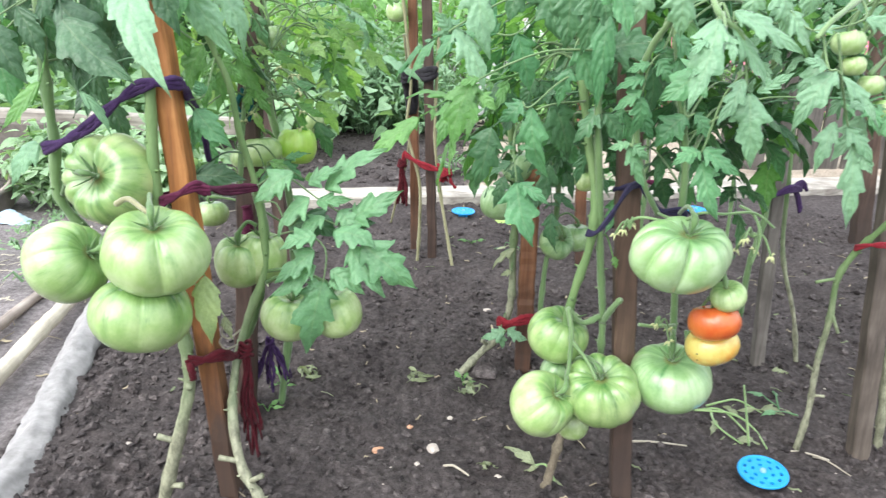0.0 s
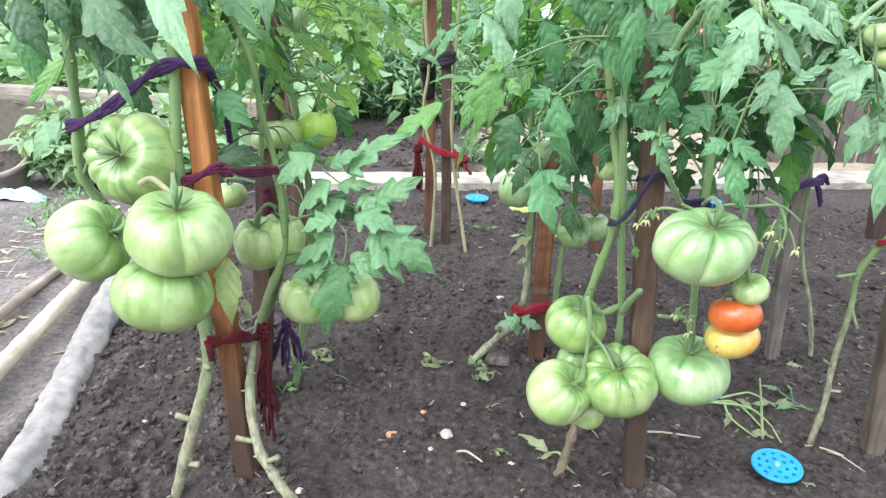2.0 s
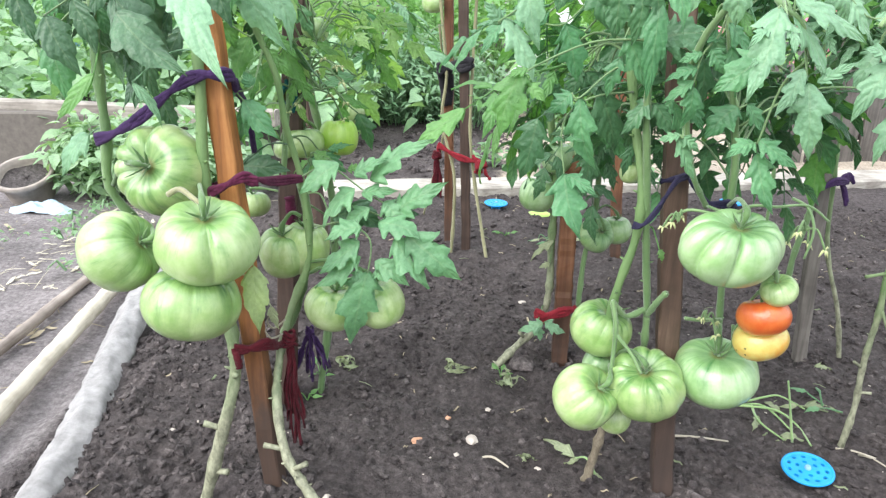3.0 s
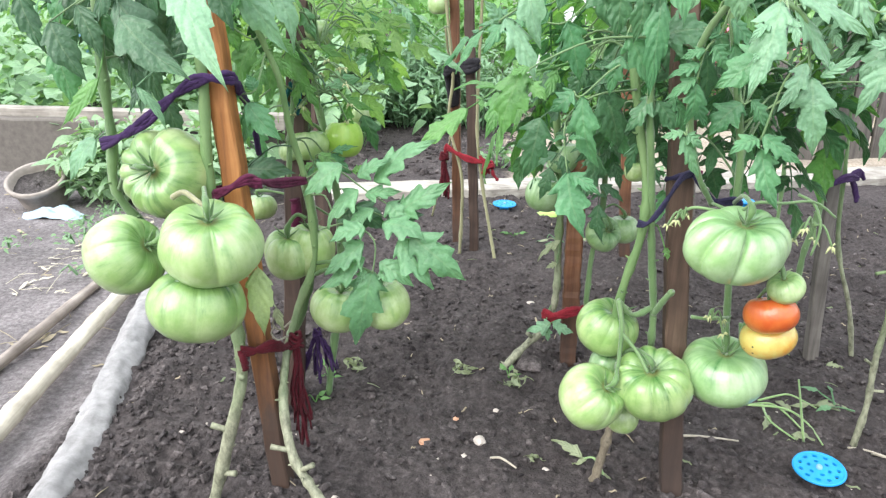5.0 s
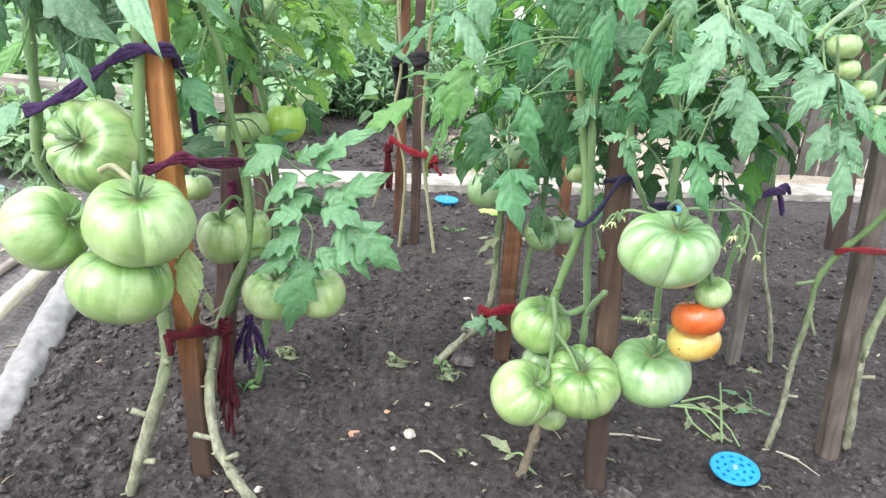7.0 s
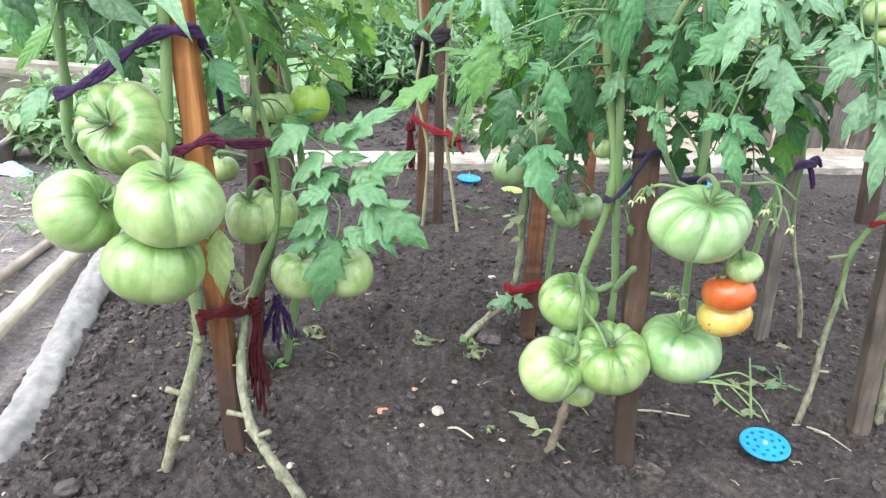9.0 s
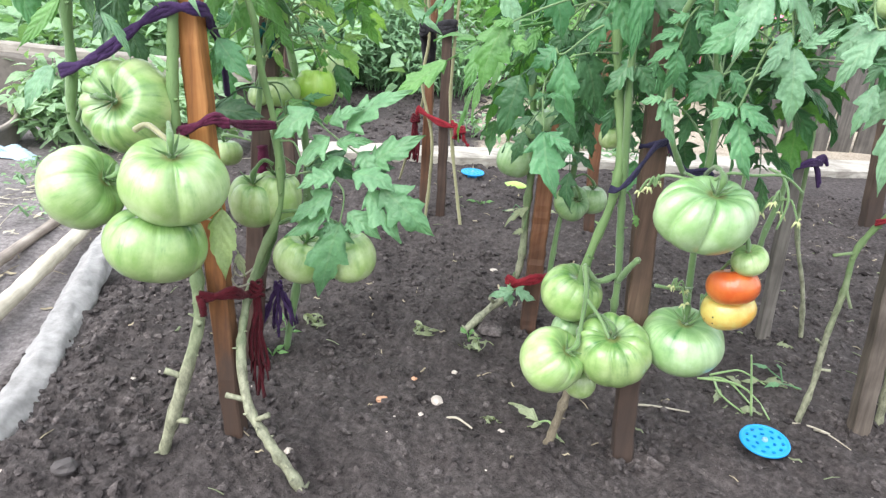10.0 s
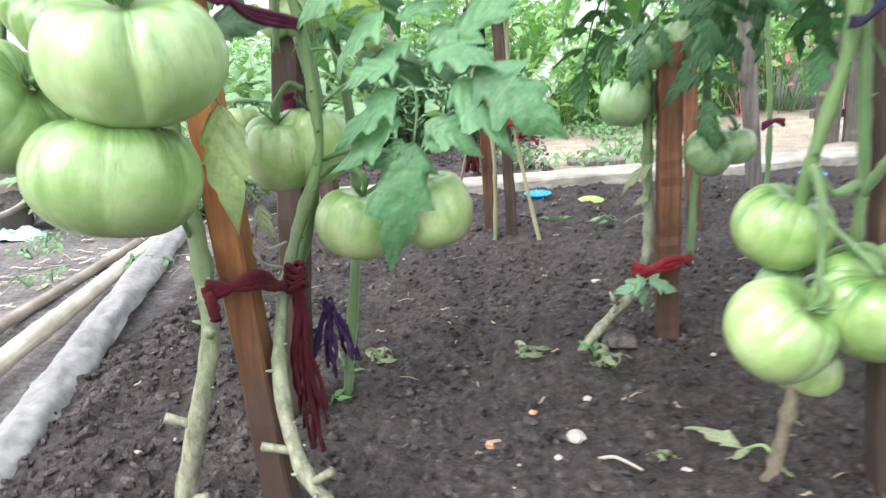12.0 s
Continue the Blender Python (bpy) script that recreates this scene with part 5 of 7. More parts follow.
right_plant.leaf([(0.341, 0.860, 0.681, 0.345, 0.860, 0.631, 0.043), (0.314, 0.860, 0.686, 0.298, 0.860, 0.639, 0.043)], LEAF_PALE)
right_plant.leaf([(0.213, 0.960, 0.681, 0.236, 0.960, 0.622, 0.050), (0.244, 0.960, 0.676, 0.243, 0.960, 0.610, 0.050), (0.194, 0.960, 0.687, 0.178, 0.960, 0.639, 0.050)], LEAF_SHADED)
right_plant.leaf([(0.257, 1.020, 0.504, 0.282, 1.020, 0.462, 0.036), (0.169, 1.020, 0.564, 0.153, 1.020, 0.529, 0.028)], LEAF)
right_plant.leaf([(0.275, 1.030, 0.627, 0.253, 1.030, 0.566, 0.063), (0.318, 1.030, 0.602, 0.347, 1.030, 0.534, 0.063), (0.374, 1.030, 0.590, 0.396, 1.030, 0.529, 0.056)], LEAF_SHADED)
right_plant.leaf([(0.444, 0.900, 0.680, 0.459, 0.900, 0.631, 0.045), (0.422, 0.900, 0.684, 0.417, 0.900, 0.647, 0.045)], LEAF_PALE)
right_plant.leaf([(0.321, 0.950, 0.370, 0.328, 0.950, 0.353, 0.015)], LEAF_FRESH)
right_plant.leaf([(0.251, 0.920, 0.619, 0.278, 0.920, 0.563, 0.037), (0.247, 0.920, 0.595, 0.236, 0.920, 0.552, 0.031)], LEAF)
right_plant.leaf([(0.283, 0.930, 0.553, 0.256, 0.930, 0.510, 0.031), (0.289, 0.930, 0.547, 0.313, 0.930, 0.510, 0.029)], LEAF_SHADED)
right_plant.leaf([(0.259, 0.900, 0.670, 0.256, 0.900, 0.609, 0.041), (0.269, 0.900, 0.681, 0.283, 0.900, 0.632, 0.035)], LEAF_SHADED)
right_plant.leaf([(0.359, 0.920, 0.610, 0.376, 0.920, 0.558, 0.034), (0.353, 0.920, 0.633, 0.384, 0.920, 0.600, 0.034)], LEAF)
right_plant.leaf([(0.279, 0.960, 0.496, 0.270, 0.960, 0.454, 0.024), (0.291, 0.960, 0.476, 0.312, 0.960, 0.442, 0.023)], LEAF_SHADED)
right_plant.leaf([(0.309, 0.945, 0.607, 0.331, 0.945, 0.541, 0.033), (0.338, 0.945, 0.600, 0.340, 0.945, 0.533, 0.034), (0.344, 0.945, 0.621, 0.368, 0.945, 0.569, 0.031)], LEAF_SHADED)
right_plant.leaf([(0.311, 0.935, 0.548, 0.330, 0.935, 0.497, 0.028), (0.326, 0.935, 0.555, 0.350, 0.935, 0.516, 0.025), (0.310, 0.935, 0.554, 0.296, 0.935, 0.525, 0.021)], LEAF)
right_plant.leaf([(0.218, 1.000, 0.572, 0.250, 1.000, 0.527, 0.034), (0.214, 1.000, 0.575, 0.198, 1.000, 0.540, 0.030), (0.224, 1.000, 0.579, 0.250, 1.000, 0.581, 0.024)], LEAF_SHADED)
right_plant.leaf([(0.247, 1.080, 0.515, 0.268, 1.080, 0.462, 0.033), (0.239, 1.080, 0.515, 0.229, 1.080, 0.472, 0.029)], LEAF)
right_plant.leaf([(0.171, 1.000, 0.569, 0.154, 1.000, 0.530, 0.027), (0.175, 1.000, 0.566, 0.199, 1.000, 0.530, 0.027)], LEAF_SHADED)
right_plant.twig([(0.443, 0.900, 0.455), (0.452, 0.880, 0.451), (0.459, 0.870, 0.429), (0.455, 0.870, 0.397)], 0.0016)
right_plant.twig([(0.361, 0.920, 0.436), (0.379, 0.890, 0.437), (0.393, 0.870, 0.453), (0.417, 0.870, 0.453), (0.452, 0.880, 0.453), (0.476, 0.880, 0.437)], 0.0017)
right_plant.twig([(0.320, 0.910, 0.419), (0.335, 0.900, 0.436), (0.364, 0.890, 0.436), (0.383, 0.880, 0.438)], 0.0018)
right_plant.twig([(0.358, 0.930, 0.290), (0.384, 0.940, 0.284), (0.413, 0.970, 0.274)], 0.0022)
right_plant.twig([(0.419, 0.940, 0.281), (0.420, 0.935, 0.256), (0.410, 0.935, 0.239)], 0.0020)
right_plant.twig([(0.272, 0.945, 0.300), (0.278, 0.935, 0.270), (0.278, 0.930, 0.233), (0.275, 0.920, 0.197)], 0.0030)
right_plant.twig([(0.277, 0.935, 0.262), (0.299, 0.920, 0.240), (0.309, 0.900, 0.226)], 0.0024)
right_plant.fill(72, (0.17, 0.98, 0.55), (0.57, 1.2, 0.84), [LEAF, LEAF_SHADED, LEAF, LEAF_FRESH], (0.5, 0.85))
right_plant.fill(16, (0.28, 1.04, 0.46), (0.56, 1.2, 0.58), [LEAF, LEAF_SHADED], (0.45, 0.7))
# ---- plant on the rusty stake ----
middle_plant = Plant("tomato plant with small green fruit on a short rusty stake", (0.22, 1.33, 0.0))
middle_plant.stem([(0.123, 1.280, -0.001), (0.161, 1.300, 0.039), (0.201, 1.310, 0.084), (0.213, 1.320, 0.155), (0.211, 1.330, 0.240), (0.211, 1.340, 0.354), (0.196, 1.340, 0.445), (0.185, 1.340, 0.559)], 0.0075, 0.006, STEM_OLD, [((0.171, 1.300, 0.058), (-0.012, -0.01, 0.016))])
middle_plant.stem([(0.267, 1.310, 0.123), (0.271, 1.320, 0.215), (0.284, 1.330, 0.309), (0.279, 1.330, 0.440), (0.263, 1.340, 0.579)], 0.005, 0.005, STEM)
middle_plant.leaf([(0.205, 1.280, 0.099, 0.160, 1.280, 0.081, 0.035), (0.208, 1.280, 0.102, 0.247, 1.280, 0.082, 0.035), (0.195, 1.280, 0.093, 0.202, 1.280, 0.061, 0.025)], LEAF_PALE)
middle_plant.leaf([(0.214, 1.310, 0.248, 0.172, 1.310, 0.207, 0.022), (0.210, 1.310, 0.204, 0.190, 1.310, 0.194, 0.016)], LEAF_DRY)
middle_plant.fill(26, (0.20, 1.34, 0.64), (0.55, 1.6, 0.98), [LEAF, LEAF_SHADED, LEAF_FRESH])
middle_plant.fill(12, (0.19, 1.28, 0.43), (0.33, 1.36, 0.56), [LEAF_SHADED], (0.4, 0.65))
middle_plant.fill(10, (0.13, 1.36, 0.42), (0.36, 1.5, 0.56), [LEAF_SHADED, LEAF], (0.45, 0.7))
# ---- plant on the grey stake and the corner plant ----
grey_plant = Plant("thin-stemmed tomato plant on a grey weathered stake", (0.76, 1.42, 0.0))
grey_plant.stem([(0.793, 1.420, -0.013), (0.768, 1.420, 0.098), (0.728, 1.430, 0.222), (0.717, 1.440, 0.352), (0.706, 1.450, 0.486), (0.681, 1.450, 0.642), (0.657, 1.450, 0.767)], 0.0046, 0.004, STEM_OLD)
grey_plant.stem([(0.652, 1.380, 0.109), (0.650, 1.380, 0.213), (0.671, 1.400, 0.307), (0.662, 1.400, 0.412), (0.635, 1.400, 0.587), (0.608, 1.400, 0.746)], 0.0055, 0.005, STEM)
grey_plant.fill(28, (0.58, 1.36, 0.62), (1.05, 1.62, 0.98), [LEAF, LEAF_PALE, LEAF_PALE], (0.5, 0.9))
corner_plant = Plant("tomato plant with knobbly leaning stem at the bed corner", (0.70, 1.14, 0.0))
corner_plant.stem([(0.683, 1.135, -0.010), (0.691, 1.140, 0.059), (0.687, 1.140, 0.142), (0.688, 1.135, 0.223), (0.683, 1.130, 0.290), (0.697, 1.120, 0.340), (0.718, 1.100, 0.388), (0.731, 1.080, 0.447), (0.719, 1.060, 0.547), (0.681, 1.050, 0.653)], 0.0050, 0.0045, STEM_OLD, [((0.687, 1.130, 0.235), (0.010, -0.014, -0.03)), ((0.683, 1.130, 0.290), (-0.034, -0.01, -0.004)), ((0.684, 1.140, 0.131), (-0.018, -0.008, 0.014)), ((0.685, 1.140, 0.090), (0.016, -0.008, 0.004))], "bumpy green stem with old leaf scars")
corner_plant.stem([(0.817, 1.150, -0.010), (0.808, 1.150, 0.066), (0.798, 1.150, 0.127), (0.802, 1.160, 0.193), (0.824, 1.170, 0.297), (0.840, 1.180, 0.430)], 0.0068, 0.006, STEM_OLD, [((0.798, 1.150, 0.127), (0.022, -0.008, 0.006)), ((0.788, 1.150, 0.147), (-0.002, -0.01, 0.03))])
corner_plant.stem([(0.681, 1.050, 0.653), (0.569, 0.950, 0.682), (0.484, 0.850, 0.656), (0.460, 0.830, 0.635)], 0.0030, 0.0024, STEM)
corner_plant.leaf([(0.483, 0.830, 0.608, 0.450, 0.820, 0.552, 0.034), (0.489, 0.830, 0.603, 0.530, 0.820, 0.556, 0.024), (0.475, 0.830, 0.610, 0.446, 0.820, 0.617, 0.021)], LEAF_PALE)
corner_plant.leaf([(0.501, 0.850, 0.558, 0.485, 0.840, 0.508, 0.027), (0.513, 0.850, 0.553, 0.542, 0.840, 0.519, 0.025), (0.523, 0.850, 0.537, 0.531, 0.840, 0.450, 0.035), (0.511, 0.850, 0.578, 0.522, 0.840, 0.569, 0.022), (0.530, 0.850, 0.528, 0.543, 0.840, 0.509, 0.022)], LEAF_PALE, stalk=[(0.478, 0.830, 0.640), (0.494, 0.840, 0.599), (0.513, 0.850, 0.556), (0.523, 0.850, 0.534)])
corner_plant.leaf([(0.476, 0.880, 0.641, 0.511, 0.880, 0.643, 0.020), (0.522, 0.880, 0.653, 0.568, 0.880, 0.636, 0.028), (0.451, 0.880, 0.659, 0.481, 0.880, 0.617, 0.033)], LEAF_PALE)
corner_plant.leaf([(0.517, 0.920, 0.687, 0.540, 0.920, 0.655, 0.034), (0.488, 0.920, 0.692, 0.480, 0.920, 0.648, 0.040)], LEAF_PALE)
corner_plant.leaf([(0.601, 1.000, 0.545, 0.575, 1.000, 0.488, 0.038), (0.541, 1.000, 0.609, 0.521, 1.000, 0.560, 0.034), (0.585, 1.000, 0.575, 0.560, 1.000, 0.540, 0.028)], LEAF_PALE)
corner_plant.fill(12, (0.50, 1.0, 0.55), (0.62, 1.10, 0.68), [LEAF_PALE], (0.4, 0.6))
corner_plant.fill(22, (0.70, 0.98, 0.62), (1.05, 1.25, 0.95), [LEAF_PALE], (0.5, 0.85))
# ---- plants further back ----
second_plant = Plant("light green tomato plant behind the front stake", (-0.25, 1.15, 0.0))
second_plant.stem([(-0.178, 1.160, 0.007), (-0.155, 1.160, 0.161), (-0.143, 1.160, 0.300), (-0.158, 1.170, 0.426), (-0.181, 1.180, 0.535), (-0.186, 1.200, 0.702)], 0.007, 0.006, STEM)
second_plant.stem([(-0.182, 1.050, 0.410), (-0.172, 1.050, 0.497), (-0.159, 1.060, 0.564), (-0.133, 1.070, 0.593)], 0.004, 0.003, STEM)
second_plant.leaf([(-0.110, 1.200, 0.479, -0.090, 1.200, 0.420, 0.041)], LEAF_SHADED)
second_plant.leaf([(-0.122, 1.250, 0.530, -0.197, 1.250, 0.509, 0.033), (-0.093, 1.250, 0.566, -0.139, 1.250, 0.547, 0.029)], LEAF)
second_plant.leaf([(-0.216, 1.080, 0.579, -0.187, 1.080, 0.529, 0.026), (-0.207, 1.080, 0.545, -0.234, 1.080, 0.513, 0.020), (-0.202, 1.080, 0.560, -0.171, 1.080, 0.546, 0.019)], LEAF_LIME)
second_plant.leaf([(-0.188, 1.100, 0.524, -0.158, 1.100, 0.475, 0.027), (-0.192, 1.100, 0.528, -0.216, 1.100, 0.483, 0.024), (-0.179, 1.100, 0.532, -0.148, 1.100, 0.518, 0.019)], LEAF_LIME)
second_plant.leaf([(-0.164, 1.140, 0.591, -0.116, 1.140, 0.569, 0.028), (-0.168, 1.140, 0.595, -0.200, 1.140, 0.563, 0.024), (-0.156, 1.140, 0.599, -0.122, 1.140, 0.612, 0.019)], LEAF_FRESH)
second_plant.leaf([(-0.126, 1.150, 0.512, -0.080, 1.150, 0.497, 0.028), (-0.122, 1.150, 0.504, -0.111, 1.150, 0.462, 0.025)], LEAF_FRESH)
second_plant.leaf([(-0.153, 1.180, 0.577, -0.103, 1.180, 0.538, 0.029), (-0.149, 1.180, 0.569, -0.169, 1.180, 0.523, 0.024), (-0.135, 1.180, 0.582, -0.084, 1.180, 0.588, 0.023)], LEAF_LIME)
second_plant.leaf([(-0.136, 1.250, 0.624, -0.083, 1.250, 0.596, 0.030), (-0.131, 1.250, 0.633, -0.090, 1.250, 0.650, 0.026), (-0.145, 1.250, 0.620, -0.180, 1.250, 0.640, 0.026)], LEAF_LIME)
second_plant.leaf([(-0.190, 1.120, 0.477, -0.160, 1.120, 0.428, 0.030), (-0.186, 1.120, 0.481, -0.215, 1.120, 0.438, 0.025)], LEAF)
second_plant.leaf([(-0.136, 1.100, 0.437, -0.104, 1.100, 0.409, 0.030), (-0.140, 1.100, 0.433, -0.176, 1.100, 0.398, 0.028), (-0.131, 1.100, 0.442, -0.094, 1.100, 0.452, 0.021)], LEAF)
second_plant.leaf([(-0.162, 1.060, 0.590, -0.141, 1.060, 0.542, 0.027), (-0.166, 1.060, 0.593, -0.190, 1.060, 0.556, 0.022), (-0.154, 1.060, 0.598, -0.125, 1.060, 0.586, 0.019)], LEAF_LIME)
second_plant.leaf([(-0.153, 1.050, 0.549, -0.131, 1.050, 0.507, 0.024), (-0.156, 1.050, 0.547, -0.169, 1.050, 0.508, 0.021)], LEAF_FRESH)
second_plant.leaf([(-0.149, 1.060, 0.639, -0.132, 1.060, 0.596, 0.029), (-0.153, 1.060, 0.639, -0.173, 1.060, 0.603, 0.026)], LEAF_SPRAY)
second_plant.stem([(-0.181, 1.180, 0.535), (-0.205, 1.250, 0.595), (-0.153, 1.320, 0.635), (-0.091, 1.380, 0.677), (-0.022, 1.420, 0.719)], 0.0032, 0.0022, STEM)
second_plant.leaf([(-0.193, 1.330, 0.622, -0.155, 1.330, 0.564, 0.042), (-0.203, 1.330, 0.622, -0.236, 1.330, 0.576, 0.037), (-0.184, 1.330, 0.626, -0.146, 1.330, 0.623, 0.033)], LEAF_FRESH)
second_plant.leaf([(-0.146, 1.330, 0.642, -0.174, 1.330, 0.586, 0.040), (-0.141, 1.330, 0.645, -0.099, 1.330, 0.601, 0.042), (-0.137, 1.330, 0.649, -0.100, 1.330, 0.663, 0.033)], LEAF)
second_plant.leaf([(-0.081, 1.330, 0.674, -0.099, 1.330, 0.614, 0.042), (-0.077, 1.330, 0.674, -0.039, 1.330, 0.629, 0.041), (-0.086, 1.330, 0.676, -0.118, 1.330, 0.663, 0.036)], LEAF_FRESH)
second_plant.leaf([(-0.045, 1.330, 0.692, -0.008, 1.330, 0.651, 0.038), (-0.041, 1.330, 0.694, -0.053, 1.330, 0.642, 0.038), (-0.036, 1.330, 0.698, -0.005, 1.330, 0.703, 0.032)], LEAF_FRESH)
second_plant.leaf([(-0.174, 1.330, 0.633, -0.207, 1.330, 0.662, 0.033), (-0.109, 1.330, 0.660, -0.137, 1.330, 0.693, 0.036), (-0.063, 1.330, 0.685, -0.082, 1.330, 0.719, 0.036)], LEAF_FRESH)
second_plant.leaf([(-0.217, 1.330, 0.603, -0.193, 1.330, 0.540, 0.041), (-0.222, 1.330, 0.599, -0.261, 1.330, 0.557, 0.041)], LEAF_SPRAY)
second_plant.leaf([(-0.109, 1.200, 0.510, -0.075, 1.200, 0.459, 0.035), (-0.114, 1.200, 0.514, -0.147, 1.200, 0.469, 0.032), (-0.100, 1.200, 0.519, -0.065, 1.200, 0.524, 0.026)], LEAF_LIME)
second_plant.leaf([(-0.096, 1.300, 0.553, -0.058, 1.300, 0.503, 0.040), (-0.100, 1.300, 0.557, -0.135, 1.300, 0.515, 0.036), (-0.090, 1.300, 0.567, -0.057, 1.300, 0.577, 0.028)], LEAF_LIME)
second_plant.leaf([(-0.105, 1.350, 0.623, -0.067, 1.350, 0.578, 0.040), (-0.115, 1.350, 0.627, -0.150, 1.350, 0.594, 0.037), (-0.100, 1.350, 0.637, -0.056, 1.350, 0.642, 0.032)], LEAF_LIME)
second_plant.leaf([(-0.153, 1.250, 0.641, -0.124, 1.250, 0.591, 0.035), (-0.162, 1.250, 0.644, -0.191, 1.250, 0.606, 0.032)], LEAF_LIME)
second_plant.leaf([(-0.241, 1.080, 0.482, -0.225, 1.080, 0.425, 0.029), (-0.245, 1.080, 0.485, -0.266, 1.080, 0.440, 0.022)], LEAF)
second_plant.fill(7, (-0.25, 1.02, 0.57), (-0.11, 1.08, 0.69), [LEAF_LIME, LEAF_FRESH], (0.32, 0.50))
second_plant.fill(11, (-0.17, 1.12, 0.56), (-0.06, 1.2, 0.66), [LEAF_LIME, LEAF_FRESH, LEAF_SPRAY], (0.35, 0.55))
second_plant.fill(9, (-0.40, 1.18, 0.64), (-0.14, 1.45, 0.78), [LEAF_LIME, LEAF_FRESH, LEAF_LIME], (0.4, 0.7))
second_plant.leaf([(-0.202, 1.000, 0.525, -0.171, 1.000, 0.475, 0.034), (-0.223, 1.000, 0.510, -0.213, 1.000, 0.463, 0.020)], LEAF_FRESH)
second_plant.leaf([(-0.145, 1.100, 0.529, -0.098, 1.100, 0.542, 0.018)], LEAF_SPRAY, lobes=0.12)
second_plant.leaf([(-0.147, 1.080, 0.441, -0.117, 1.080, 0.429, 0.024), (-0.151, 1.080, 0.422, -0.139, 1.080, 0.386, 0.024), (-0.155, 1.080, 0.428, -0.180, 1.080, 0.410, 0.020), (-0.098, 1.080, 0.417, -0.076, 1.080, 0.425, 0.018)], LEAF_FRESH)
back_plant = Plant("bare-stemmed tomato plant on two stakes at the back of the bed", (-0.02, 1.90, 0.0))
back_plant.stem([(-0.027, 1.870, -0.012), (-0.023, 1.880, 0.097), (-0.026, 1.890, 0.219), (-0.061, 1.900, 0.349), (-0.051, 1.900, 0.463), (-0.063, 1.900, 0.585), (-0.084, 1.900, 0.764)], 0.0045, 0.004, STEM_TAN)
back_plant.stem([(0.075, 1.820, -0.011), (0.052, 1.850, 0.095), (0.029, 1.870, 0.211), (0.014, 1.880, 0.341), (0.015, 1.900, 0.534), (0.023, 1.900, 0.766)], 0.0045, 0.004, STEM_TAN)
back_plant.stem([(-0.150, 2.200, -0.001), (-0.119, 2.150, 0.115), (-0.084, 2.100, 0.248), (-0.072, 2.050, 0.401), (-0.084, 2.000, 0.581)], 0.004, 0.0035, STEM_TAN)
back_plant.leaf([(-0.092, 1.700, 0.544, 0.003, 1.700, 0.495, 0.038), (-0.124, 1.700, 0.561, -0.169, 1.700, 0.520, 0.045)], LEAF_PALE)
back_plant.fill(34, (-0.34, 1.85, 0.80), (0.22, 2.2, 1.25), [LEAF_FRESH, LEAF, LEAF_FRESH], (0.7, 1.1))
far_plant = Plant("pale green tomato plant on a reddish stake far back", (0.5, 2.0, 0.0))
far_plant.stem([(0.578, 1.980, 0.031), (0.576, 1.990, 0.252), (0.550, 2.000, 0.544), (0.517, 2.000, 0.808)], 0.006, 0.005, STEM)
far_plant.stem([(0.828, 2.030, 0.044), (0.821, 2.040, 0.252), (0.790, 2.050, 0.547), (0.745, 2.050, 0.816)], 0.006, 0.005, STEM)
far_plant.fill(26, (0.3, 1.95, 0.76), (1.2, 2.3, 1.25), [LEAF, LEAF_LIME, LEAF_FRESH], (0.7, 1.1))
# ---- fruit ----
tomato((-0.176, 0.790, 0.408), 0.0545, (0.130, -0.270, 0.955), TOMATO_GREEN, 0.76, stalk_to=(-0.236, 0.905, 0.427), seed=11, label="large pale green beefsteak tomato with streaked shoulders", clefts=((-86, 0.24), (-140, 0.05), (-35, 0.06), (12, 0.07), (60, 0.06), (105, 0.09), (178, 0.07)), dip=0.34, sepals=0.36)
tomato((-0.196, 0.785, 0.337), 0.0525, (0.114, 0.150, 0.974), TOMATO_SHADED, 0.76, stalk_to=(-0.207, 0.885, 0.263), seed=12, label="broad flattened green beefsteak tomato under another", calyx=False, clefts=((-70, 0.09), (-115, 0.05), (-150, 0.08), (-25, 0.05), (20, 0.06), (90, 0.08), (150, 0.07)))
tomato((-0.289, 0.812, 0.380), 0.0450, (0.880, -0.100, 0.450), TOMATO_GREEN, 0.92, stalk_to=(-0.314, 0.915, 0.366), seed=13, label="large pale green beefsteak tomato, smooth and round", clefts=((-95, 0.05), (-60, 0.04), (-140, 0.05), (0, 0.05), (60, 0.08), (100, 0.06), (150, 0.07)), dip=0.26, sepals=0.4)
tomato((-0.269, 0.885, 0.456), 0.0535, (-0.060, -0.900, 0.360), TOMATO_SHADED, 0.86, stalk_to=(-0.344, 0.900, 0.430), seed=14, label="large green folded tomato hanging against the stem", clefts=((98, 0.26), (55, 0.04), (145, 0.09), (172, 0.09), (200, 0.08), (228, 0.08), (256, 0.06), (286, 0.07), (322, 0.05)), dip=0.36, sepals=0.42)
tomato((-0.165, 0.985, 0.324), 0.0350, (0.078, -0.25, 0.95), TOMATO_GREEN, 1.05, stalk_to=(-0.136, 0.980, 0.377), seed=16, label="green ribbed tomato behind the stem", clefts=((-100, 0.16), (-30, 0.14), (-165, 0.12), (40, 0.1), (110, 0.1)))
tomato((-0.139, 0.995, 0.328), 0.0337, (0.078, 0.028, 0.997), TOMATO_GREEN, 1.15, 6, 0.06, 17, stalk_to=(-0.127, 0.975, 0.379), label="green tomato behind the stem")
tomato((-0.088, 0.945, 0.266), 0.0371, (0.180, 0.036, 0.983), TOMATO_GREEN, 0.86, 6, 0.05, 18, stalk_to=(-0.124, 0.965, 0.303), label="pale green tomato half hidden by a leaf")
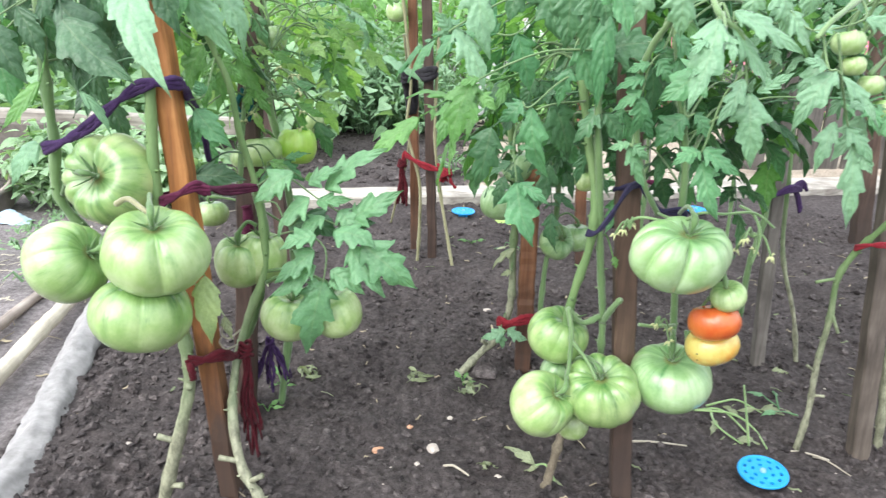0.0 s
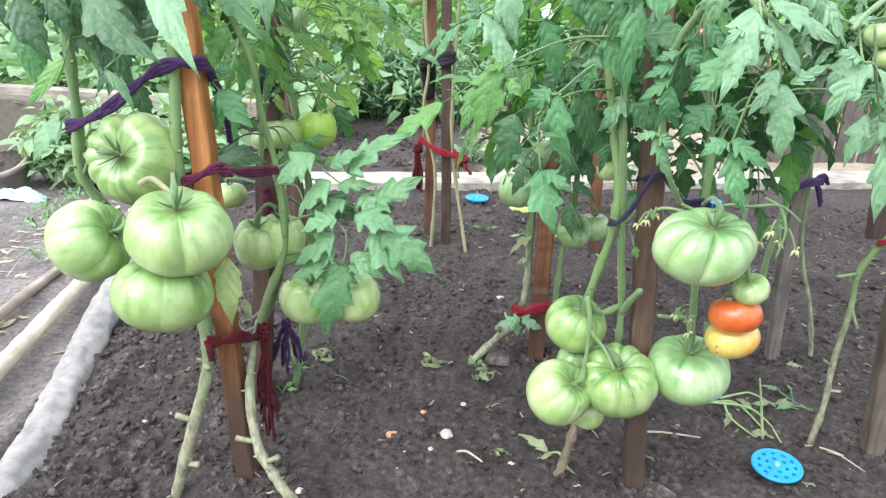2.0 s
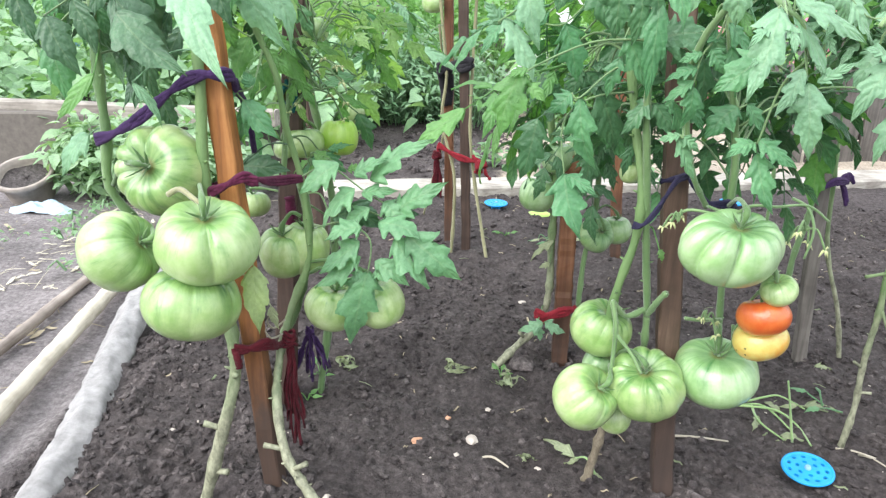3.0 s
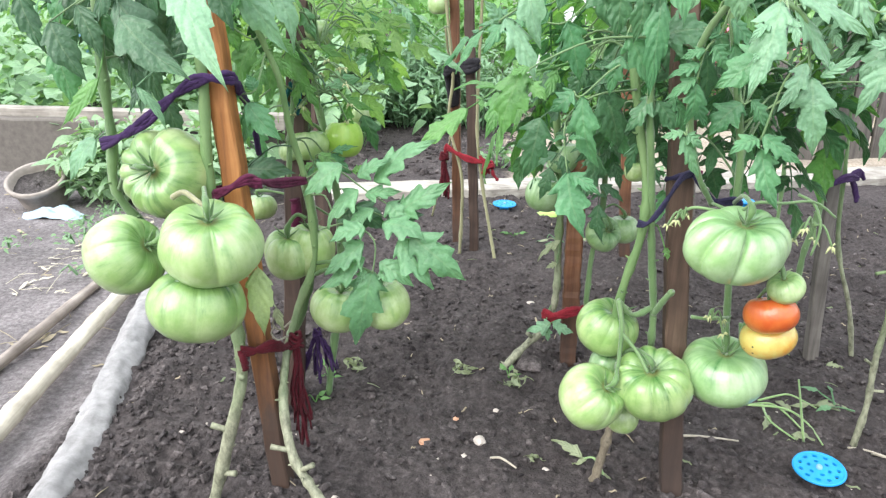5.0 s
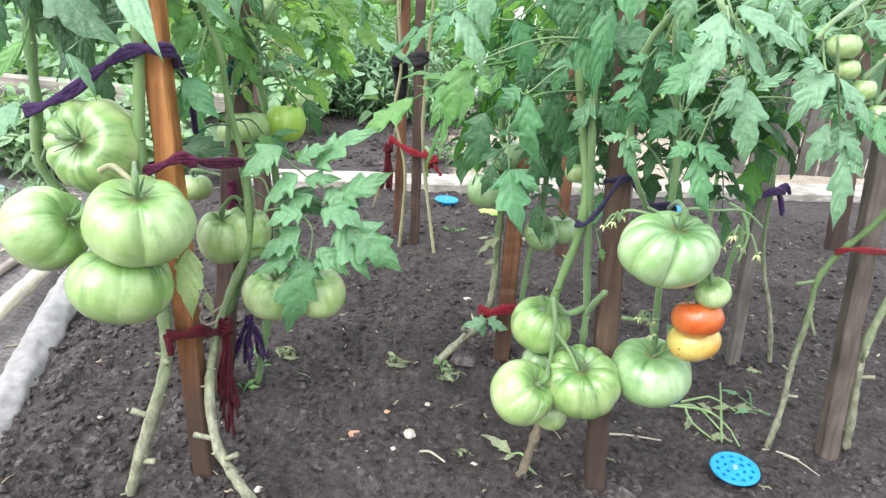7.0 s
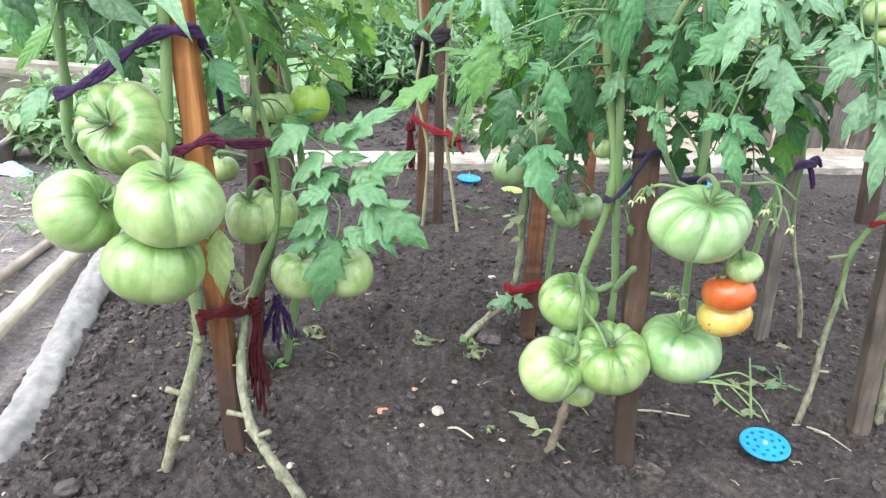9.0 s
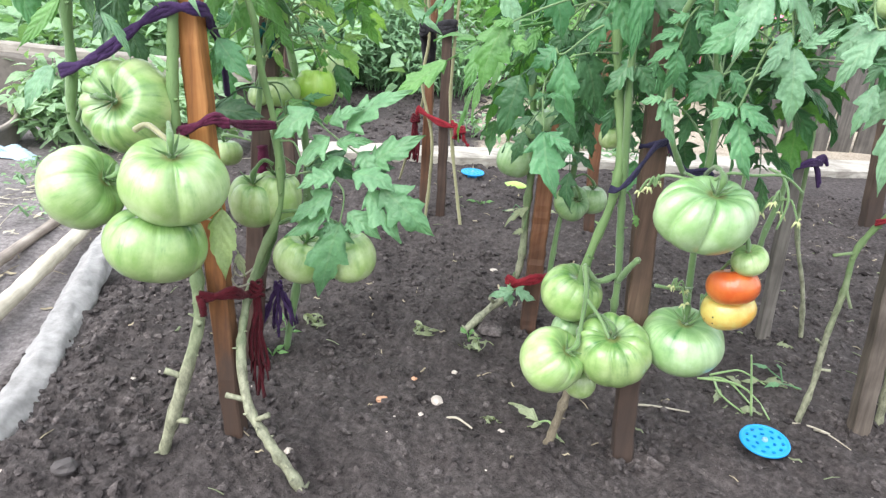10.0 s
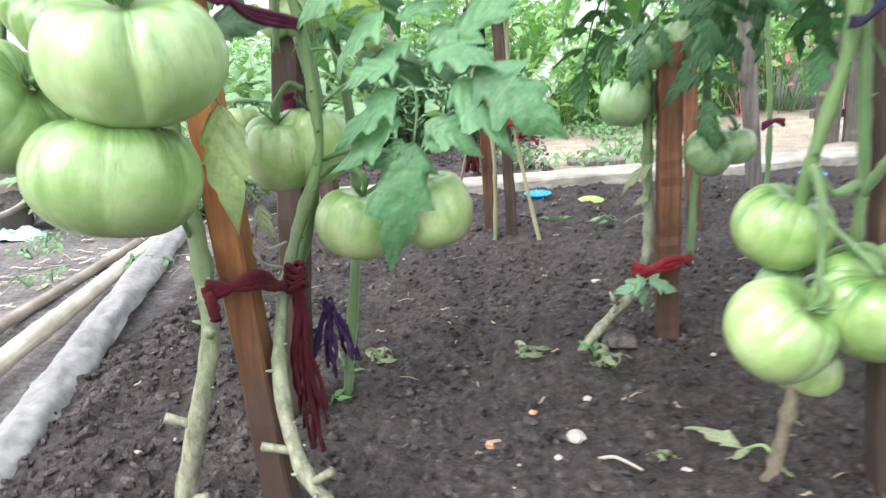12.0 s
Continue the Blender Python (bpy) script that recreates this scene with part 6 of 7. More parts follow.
tomato((-0.025, 0.945, 0.276), 0.0338, (-0.231, 0.002, 0.973), TOMATO_GREEN, 1.0, 6, 0.05, 19, stalk_to=(-0.125, 0.970, 0.317), label="pale green tomato half hidden by a leaf")
tomato((-0.065, 0.975, 0.266), 0.0306, (-0.026, 0.019, 0.999), TOMATO_GREEN, 1.0, 6, 0.05, 20, label="pale green tomato behind two others", calyx=False)
tomato((-0.130, 1.160, 0.449), 0.0310, (-0.035, 0.122, 0.992), TOMATO_LIME, 1.0, 6, 0.05, 21, stalk_to=(-0.154, 1.170, 0.417), label="bright green tomato among leaves")
tomato((-0.174, 1.120, 0.446), 0.0306, (-0.035, 0.122, 0.992), TOMATO_GREEN, 0.8, 6, 0.05, 22, stalk_to=(-0.158, 1.170, 0.435), label="pale tomato among leaves")
tomato((-0.198, 1.100, 0.439), 0.0148, (-0.035, 0.122, 0.992), TOMATO_GREEN, 1.0, 5, 0.05, 23, stalk_to=(-0.173, 1.050, 0.474), label="small pale tomato among the leaves")
tomato((-0.271, 1.150, 0.337), 0.0268, (-0.035, 0.122, 0.992), TOMATO_GREEN, 0.8, 5, 0.05, 24, stalk_to=(-0.152, 1.160, 0.319), label="small green tomato low behind the stake")
tomato((-0.189, 1.250, 0.599), 0.0214, (-0.035, 0.122, 0.992), TOMATO_GREEN, 1.0, 5, 0.03, 25, stalk_to=(-0.179, 1.180, 0.577), label="small pale green tomato among leaves")
tomato((0.379, 0.868, 0.406), 0.0490, (0.110, -0.260, 0.960), TOMATO_MINT, 0.80, stalk_to=(0.393, 0.955, 0.426), seed=31, label="large deeply lobed pale green tomato with dark clefts", clefts=((-118, 0.46), (-162, 0.42), (-40, 0.08), (-12, 0.16), (14, 0.18), (55, 0.14), (105, 0.14), (150, 0.16)), oval=(1.20, 0.96), dip=0.36, sepals=0.45, valley=0.36)
tomato((0.442, 0.885, 0.353), 0.0203, (-0.356, -0.194, 0.914), TOMATO_GREEN, 0.8, 0, 0.0, 33, stalk_to=(0.430, 0.900, 0.384), label="small pale green tomato above a red one", calyx=False)
tomato((0.434, 0.893, 0.316), 0.0292, (-0.161, 0.322, 0.933), TOMATO_RED, 0.78, 0, 0.0, 34, stalk_to=(0.418, 0.930, 0.274), label="small ripening orange-red tomato", calyx=False)
tomato((0.440, 0.905, 0.280), 0.0308, (-0.341, 0.090, 0.936), TOMATO_YELLOW, 0.74, 0, 0.0, 35, stalk_to=(0.421, 0.940, 0.269), label="small turning yellow tomato below a red one", calyx=False, scars=3)
tomato((0.410, 0.945, 0.210), 0.0520, (-0.109, -0.196, 0.975), TOMATO_MINT, 0.74, 7, 0.04, 36, stalk_to=(0.413, 0.975, 0.259), label="large smooth pale green tomato hanging low", dip=0.24, sepals=0.4)
tomato((0.322, 0.925, 0.196), 0.0490, (-0.200, -0.400, 0.880), TOMATO_SHADED, 0.88, 10, 0.09, 37, stalk_to=(0.285, 0.970, 0.211), label="round ribbed green tomato showing its crown", dip=0.36, sepals=0.25)
tomato((0.247, 0.915, 0.177), 0.0425, (0.560, -0.330, 0.760), TOMATO_GREEN, 0.90, 8, 0.04, 38, stalk_to=(0.281, 0.970, 0.194), label="yellow-green smooth tomato hanging low")
tomato((0.267, 0.985, 0.243), 0.0410, (0.311, -0.205, 0.928), TOMATO_SHADED, 0.88, 6, 0.08, 39, stalk_to=(0.277, 0.955, 0.308), label="dark-shouldered green tomato close to the stem")
tomato((0.269, 0.985, 0.186), 0.0232, (0.204, 0.002, 0.979), TOMATO_MINT, 1.0, 5, 0.03, 40, stalk_to=(0.282, 0.980, 0.197), label="small green tomato behind the cluster")
tomato((0.295, 0.965, 0.120), 0.0233, (-0.035, 0.122, 0.992), TOMATO_GREEN, 1.0, 5, 0.03, 41, stalk_to=(0.286, 0.980, 0.153), label="green tomato half hidden behind the cluster")
tomato((0.180, 1.330, 0.326), 0.0340, (0.177, 0.137, 0.975), TOMATO_MINT, 0.95, 4, 0.03, 51, stalk_to=(0.209, 1.340, 0.344), label="green tomato on the middle plant")
tomato((0.214, 1.372, 0.330), 0.0290, (-0.245, 0.101, 0.964), TOMATO_MINT, 0.95, 4, 0.03, 52, stalk_to=(0.212, 1.340, 0.344), label="green tomato on the middle plant")
tomato((0.289, 1.325, 0.259), 0.0325, (0.303, -0.738, 0.603), TOMATO_MINT, 0.85, 5, 0.05, 53, stalk_to=(0.281, 1.330, 0.287), label="round green tomato showing its calyx")
tomato((0.325, 1.345, 0.263), 0.0278, (-0.026, 0.019, 0.999), TOMATO_MINT, 0.95, 4, 0.03, 54, stalk_to=(0.285, 1.330, 0.303), label="round green tomato on the middle plant")
tomato((0.212, 1.335, 0.392), 0.0300, (-0.026, 0.019, 0.999), TOMATO_MINT, 0.95, 4, 0.03, 55, stalk_to=(0.202, 1.340, 0.425), label="green tomato among dark leaves")
tomato((0.285, 1.350, 0.440), 0.0290, (-0.026, 0.019, 0.999), TOMATO_MINT, 1.0, 4, 0.03, 56, stalk_to=(0.274, 1.330, 0.469), label="green tomato among dark leaves")
tomato((0.258, 1.350, 0.400), 0.0310, (-0.026, 0.019, 0.999), TOMATO_MINT, 1.0, 4, 0.03, 57, stalk_to=(0.275, 1.330, 0.430), label="green tomato among dark leaves")
tomato((0.292, 1.050, 0.440), 0.0151, (-0.026, 0.019, 0.999), TOMATO_GREEN, 1.0, 0, 0.0, 58, stalk_to=(0.283, 0.960, 0.489), label="small smooth green tomato")
tomato((0.549, 0.960, 0.628), 0.0173, (-0.035, 0.122, 0.992), TOMATO_GREEN, 0.85, 0, 0.0, 61, stalk_to=(0.569, 0.950, 0.682), label="small pale green tomato in a truss")
tomato((0.559, 0.960, 0.604), 0.0131, (-0.035, 0.122, 0.992), TOMATO_GREEN, 0.9, 0, 0.0, 62, stalk_to=(0.569, 0.950, 0.682), label="small pale green tomato in a truss")
tomato((0.587, 0.970, 0.583), 0.0140, (-0.035, 0.122, 0.992), TOMATO_GREEN, 0.9, 0, 0.0, 63, stalk_to=(0.685, 1.050, 0.640), label="small pale green tomato in a truss")
tomato((0.609, 0.970, 0.553), 0.0180, (-0.035, 0.122, 0.992), TOMATO_GREEN, 1.0, 0, 0.0, 64, stalk_to=(0.693, 1.050, 0.615), label="small pale green tomato in a truss")
tomato((-0.227, 1.920, 0.810), 0.0274, (-0.020, -0.042, 0.999), TOMATO_GREEN, 0.95, 4, 0.04, 70, stalk_to=(-0.249, 1.950, 0.907), label="green tomato high on the back plant")
tomato((-0.179, 1.920, 0.823), 0.0300, (-0.020, -0.042, 0.999), TOMATO_GREEN, 0.95, 4, 0.04, 71, stalk_to=(-0.172, 1.950, 0.920), label="green tomato high on the back plant")
tomato((-0.003, 1.920, 0.767), 0.0325, (-0.020, -0.042, 0.999), TOMATO_GREEN, 0.95, 4, 0.04, 72, stalk_to=(-0.023, 1.950, 0.862), label="green tomato high on the back plant")
tomato((0.056, 1.920, 0.747), 0.0270, (-0.020, -0.042, 0.999), TOMATO_GREEN, 0.95, 4, 0.04, 73, stalk_to=(0.064, 1.950, 0.842), label="green tomato high on the back plant")
tomato((0.052, 1.920, 0.821), 0.0401, (-0.020, -0.042, 0.999), TOMATO_GREEN, 0.95, 4, 0.04, 74, stalk_to=(0.034, 1.950, 0.916), label="green tomato high on the back plant")
tomato((-0.091, 1.920, 0.636), 0.0276, (-0.020, -0.042, 0.999), TOMATO_GREEN, 0.95, 4, 0.04, 75, stalk_to=(-0.084, 1.950, 0.733), label="green tomato high on the back plant")
tomato((-0.035, 1.920, 0.815), 0.0297, (-0.020, -0.042, 0.999), TOMATO_GREEN, 0.95, 4, 0.04, 76, stalk_to=(-0.055, 1.950, 0.910), label="green tomato high on the back plant")
tomato((-0.199, 1.500, 0.432), 0.0282, (-0.020, -0.042, 0.999), TOMATO_GREEN, 0.95, 4, 0.04, 80, stalk_to=(-0.199, 1.350, 0.521), label="light green tomato among bright leaves")
tomato((-0.145, 1.100, 0.610), 0.0170, (-0.020, -0.042, 0.999), TOMATO_GREEN, 0.95, 4, 0.04, 81, stalk_to=(-0.160, 1.120, 0.665), label="light green tomato among bright leaves")
# ---- ties of cloth ----
tie("cloth_tie", "purple knitted strip tied from stake to stem", PURPLE, [[(-0.346, 0.885, 0.489), (-0.319, 0.880, 0.499), (-0.283, 0.880, 0.519), (-0.250, 0.880, 0.545), (-0.225, 0.880, 0.561), (-0.204, 0.875, 0.568), (-0.186, 0.880, 0.569), (-0.179, 0.895, 0.566), (-0.184, 0.915, 0.554), (-0.203, 0.940, 0.554)]], 0.0062, 0.55)
tie("cloth_tie", "dark purple strip hanging behind the stake", PURPLE, [[(-0.184, 0.915, 0.554), (-0.193, 0.960, 0.525), (-0.196, 0.980, 0.493), (-0.202, 1.000, 0.458)]], 0.006, 0.55)
tie("cloth_tie", "plum cloth strip tied round the orange stake", PLUM, [[(-0.208, 0.875, 0.435), (-0.187, 0.875, 0.445), (-0.169, 0.880, 0.454), (-0.161, 0.900, 0.447), (-0.153, 0.930, 0.437), (-0.131, 0.975, 0.430)], [(-0.174, 0.885, 0.455), (-0.167, 0.885, 0.450), (-0.156, 0.890, 0.447)], [(-0.208, 0.875, 0.435), (-0.223, 0.910, 0.430), (-0.195, 0.935, 0.435)]], 0.0052, 0.55)
tie("cloth_tie", "maroon knitted tie low on the orange stake", MAROON, [[(-0.195, 0.870, 0.232), (-0.178, 0.875, 0.233), (-0.158, 0.885, 0.236), (-0.152, 0.905, 0.224), (-0.147, 0.930, 0.215)], [(-0.195, 0.870, 0.232), (-0.190, 0.865, 0.224), (-0.188, 0.865, 0.213)]], 0.0065, 0.55)
tassel((-0.140, 0.918, 0.228), "maroon knitted ends hanging from the stem", MAROON, 17, 0.165, 0.014, 0.0019, (0.0065, 0.016), 3)
tassel((-0.190, 1.150, 0.118), "purple knitted fringe hanging low behind the stem", PURPLE, 16, 0.090, 0.036, 0.0022, (0.0050, 0.010), 4)
tie("cloth_tie", "navy cloth strip from stem to the brown stake", NAVY, [[(0.284, 0.935, 0.404), (0.294, 0.930, 0.406), (0.306, 0.930, 0.422), (0.317, 0.940, 0.437), (0.330, 0.950, 0.456), (0.343, 0.962, 0.460)], [(0.315, 0.965, 0.451), (0.331, 0.962, 0.455), (0.347, 0.965, 0.460)]], 0.0038, 0.55)
tie("cloth_tie", "dark purple strip tied behind the ribbed tomato", NAVY, [[(0.347, 0.965, 0.460), (0.370, 0.960, 0.430), (0.391, 0.950, 0.431), (0.401, 0.950, 0.428)]], 0.0045, 0.55)
tie("cloth_tie", "purple strip tied round the grey stake", PURPLE, [[(0.658, 1.395, 0.338), (0.677, 1.390, 0.347), (0.705, 1.400, 0.357), (0.737, 1.430, 0.350)], [(0.720, 1.420, 0.352), (0.734, 1.430, 0.334), (0.743, 1.430, 0.310)], [(0.711, 1.410, 0.351), (0.737, 1.430, 0.361), (0.748, 1.430, 0.348)]], 0.006, 0.55)
tie("cloth_tie", "bright red knitted tie on the rusty stake", RED_CLOTH, [[(0.191, 1.300, 0.108), (0.210, 1.292, 0.108), (0.235, 1.292, 0.116), (0.253, 1.300, 0.119), (0.268, 1.320, 0.113)], [(0.191, 1.300, 0.108), (0.200, 1.300, 0.097), (0.215, 1.290, 0.106)]], 0.008, 0.55)
tie("cloth_tie", "bright red tie on the slim stakes", RED_CLOTH, [[(-0.068, 1.900, 0.287), (-0.045, 1.890, 0.275), (-0.010, 1.875, 0.262), (0.020, 1.865, 0.257), (0.050, 1.860, 0.253)], [(0.024, 1.865, 0.269), (0.039, 1.860, 0.256), (0.047, 1.860, 0.244)], [(-0.067, 1.900, 0.287), (-0.070, 1.900, 0.272), (-0.067, 1.900, 0.251)]], 0.007, 0.55)
tassel((-0.072, 1.895, 0.262), "maroon knitted ends hanging by the slim stakes", MAROON, 9, 0.13, 0.014, 0.0030, (0.008, 0.014), 6)
tassel((0.047, 1.858, 0.250), "red knitted knot on the slim stakes", RED_CLOTH, 6, 0.035, 0.024, 0.0035, (0.010, 0.010), 7)
tie("cloth_tie", "dark cloth strip on the slim stakes", BLACK_CLOTH, [[(-0.074, 1.900, 0.476), (-0.048, 1.900, 0.486), (-0.009, 1.870, 0.492), (0.014, 1.870, 0.499)], [(-0.070, 1.905, 0.479), (-0.062, 1.920, 0.440), (-0.055, 1.920, 0.392)], [(-0.049, 1.905, 0.482), (-0.043, 1.920, 0.433), (-0.047, 1.920, 0.390)]], 0.014, 0.55)
tie("cloth_tie", "plum strip high on the reddish stake", PLUM, [[(0.546, 1.940, 0.217), (0.569, 1.940, 0.230), (0.594, 1.950, 0.224)]], 0.007, 0.55)
tie("cloth_tie", "thin red string across the leaning stake", RED_CLOTH, [[(0.689, 1.115, 0.343), (0.700, 1.100, 0.353), (0.723, 1.100, 0.354), (0.773, 1.130, 0.344)]], 0.004, 0.55)
tie("cloth_tie", "dark teal netting knotted to the stake", TEAL_NET, [[(-0.178, 1.070, 0.540), (-0.172, 1.070, 0.525), (-0.176, 1.070, 0.510), (-0.182, 1.070, 0.498)], [(-0.170, 1.070, 0.546), (-0.164, 1.070, 0.528), (-0.170, 1.070, 0.500)], [(-0.178, 1.070, 0.535), (-0.187, 1.072, 0.518), (-0.178, 1.072, 0.503)]], 0.0038, 0.55)
tie("cloth_tie", "plum strip hanging on the dark stake", PLUM, [[(-0.190, 1.090, 0.361), (-0.189, 1.090, 0.344), (-0.193, 1.090, 0.317)]], 0.012, 0.55)
# ---- flowers and small stalks of the front plant ----


def blossom_truss(at, n, seed, spread=0.05):
    rng = random.Random(seed)
    root = thing("flower_truss", "withered yellow tomato blossoms on curling stalks", "flower truss", at)
    for k in range(n):
        d = Vector((rng.uniform(-1, 1), rng.uniform(-0.5, 0.5), rng.uniform(-0.9, 0.5))) * spread
        sh = Shape()
        sh.tube(smooth_line([(0, 0, 0), d * 0.5 + Vector((0, 0, 0.012)), d], 4), 0.0013, 5)
        part("stalk", sh, STEM, root)
        fs = Shape()
        for j in range(5):
            a = j * 1.256 + rng.random()
            e = d + Vector((math.cos(a) * 0.006, math.sin(a) * 0.005, -0.004 + rng.uniform(-0.004, 0.006)))
            fs.tube([d, (d + e) / 2 + Vector((0, 0, 0.002)), e], [0.0012, 0.0016, 0.0004], 5, 0.5)
        part("blossom", fs, FLOWER, root)
    return root


# ---- the blue perforated discs ----


def perforated_disc(at, r, tilt=(0, 0, 0), label="bright blue plastic disc with rings of holes lying on the soil"):
    root = thing("plastic_disc", label, "plastic disc", (at[0], at[1], floor_at(at[0], at[1]) + 0.018), "blue discs on the soil")
    root.rotation_euler = [radians(a) for a in tilt]
    bm = bmesh.new()
    bmesh.ops.create_cone(bm, cap_ends=True, segments=64, radius1=r, radius2=r, depth=0.004)
    body = bpy.data.meshes.new("disc")
    bm.to_mesh(body)
    bm.free()
    cut = bmesh.new()
    for ring, count, hr in ((0.76, 11, 0.082), (0.42, 6, 0.078)):
        for k in range(count):
            a = 2 * math.pi * (k + 0.3) / count
            m = Matrix.Translation((r * ring * math.cos(a), r * ring * math.sin(a), 0)) @ Matrix.Rotation(a, 4, "Z") @ Matrix.Diagonal((1.0, 1.35, 1, 1))
            bmesh.ops.create_cone(cut, cap_ends=True, segments=12, radius1=r * hr, radius2=r * hr, depth=0.02, matrix=m)
    cutter = bpy.data.meshes.new("cutter")
    cut.to_mesh(cutter)
    cut.free()
    a_ob, b_ob = new("disc", body), new("cutter", cutter)
    mod = a_ob.modifiers.new("holes", "BOOLEAN")
    mod.operation, mod.object, mod.solver = "DIFFERENCE", b_ob, "EXACT"
    done = bpy.data.meshes.new_from_object(a_ob.evaluated_get(bpy.context.evaluated_depsgraph_get()))
    bpy.data.objects.remove(a_ob)
    bpy.data.objects.remove(b_ob)
    done.materials.clear()
    done.materials.append(BLUE_PLASTIC)
    done.name = "disc"
    part("disc", done, BLUE_PLASTIC, root)
    rim = Shape()
    rim.tube([(r * math.cos(t), r * math.sin(t), 0.001) for t in np.linspace(0, 2 * math.pi, 49)], 0.0026, 6, caps=False)
    part("rim", rim, BLUE_PLASTIC, root)
    skirt = Shape()
    skirt.grid([[(r * q * math.cos(t), r * q * math.sin(t), z) for t in np.linspace(0, 2 * math.pi, 32, endpoint=False)] for q, z in ((0.40, -0.026), (0.44, -0.008), (0.48, -0.002))], closed=True)
    part("skirt", skirt, BLUE_PLASTIC, root)
    hub = Shape()
    prof = [(0.13, 0.0), (0.13, 0.004), (0.11, 0.006), (0.05, 0.0065), (0.001, 0.004)]
    hub.grid([[(r * q * math.cos(t), r * q * math.sin(t), z) for t in np.linspace(0, 2 * math.pi, 20, endpoint=False)] for q, z in prof], closed=True)
    part("hub", hub, HUB_GREY, root, "worn pale hub")
    return root


# ---- weeds, cut shoots, twigs ----


def seedling(at, size, leaves, mat, label, seed):
    rng = random.Random(seed)
    root = thing("weed", label, "weed", (at[0], at[1], floor_at(at[0], at[1])), "weeds on the soil")
    for k in range(leaves):
        a = rng.uniform(0, 6.28)
        d = Vector((math.cos(a), math.sin(a), rng.uniform(0.2, 1.1)))
        tip = d * size * rng.uniform(0.5, 1.0)
        sh = Shape()
        sh.tube(smooth_line([(0, 0, 0), tip * 0.35 + Vector((0, 0, 0.006)), tip * 0.55], 3), 0.0010, 5)
        add_leaflet(sh, tip * 0.55, tip + Vector((d.x, d.y, -0.3)) * size * 0.4, size * rng.uniform(0.25, 0.4), (0, -0.5, 1), rng, 7, 0.15)
        part("leaf", sh, mat, root)
    return root


def cut_shoots(at, label, seed, reach=0.10, n=7):
    """Pruned side shoots left lying on the soil."""
    rng = random.Random(seed)
    root = thing("cut_shoot", label, "cut shoots", (at[0], at[1], floor_at(at[0], at[1]) + 0.004))
    for k in range(n):
        a = rng.uniform(0, 6.28)
        d = Vector((math.cos(a), math.sin(a) * 0.7, 0)) * reach * rng.uniform(0.5, 1.0)
        o = Vector((rng.uniform(-0.5, 0.5), rng.uniform(-0.4, 0.4), 0)) * reach * 0.6
        ln = smooth_line([o, o + d * 0.5 + Vector((rng.uniform(-0.01, 0.01), rng.uniform(-0.01, 0.01), rng.uniform(0.004, 0.022))), o + d + Vector((0, 0, rng.uniform(0, 0.02)))], 5)
        sh = Shape()
        sh.tube(ln, lerp_list(0.0017, 0.0009, len(ln)), 6)
        if rng.random() < 0.75:
            add_leaflet(sh, ln[-1], ln[-1] + d.normalized() * 0.03 + Vector((0, 0, -0.004)), 0.014, (0.2, -0.4, 1), rng, 7, 0.25)
        part("shoot", sh, LEAF_DRY if rng.random() < 0.55 else LEAF_SPRAY, root)
    return root


def pruned_shoots(at, runs, blades, label):
    """Cut side shoots lying crossed on the soil: runs of stem, and (base, tip, width) of limp leaves."""
    root = thing("cut_shoot", label, "cut shoots", (at[0], at[1], floor_at(at[0], at[1])))
    o = root.location.copy()
    rng = random.Random(17)

    def down(p):
        return Vector((p[0], p[1], floor_at(p[0], p[1]) + 0.003 + p[2])) - o

    for pts in runs:
        ln = smooth_line([down(p) for p in pts], 6)
        sh = Shape()
        sh.tube(ln, lerp_list(0.0022, 0.0013, len(ln)), 7, wobble=0.12, rng=rng)
        part("shoot", sh, SHOOT, root)
    for a, b, w in blades:
        sh = Shape()
        add_leaflet(sh, down(a), down(b), w, (0.1, -0.5, 1), rng, 13, 0.3, ripple=0.16)
        part("leaf", sh, LEAF_DRY, root)
    return root


def shrivelled(at, size, count, label, seed):
    """A pulled weed dried to curled, twisted strips."""
    rng = random.Random(seed)
    root = thing("weed", label, "weed", (at[0], at[1], floor_at(at[0], at[1])), "weeds on the soil")
    for k in range(count):
        a, lift = rng.uniform(0, 6.3), rng.uniform(0.1, 0.9)
        o = Vector((rng.uniform(-0.3, 0.3), rng.uniform(-0.2, 0.2), 0.05)) * size
        rows, ph = [], rng.uniform(0, 6.3)
        w = size * rng.uniform(0.04, 0.16)
        for i in range(13):
            u = i / 12
            b = a + 0.9 * math.sin(3.5 * u + ph)
            p = o + Vector((math.cos(b) * u, math.sin(b) * u, lift * math.sin(math.pi * u * 0.8))) * size * 0.75
            t = Vector((math.cos(9 * u + ph), math.sin(7 * u), math.sin(9 * u + ph))) * w * (0.25 + math.sin(math.pi * u))
            rows.append([p - t, p + Vector((0, 0, 0.2 * w)), p + t])
        sh = Shape()
        sh.grid(rows)
        part("leaf", sh, LEAF_DRY, root)
    return root


def dry_twig(a, b, r, label, seed=1):
    rng = random.Random(seed)
    a, b = Vector((a[0], a[1], floor_at(a[0], a[1]) + r)), Vector((b[0], b[1], floor_at(b[0], b[1]) + r))
    ln = smooth_line([a, a.lerp(b, 0.4) + Vector((0, rng.uniform(-0.004, 0.004), 0.006)), b + Vector((0, 0, 0.004))], 6)
    sh = Shape()
    sh.tube([p - a for p in ln], lerp_list(r, r * 0.6, len(ln)), 7, wobble=0.1, rng=rng)
    return solo("twig", sh, TWIG, label, "twig", a)



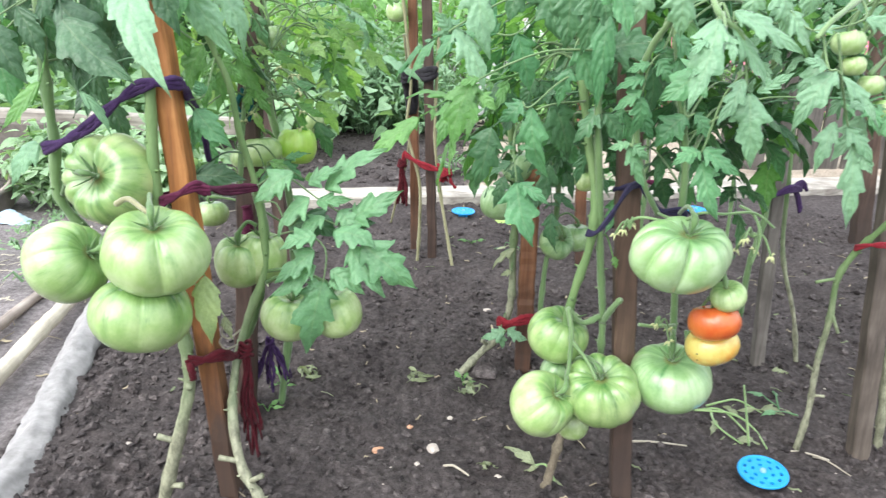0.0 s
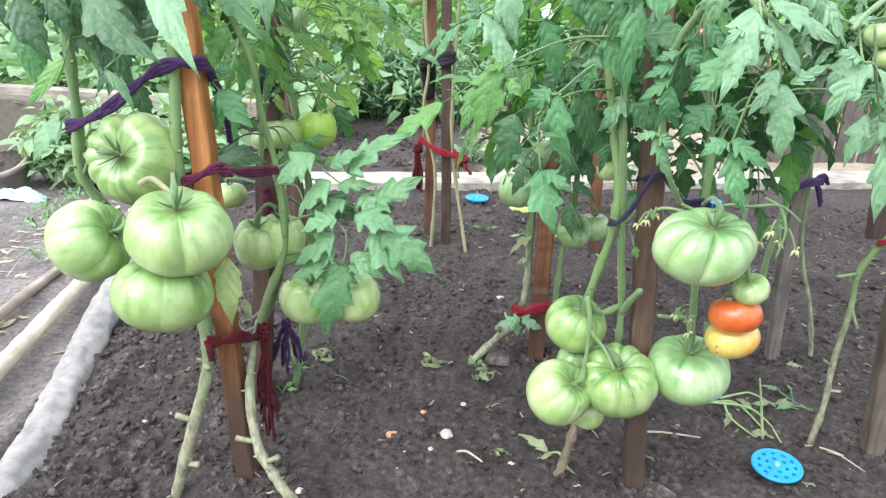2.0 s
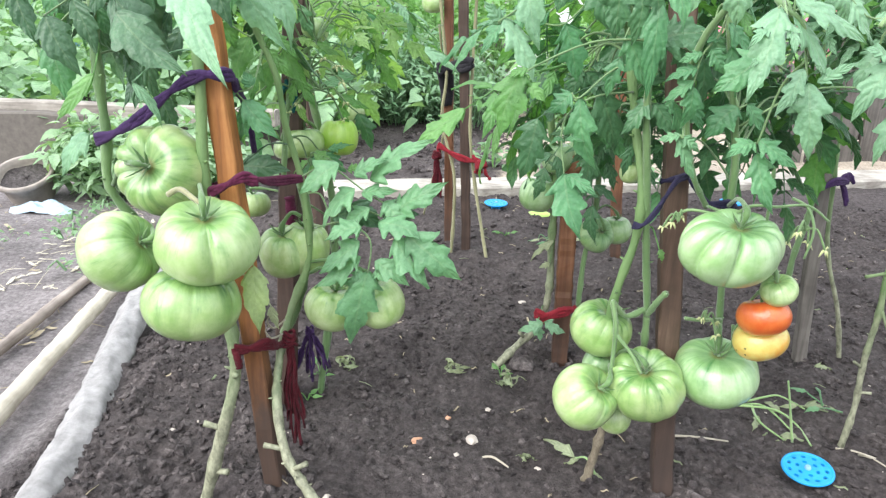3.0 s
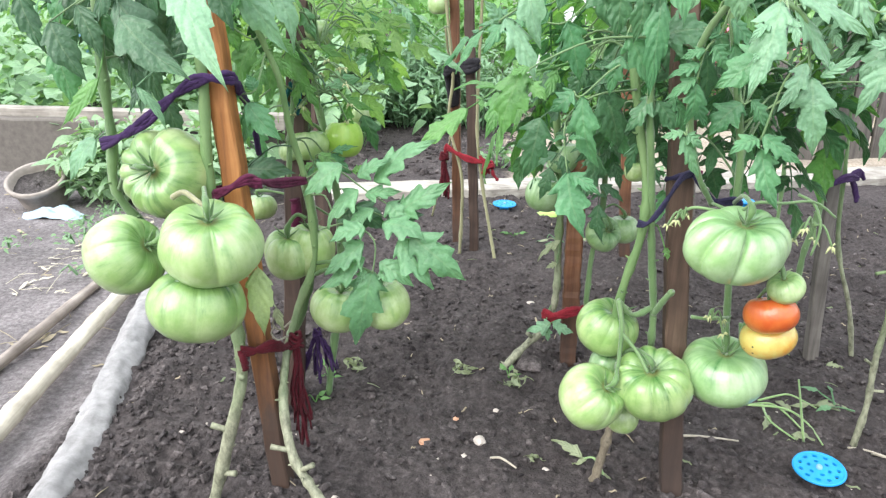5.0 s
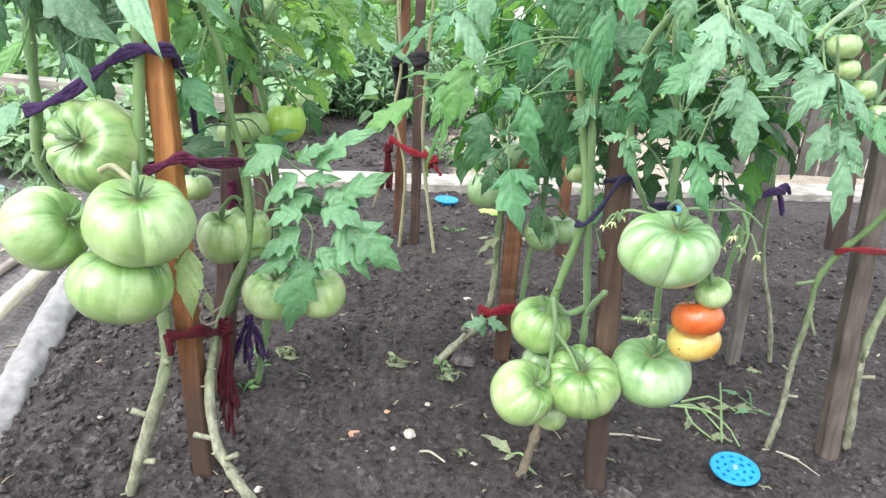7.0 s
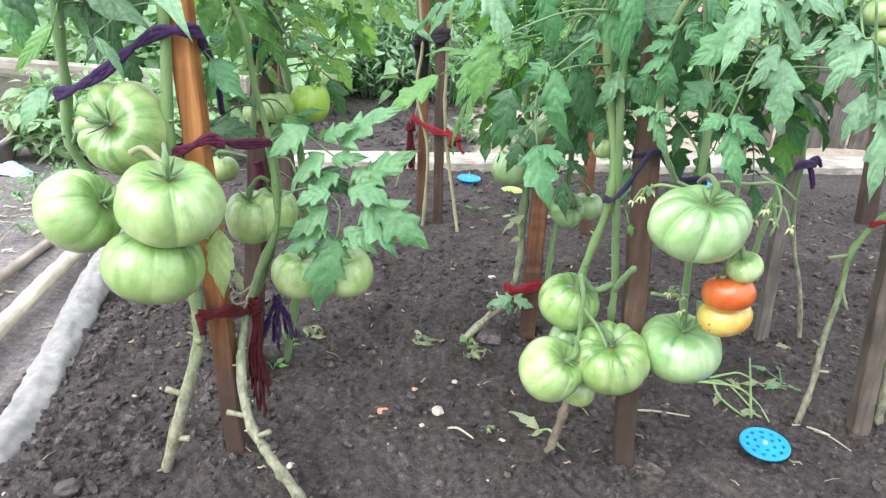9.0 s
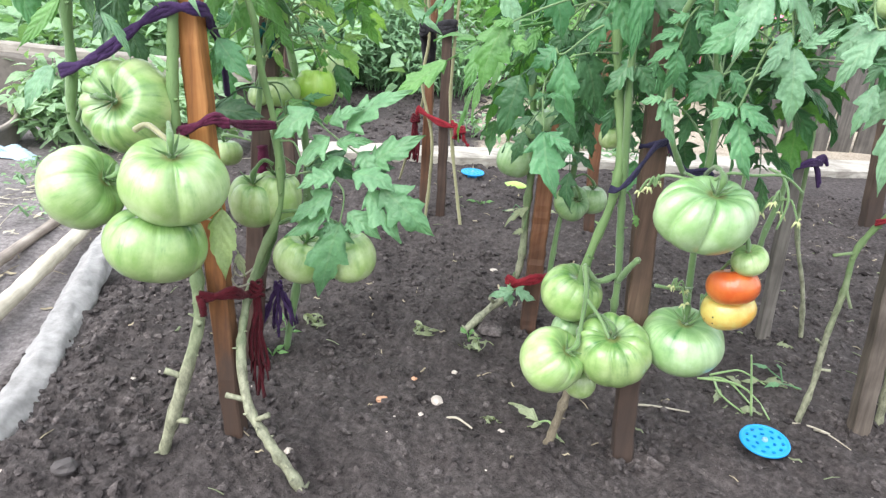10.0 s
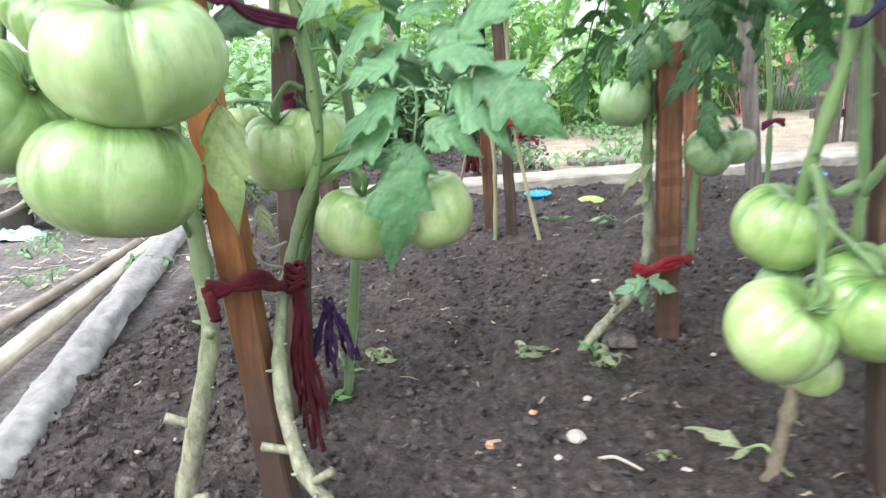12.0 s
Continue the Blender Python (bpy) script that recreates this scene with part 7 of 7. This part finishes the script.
blossom_truss((-0.140, 1.060, 0.557), 9, 3)
blossom_truss((-0.129, 1.070, 0.530), 8, 4)
blossom_truss((0.327, 0.900, 0.422), 3, 5, 0.015)
blossom_truss((0.382, 0.930, 0.289), 4, 6, 0.025)
blossom_truss((0.454, 0.880, 0.426), 4, 7, 0.03)
perforated_disc((0.587, 1.024), 0.0330, (4, -4, 10))
perforated_disc((0.073, 2.313), 0.036, (2, 0, 40), "blue plastic disc lying near the back of the bed")
perforated_disc((0.854, 2.451), 0.036, (2, 0, 70), "blue plastic disc lying near the back edging")

seedling((-0.188, 1.190), 0.033, 4, LEAF_FRESH, "small green weed seedling in the soil", 2)
shrivelled((-0.155, 1.250), 0.030, 7, "wilted small weed on the soil", 3)
shrivelled((0.046, 1.245), 0.034, 8, "drooping shrivelled weed in the soil", 4)
shrivelled((0.147, 1.205), 0.034, 8, "withered curled shoot on the soil", 5)
seedling((0.113, 2.045), 0.042, 5, LEAF_FRESH, "small weed far back in the bed", 6)
seedling((0.134, 1.230), 0.030, 3, LEAF_FRESH, "small weed beside a lump of soil", 8)
pruned_shoots((0.262, 0.985), [[(0.279, 0.972, 0.012), (0.266, 0.985, 0.014), (0.252, 1.000, 0.006)]], [((0.252, 1.000, 0.006), (0.205, 1.040, 0.008), 0.020), ((0.258, 0.995, 0.006), (0.236, 1.000, 0.002), 0.014), ((0.277, 0.980, 0.004), (0.292, 0.975, 0.001), 0.007)], "pale wilted leaf lying at the stem's foot")
shrivelled((0.182, 1.020), 0.022, 4, "pale wilted leaf scrap on the soil", 10)
seedling((-0.195, 1.131), 0.030, 3, LEAF_FRESH, "small green weed seedling", 12)
pruned_shoots((0.590, 1.170), [[(0.535, 1.205, 0.004), (0.592, 1.187, 0.008), (0.624, 1.168, 0.004), (0.624, 1.105, 0.0)], [(0.565, 1.233, 0.0), (0.600, 1.240, 0.012), (0.623, 1.243, 0.008), (0.655, 1.217, 0.0)], [(0.600, 1.116, 0.0), (0.588, 1.117, 0.055), (0.575, 1.118, 0.110)], [(0.564, 1.208, 0.002), (0.558, 1.150, 0.006), (0.590, 1.122, 0.0)], [(0.545, 1.222, 0.0), (0.580, 1.200, 0.006), (0.610, 1.150, 0.002)]], [((0.655, 1.222, 0.002), (0.715, 1.222, 0.004), 0.026), ((0.586, 1.130, 0.003), (0.617, 1.117, 0.002), 0.018), ((0.560, 1.165, 0.003), (0.545, 1.135, 0.002), 0.016), ((0.610, 1.205, 0.003), (0.590, 1.225, 0.004), 0.018), ((0.720, 1.357, 0.002), (0.748, 1.346, 0.004), 0.018)], "pruned green tomato side shoots lying crossed on the soil")
dry_twig((0.704, 1.119), (0.728, 1.052), 0.0016, "pale straw at a stem's foot", 5)
cut_shoots((0.699, 1.217), "wilted shoots on the soil at a stem's foot", 8, 0.06, 4)
cut_shoots((0.251, 1.946), "wilted leaves on the soil", 9, 0.05, 4)
dry_twig((0.409, 1.099), (0.499, 1.103), 0.0022, "short pale dry twig on the soil", 1)
dry_twig((0.117, 0.998), (0.156, 0.980), 0.0022, "short dry twig on the soil", 2)
dry_twig((0.666, 1.116), (0.724, 1.108), 0.002, "pale straw on the soil", 3)
stone((0.011, 1.038), 0.0085, STONE_BRICK, "small orange brick chip on the soil", 1)
stone((0.098, 1.036), 0.0095, STONE_PALE, "small white pebble on the soil", 2)
stone((-0.374, 1.003), 0.005, STONE_PALE, "tiny white pebble near the bed edge", 3)
stone((-0.444, 1.024), 0.005, STONE_PALE, "tiny white pebble near the bed edge", 4)
stone((0.078, 0.995), 0.004, STONE_PALE, "tiny white pebble on the soil", 5)
stone((0.198, 0.988), 0.005, STONE_PALE, "small flat white chip on the soil", 6, 0.3)
stone((0.169, 1.599), 0.009, STONE_PALE, "flat white chip on the soil", 7, 0.25)
stone((0.172, 1.275), 0.026, CLOD, "dark earthy lump in the bed", 8, 0.45)
stone((0.117, 1.137), 0.005, STONE_PALE, "tiny pale pebble on the soil", 9)
stone((0.053, 1.105), 0.005, STONE_BRICK, "tiny reddish chip on the soil", 10)
stone((-0.344, 0.787), 0.016, STONE_GREY, "grey lump near the bed edge", 11)
stone((-0.089, 0.884), 0.006, STONE_PALE, "small pale pebble on the soil", 12)
stone((0.293, 1.272), 0.004, STONE_PALE, "tiny pale pebble on the soil", 13)


# a piece of rind left on the soil
rind = Shape()
rind_rows = []
for i in range(13):
    u = i / 12
    w = 0.019 * math.sin(math.pi * (0.06 + 0.88 * u)) ** 0.6
    rind_rows.append([(0.075 * (u - 0.5), w * math.cos(math.pi * k / 8), 0.85 * w * math.sin(math.pi * k / 8)) for k in range(9)])
rind.grid(rind_rows)
rind_at = (0.213, 2.256)
solo("vegetable_rind", rind, RIND, "cut light green vegetable rind on the soil", "rind", (*rind_at, floor_at(*rind_at)))


# ---- beyond the bed: pot, bag, beds and fence ----


def clay_pot(at, r, h, label):
    root = thing("flower_pot", label, "pot", at)
    t = np.linspace(0, 2 * math.pi, 40, endpoint=False)
    sh = Shape()
    prof = [(0.72, 0), (0.78, 0.3), (0.86, 0.8), (0.98, 0.82), (1.0, 1.0), (0.88, 1.0), (0.86, 0.8), (0.80, 0.7)]
    sh.grid([[(r * q * math.cos(a), r * q * math.sin(a), h * z) for a in t] for q, z in prof], closed=True)
    part("pot", sh, CLAY, root)
    ss = Shape()
    ss.grid([[(r * q * math.cos(a), r * q * math.sin(a), h * 0.72 + 0.004 * math.sin(5 * a + 9 * q)) for a in t] for q in (0.82, 0.5, 0.2, 0.01)], closed=True)
    part("soil", ss, SOIL, root)
    return root


def crumpled_bag(at, w, d, h, mat, label, seed):
    n = 16
    rows = []
    off = Vector((seed * 3.1, 0, 0))
    for i in range(n + 1):
        row = []
        for j in range(n + 1):
            u, v = i / n * 2 - 1, j / n * 2 - 1
            e = max(0.0, 1 - (u * u + v * v) ** 1.5 * 0.6)
            z = h * e * (0.6 + 0.7 * noise.noise(Vector((u * 2.2, v * 2.2, 1)) + off) + 0.35 * abs(noise.noise(Vector((u * 6, v * 6, 2)) + off)))
            wob = 1 + 0.22 * noise.noise(Vector((u * 1.7, v * 1.7, 9)) + off)
            row.append((u * w * wob, v * d * wob, max(0.001, z)))
        rows.append(row)
    sh = Shape()
    sh.grid(rows, flip=True)
    return solo("plastic_bag", sh, mat, label, "plastic bag", at)


tipped_pot = clay_pot((-1.49, 2.21, -0.01), 0.095, 0.10, "grey clay flower pot tipped beside the raised bed")
tipped_pot.rotation_euler = (radians(24), 0, 0.2)
crumpled_bag((-1.36, 2.08, -0.022), 0.10, 0.035, 0.04, BAG, "crumpled pale blue plastic bag on the path", 1)

pot_weeds = clumps((-1.36, 2.22), (-0.85, 2.5), 11, 0.12, 0.24, 5)
foliage("grass_blades", 130, clumps((-1.40, 2.25), (-1.0, 2.5), 6, 0.07, 0.10, 33), (0.14, 0.24), WEED_LEAF, "long grass blades beside the pot", "grass", 34, 0.09, 6, 1.0)
foliage("weeds", 2600, pot_weeds, (0.03, 0.085), WEED_LEAF, "lush light green weeds around the pot and raised bed", "weeds", 21, 0.4)
foliage("weeds", 300, clumps((-1.3, 1.2), (-0.72, 2.1), 9, 0.07, 0.035, 8), (0.012, 0.03), BED_LEAF, "small weeds dotted over the trodden path", "weeds", 22, 0.4)
foliage("bed_plants", 5200, clumps((-4.5, 2.95), (-0.7, 4.6), 46, 0.34, 0.46, 6), (0.06, 0.12), BED_LEAF, "dense leafy plants in the raised bed", "plants", 23, 0.75)
foliage("bed_plants", 3800, clumps((-8.0, 4.6), (-1.2, 8.0), 46, 0.6, 0.62, 9), (0.08, 0.15), BED_LEAF, "leafy plants further off", "plants", 24, 0.7)
foliage("pepper_bush", 7000, clumps((-1.0, 3.75), (-0.10, 4.3), 18, 0.24, 0.50, 7), (0.04, 0.075), BUSH_LEAF, "dark bushy pepper plants behind the bed", "bush", 25, 0.25)
foliage("garden_plants", 5200, clumps((-1.6, 4.6), (1.2, 6.6), 36, 0.42, 1.08, 10), (0.05, 0.11), BACK_LEAF, "bright green plants behind the pepper bushes", "plants", 26, 0.4)
foliage("garden_plants", 2600, clumps((0.25, 3.9), (0.95, 4.6), 10, 0.22, 0.55, 13), (0.04, 0.09), BACK_LEAF, "light green plants beside the sandy path", "plants", 27, 0.35)
foliage("garden_plants", 3200, clumps((1.0, 4.2), (4.5, 5.6), 22, 0.36, 0.95, 12), (0.05, 0.10), BACK_LEAF, "leafy flowering plants before the fence", "plants", 28, 0.4)
foliage("low_weeds", 700, clumps((0.0, 2.75), (0.55, 3.9), 12, 0.13, 0.09, 15), (0.02, 0.05), BED_LEAF, "low weeds beside the sandy path", "weeds", 29, 0.4)
foliage("far_hedge", 5000, clumps((-14, 9), (14, 16), 60, 1.1, 1.0, 16), (0.16, 0.3), BACK_LEAF, "low green garden plots far off", "plants", 30, 0.5, 3)
foliage("pink_flowers", 420, clumps((1.0, 4.15), (3.2, 4.9), 16, 0.30, 1.0, 12), (0.035, 0.06), PINK, "hanging pink flowers on tall plants", "flowers", 31, 0.7, 3)


def plank_fence(a, b, h, label):
    root = thing("fence", label, "fence", (a[0], a[1], 0))
    a, b = Vector((a[0], a[1], 0)), Vector((b[0], b[1], 0))
    n = int((b - a).length / 0.115)
    rng = random.Random(4)
    d = (b - a).normalized()
    nr = Vector((d.y, -d.x, 0))
    for k in range(n):
        o = d * (0.115 * k)
        hh = h * rng.uniform(0.94, 1.03)
        w = rng.uniform(0.094, 0.104)
        tl = rng.uniform(-0.006, 0.006)
        sh = Shape()
        rows = []
        for z in (-0.05, hh * 0.3, hh * 0.7, hh):
            rows.append([o + d * (u + tl * z / h) + nr * v + Vector((0, 0, z)) for u, v in ((0.003, 0), (0.0, 0.004), (0.0, 0.018), (0.003, 0.022), (w - 0.003, 0.022), (w, 0.018), (w, 0.004), (w - 0.003, 0))])
        q = sh.grid(rows, closed=True)
        sh.f.append(tuple(q + 24 + i for i in range(8))[::-1])
        part("plank", sh, WOOD_FENCE, root, smooth=False)
    for z in (0.25 * h, 0.8 * h):
        sh = Shape()
        sh.tube([nr * -0.02 + Vector((0, 0, z)), (b - a) + nr * -0.02 + Vector((0, 0, z))], 0.022, 4)
        part("rail", sh, WOOD_FENCE, root, smooth=False)
    return root




def barrel(at, r, h, mat, label):
    t = np.linspace(0, 2 * math.pi, 36, endpoint=False)
    prof = [(0.93, 0.0), (0.98, 0.03), (1.0, 0.3), (1.03, 0.33), (1.0, 0.36), (1.0, 0.64), (1.03, 0.67), (1.0, 0.70), (0.97, 0.95), (0.9, 1.0), (0.86, 1.0), (0.85, 0.97), (0.01, 0.965)]
    sh = Shape()
    sh.grid([[(r * q * math.cos(a), r * q * math.sin(a), h * z) for a in t] for q, z in prof], closed=True)
    return solo("barrel", sh, mat, label, "barrel", at)


def film_frame(foot, head, width, label):
    """A slanting lath frame with white film drawn over it."""
    root = thing("film_frame", label, "garden cover", foot)
    d = Vector(head) - Vector(foot)
    for k in (0, 1):
        sh = Shape()
        sh.tube([Vector((k * width, 0, 0)), d + Vector((k * width, 0, 0))], 0.014, 6)
        part("lath", sh, WOOD_PALE, root)
    rows = []
    for i in range(17):
        u = i / 16
        rows.append([d * u + Vector((width * v, -0.016 + 0.02 * noise.noise(Vector((u * 5, v * 4, 3))), 0.012 * math.sin(9 * u + 5 * v))) for v in np.linspace(-0.02, 1.02, 9)])
    sh = Shape()
    sh.grid(rows)
    part("film", sh, WHITE_FILM, root, "white translucent plastic film")
    return root


plank_fence((1.15, 3.25), (4.4, 3.75), 0.42, "low weathered grey plank fence behind the sandy path")

barrel((-3.584, 5.6, 0.0), 0.095, 0.664, BLUE_BARREL, "pale blue plastic barrel beyond the bed plants")
film_frame((-0.100, 4.560, 0.000), (0.640, 4.600, 1.050), 0.17, "white plastic film over a slanting frame far behind the bed")
stake((-0.965, 6.600, 0.000), (-0.965, 6.600, 2.400), 0.06, 0.06, WOOD_GREY, "tall grey weathered post far beyond the bed", 30)
stake((-1.205, 6.600, 0.000), (-1.205, 6.600, 2.400), 0.05, 0.05, WOOD_GREY, "tall grey weathered post far beyond the bed", 31)
stake((-0.147, 6.600, 0.000), (-0.147, 6.600, 2.400), 0.05, 0.05, WOOD_GREY, "tall grey weathered post far beyond the bed", 32)
board("loose_plank", (0.188, 2.911), (0.389, 2.914), 0.02, 0.07, WOOD_GREY, "loose grey plank lying on the sandy path", "plank", 0.0, 12)
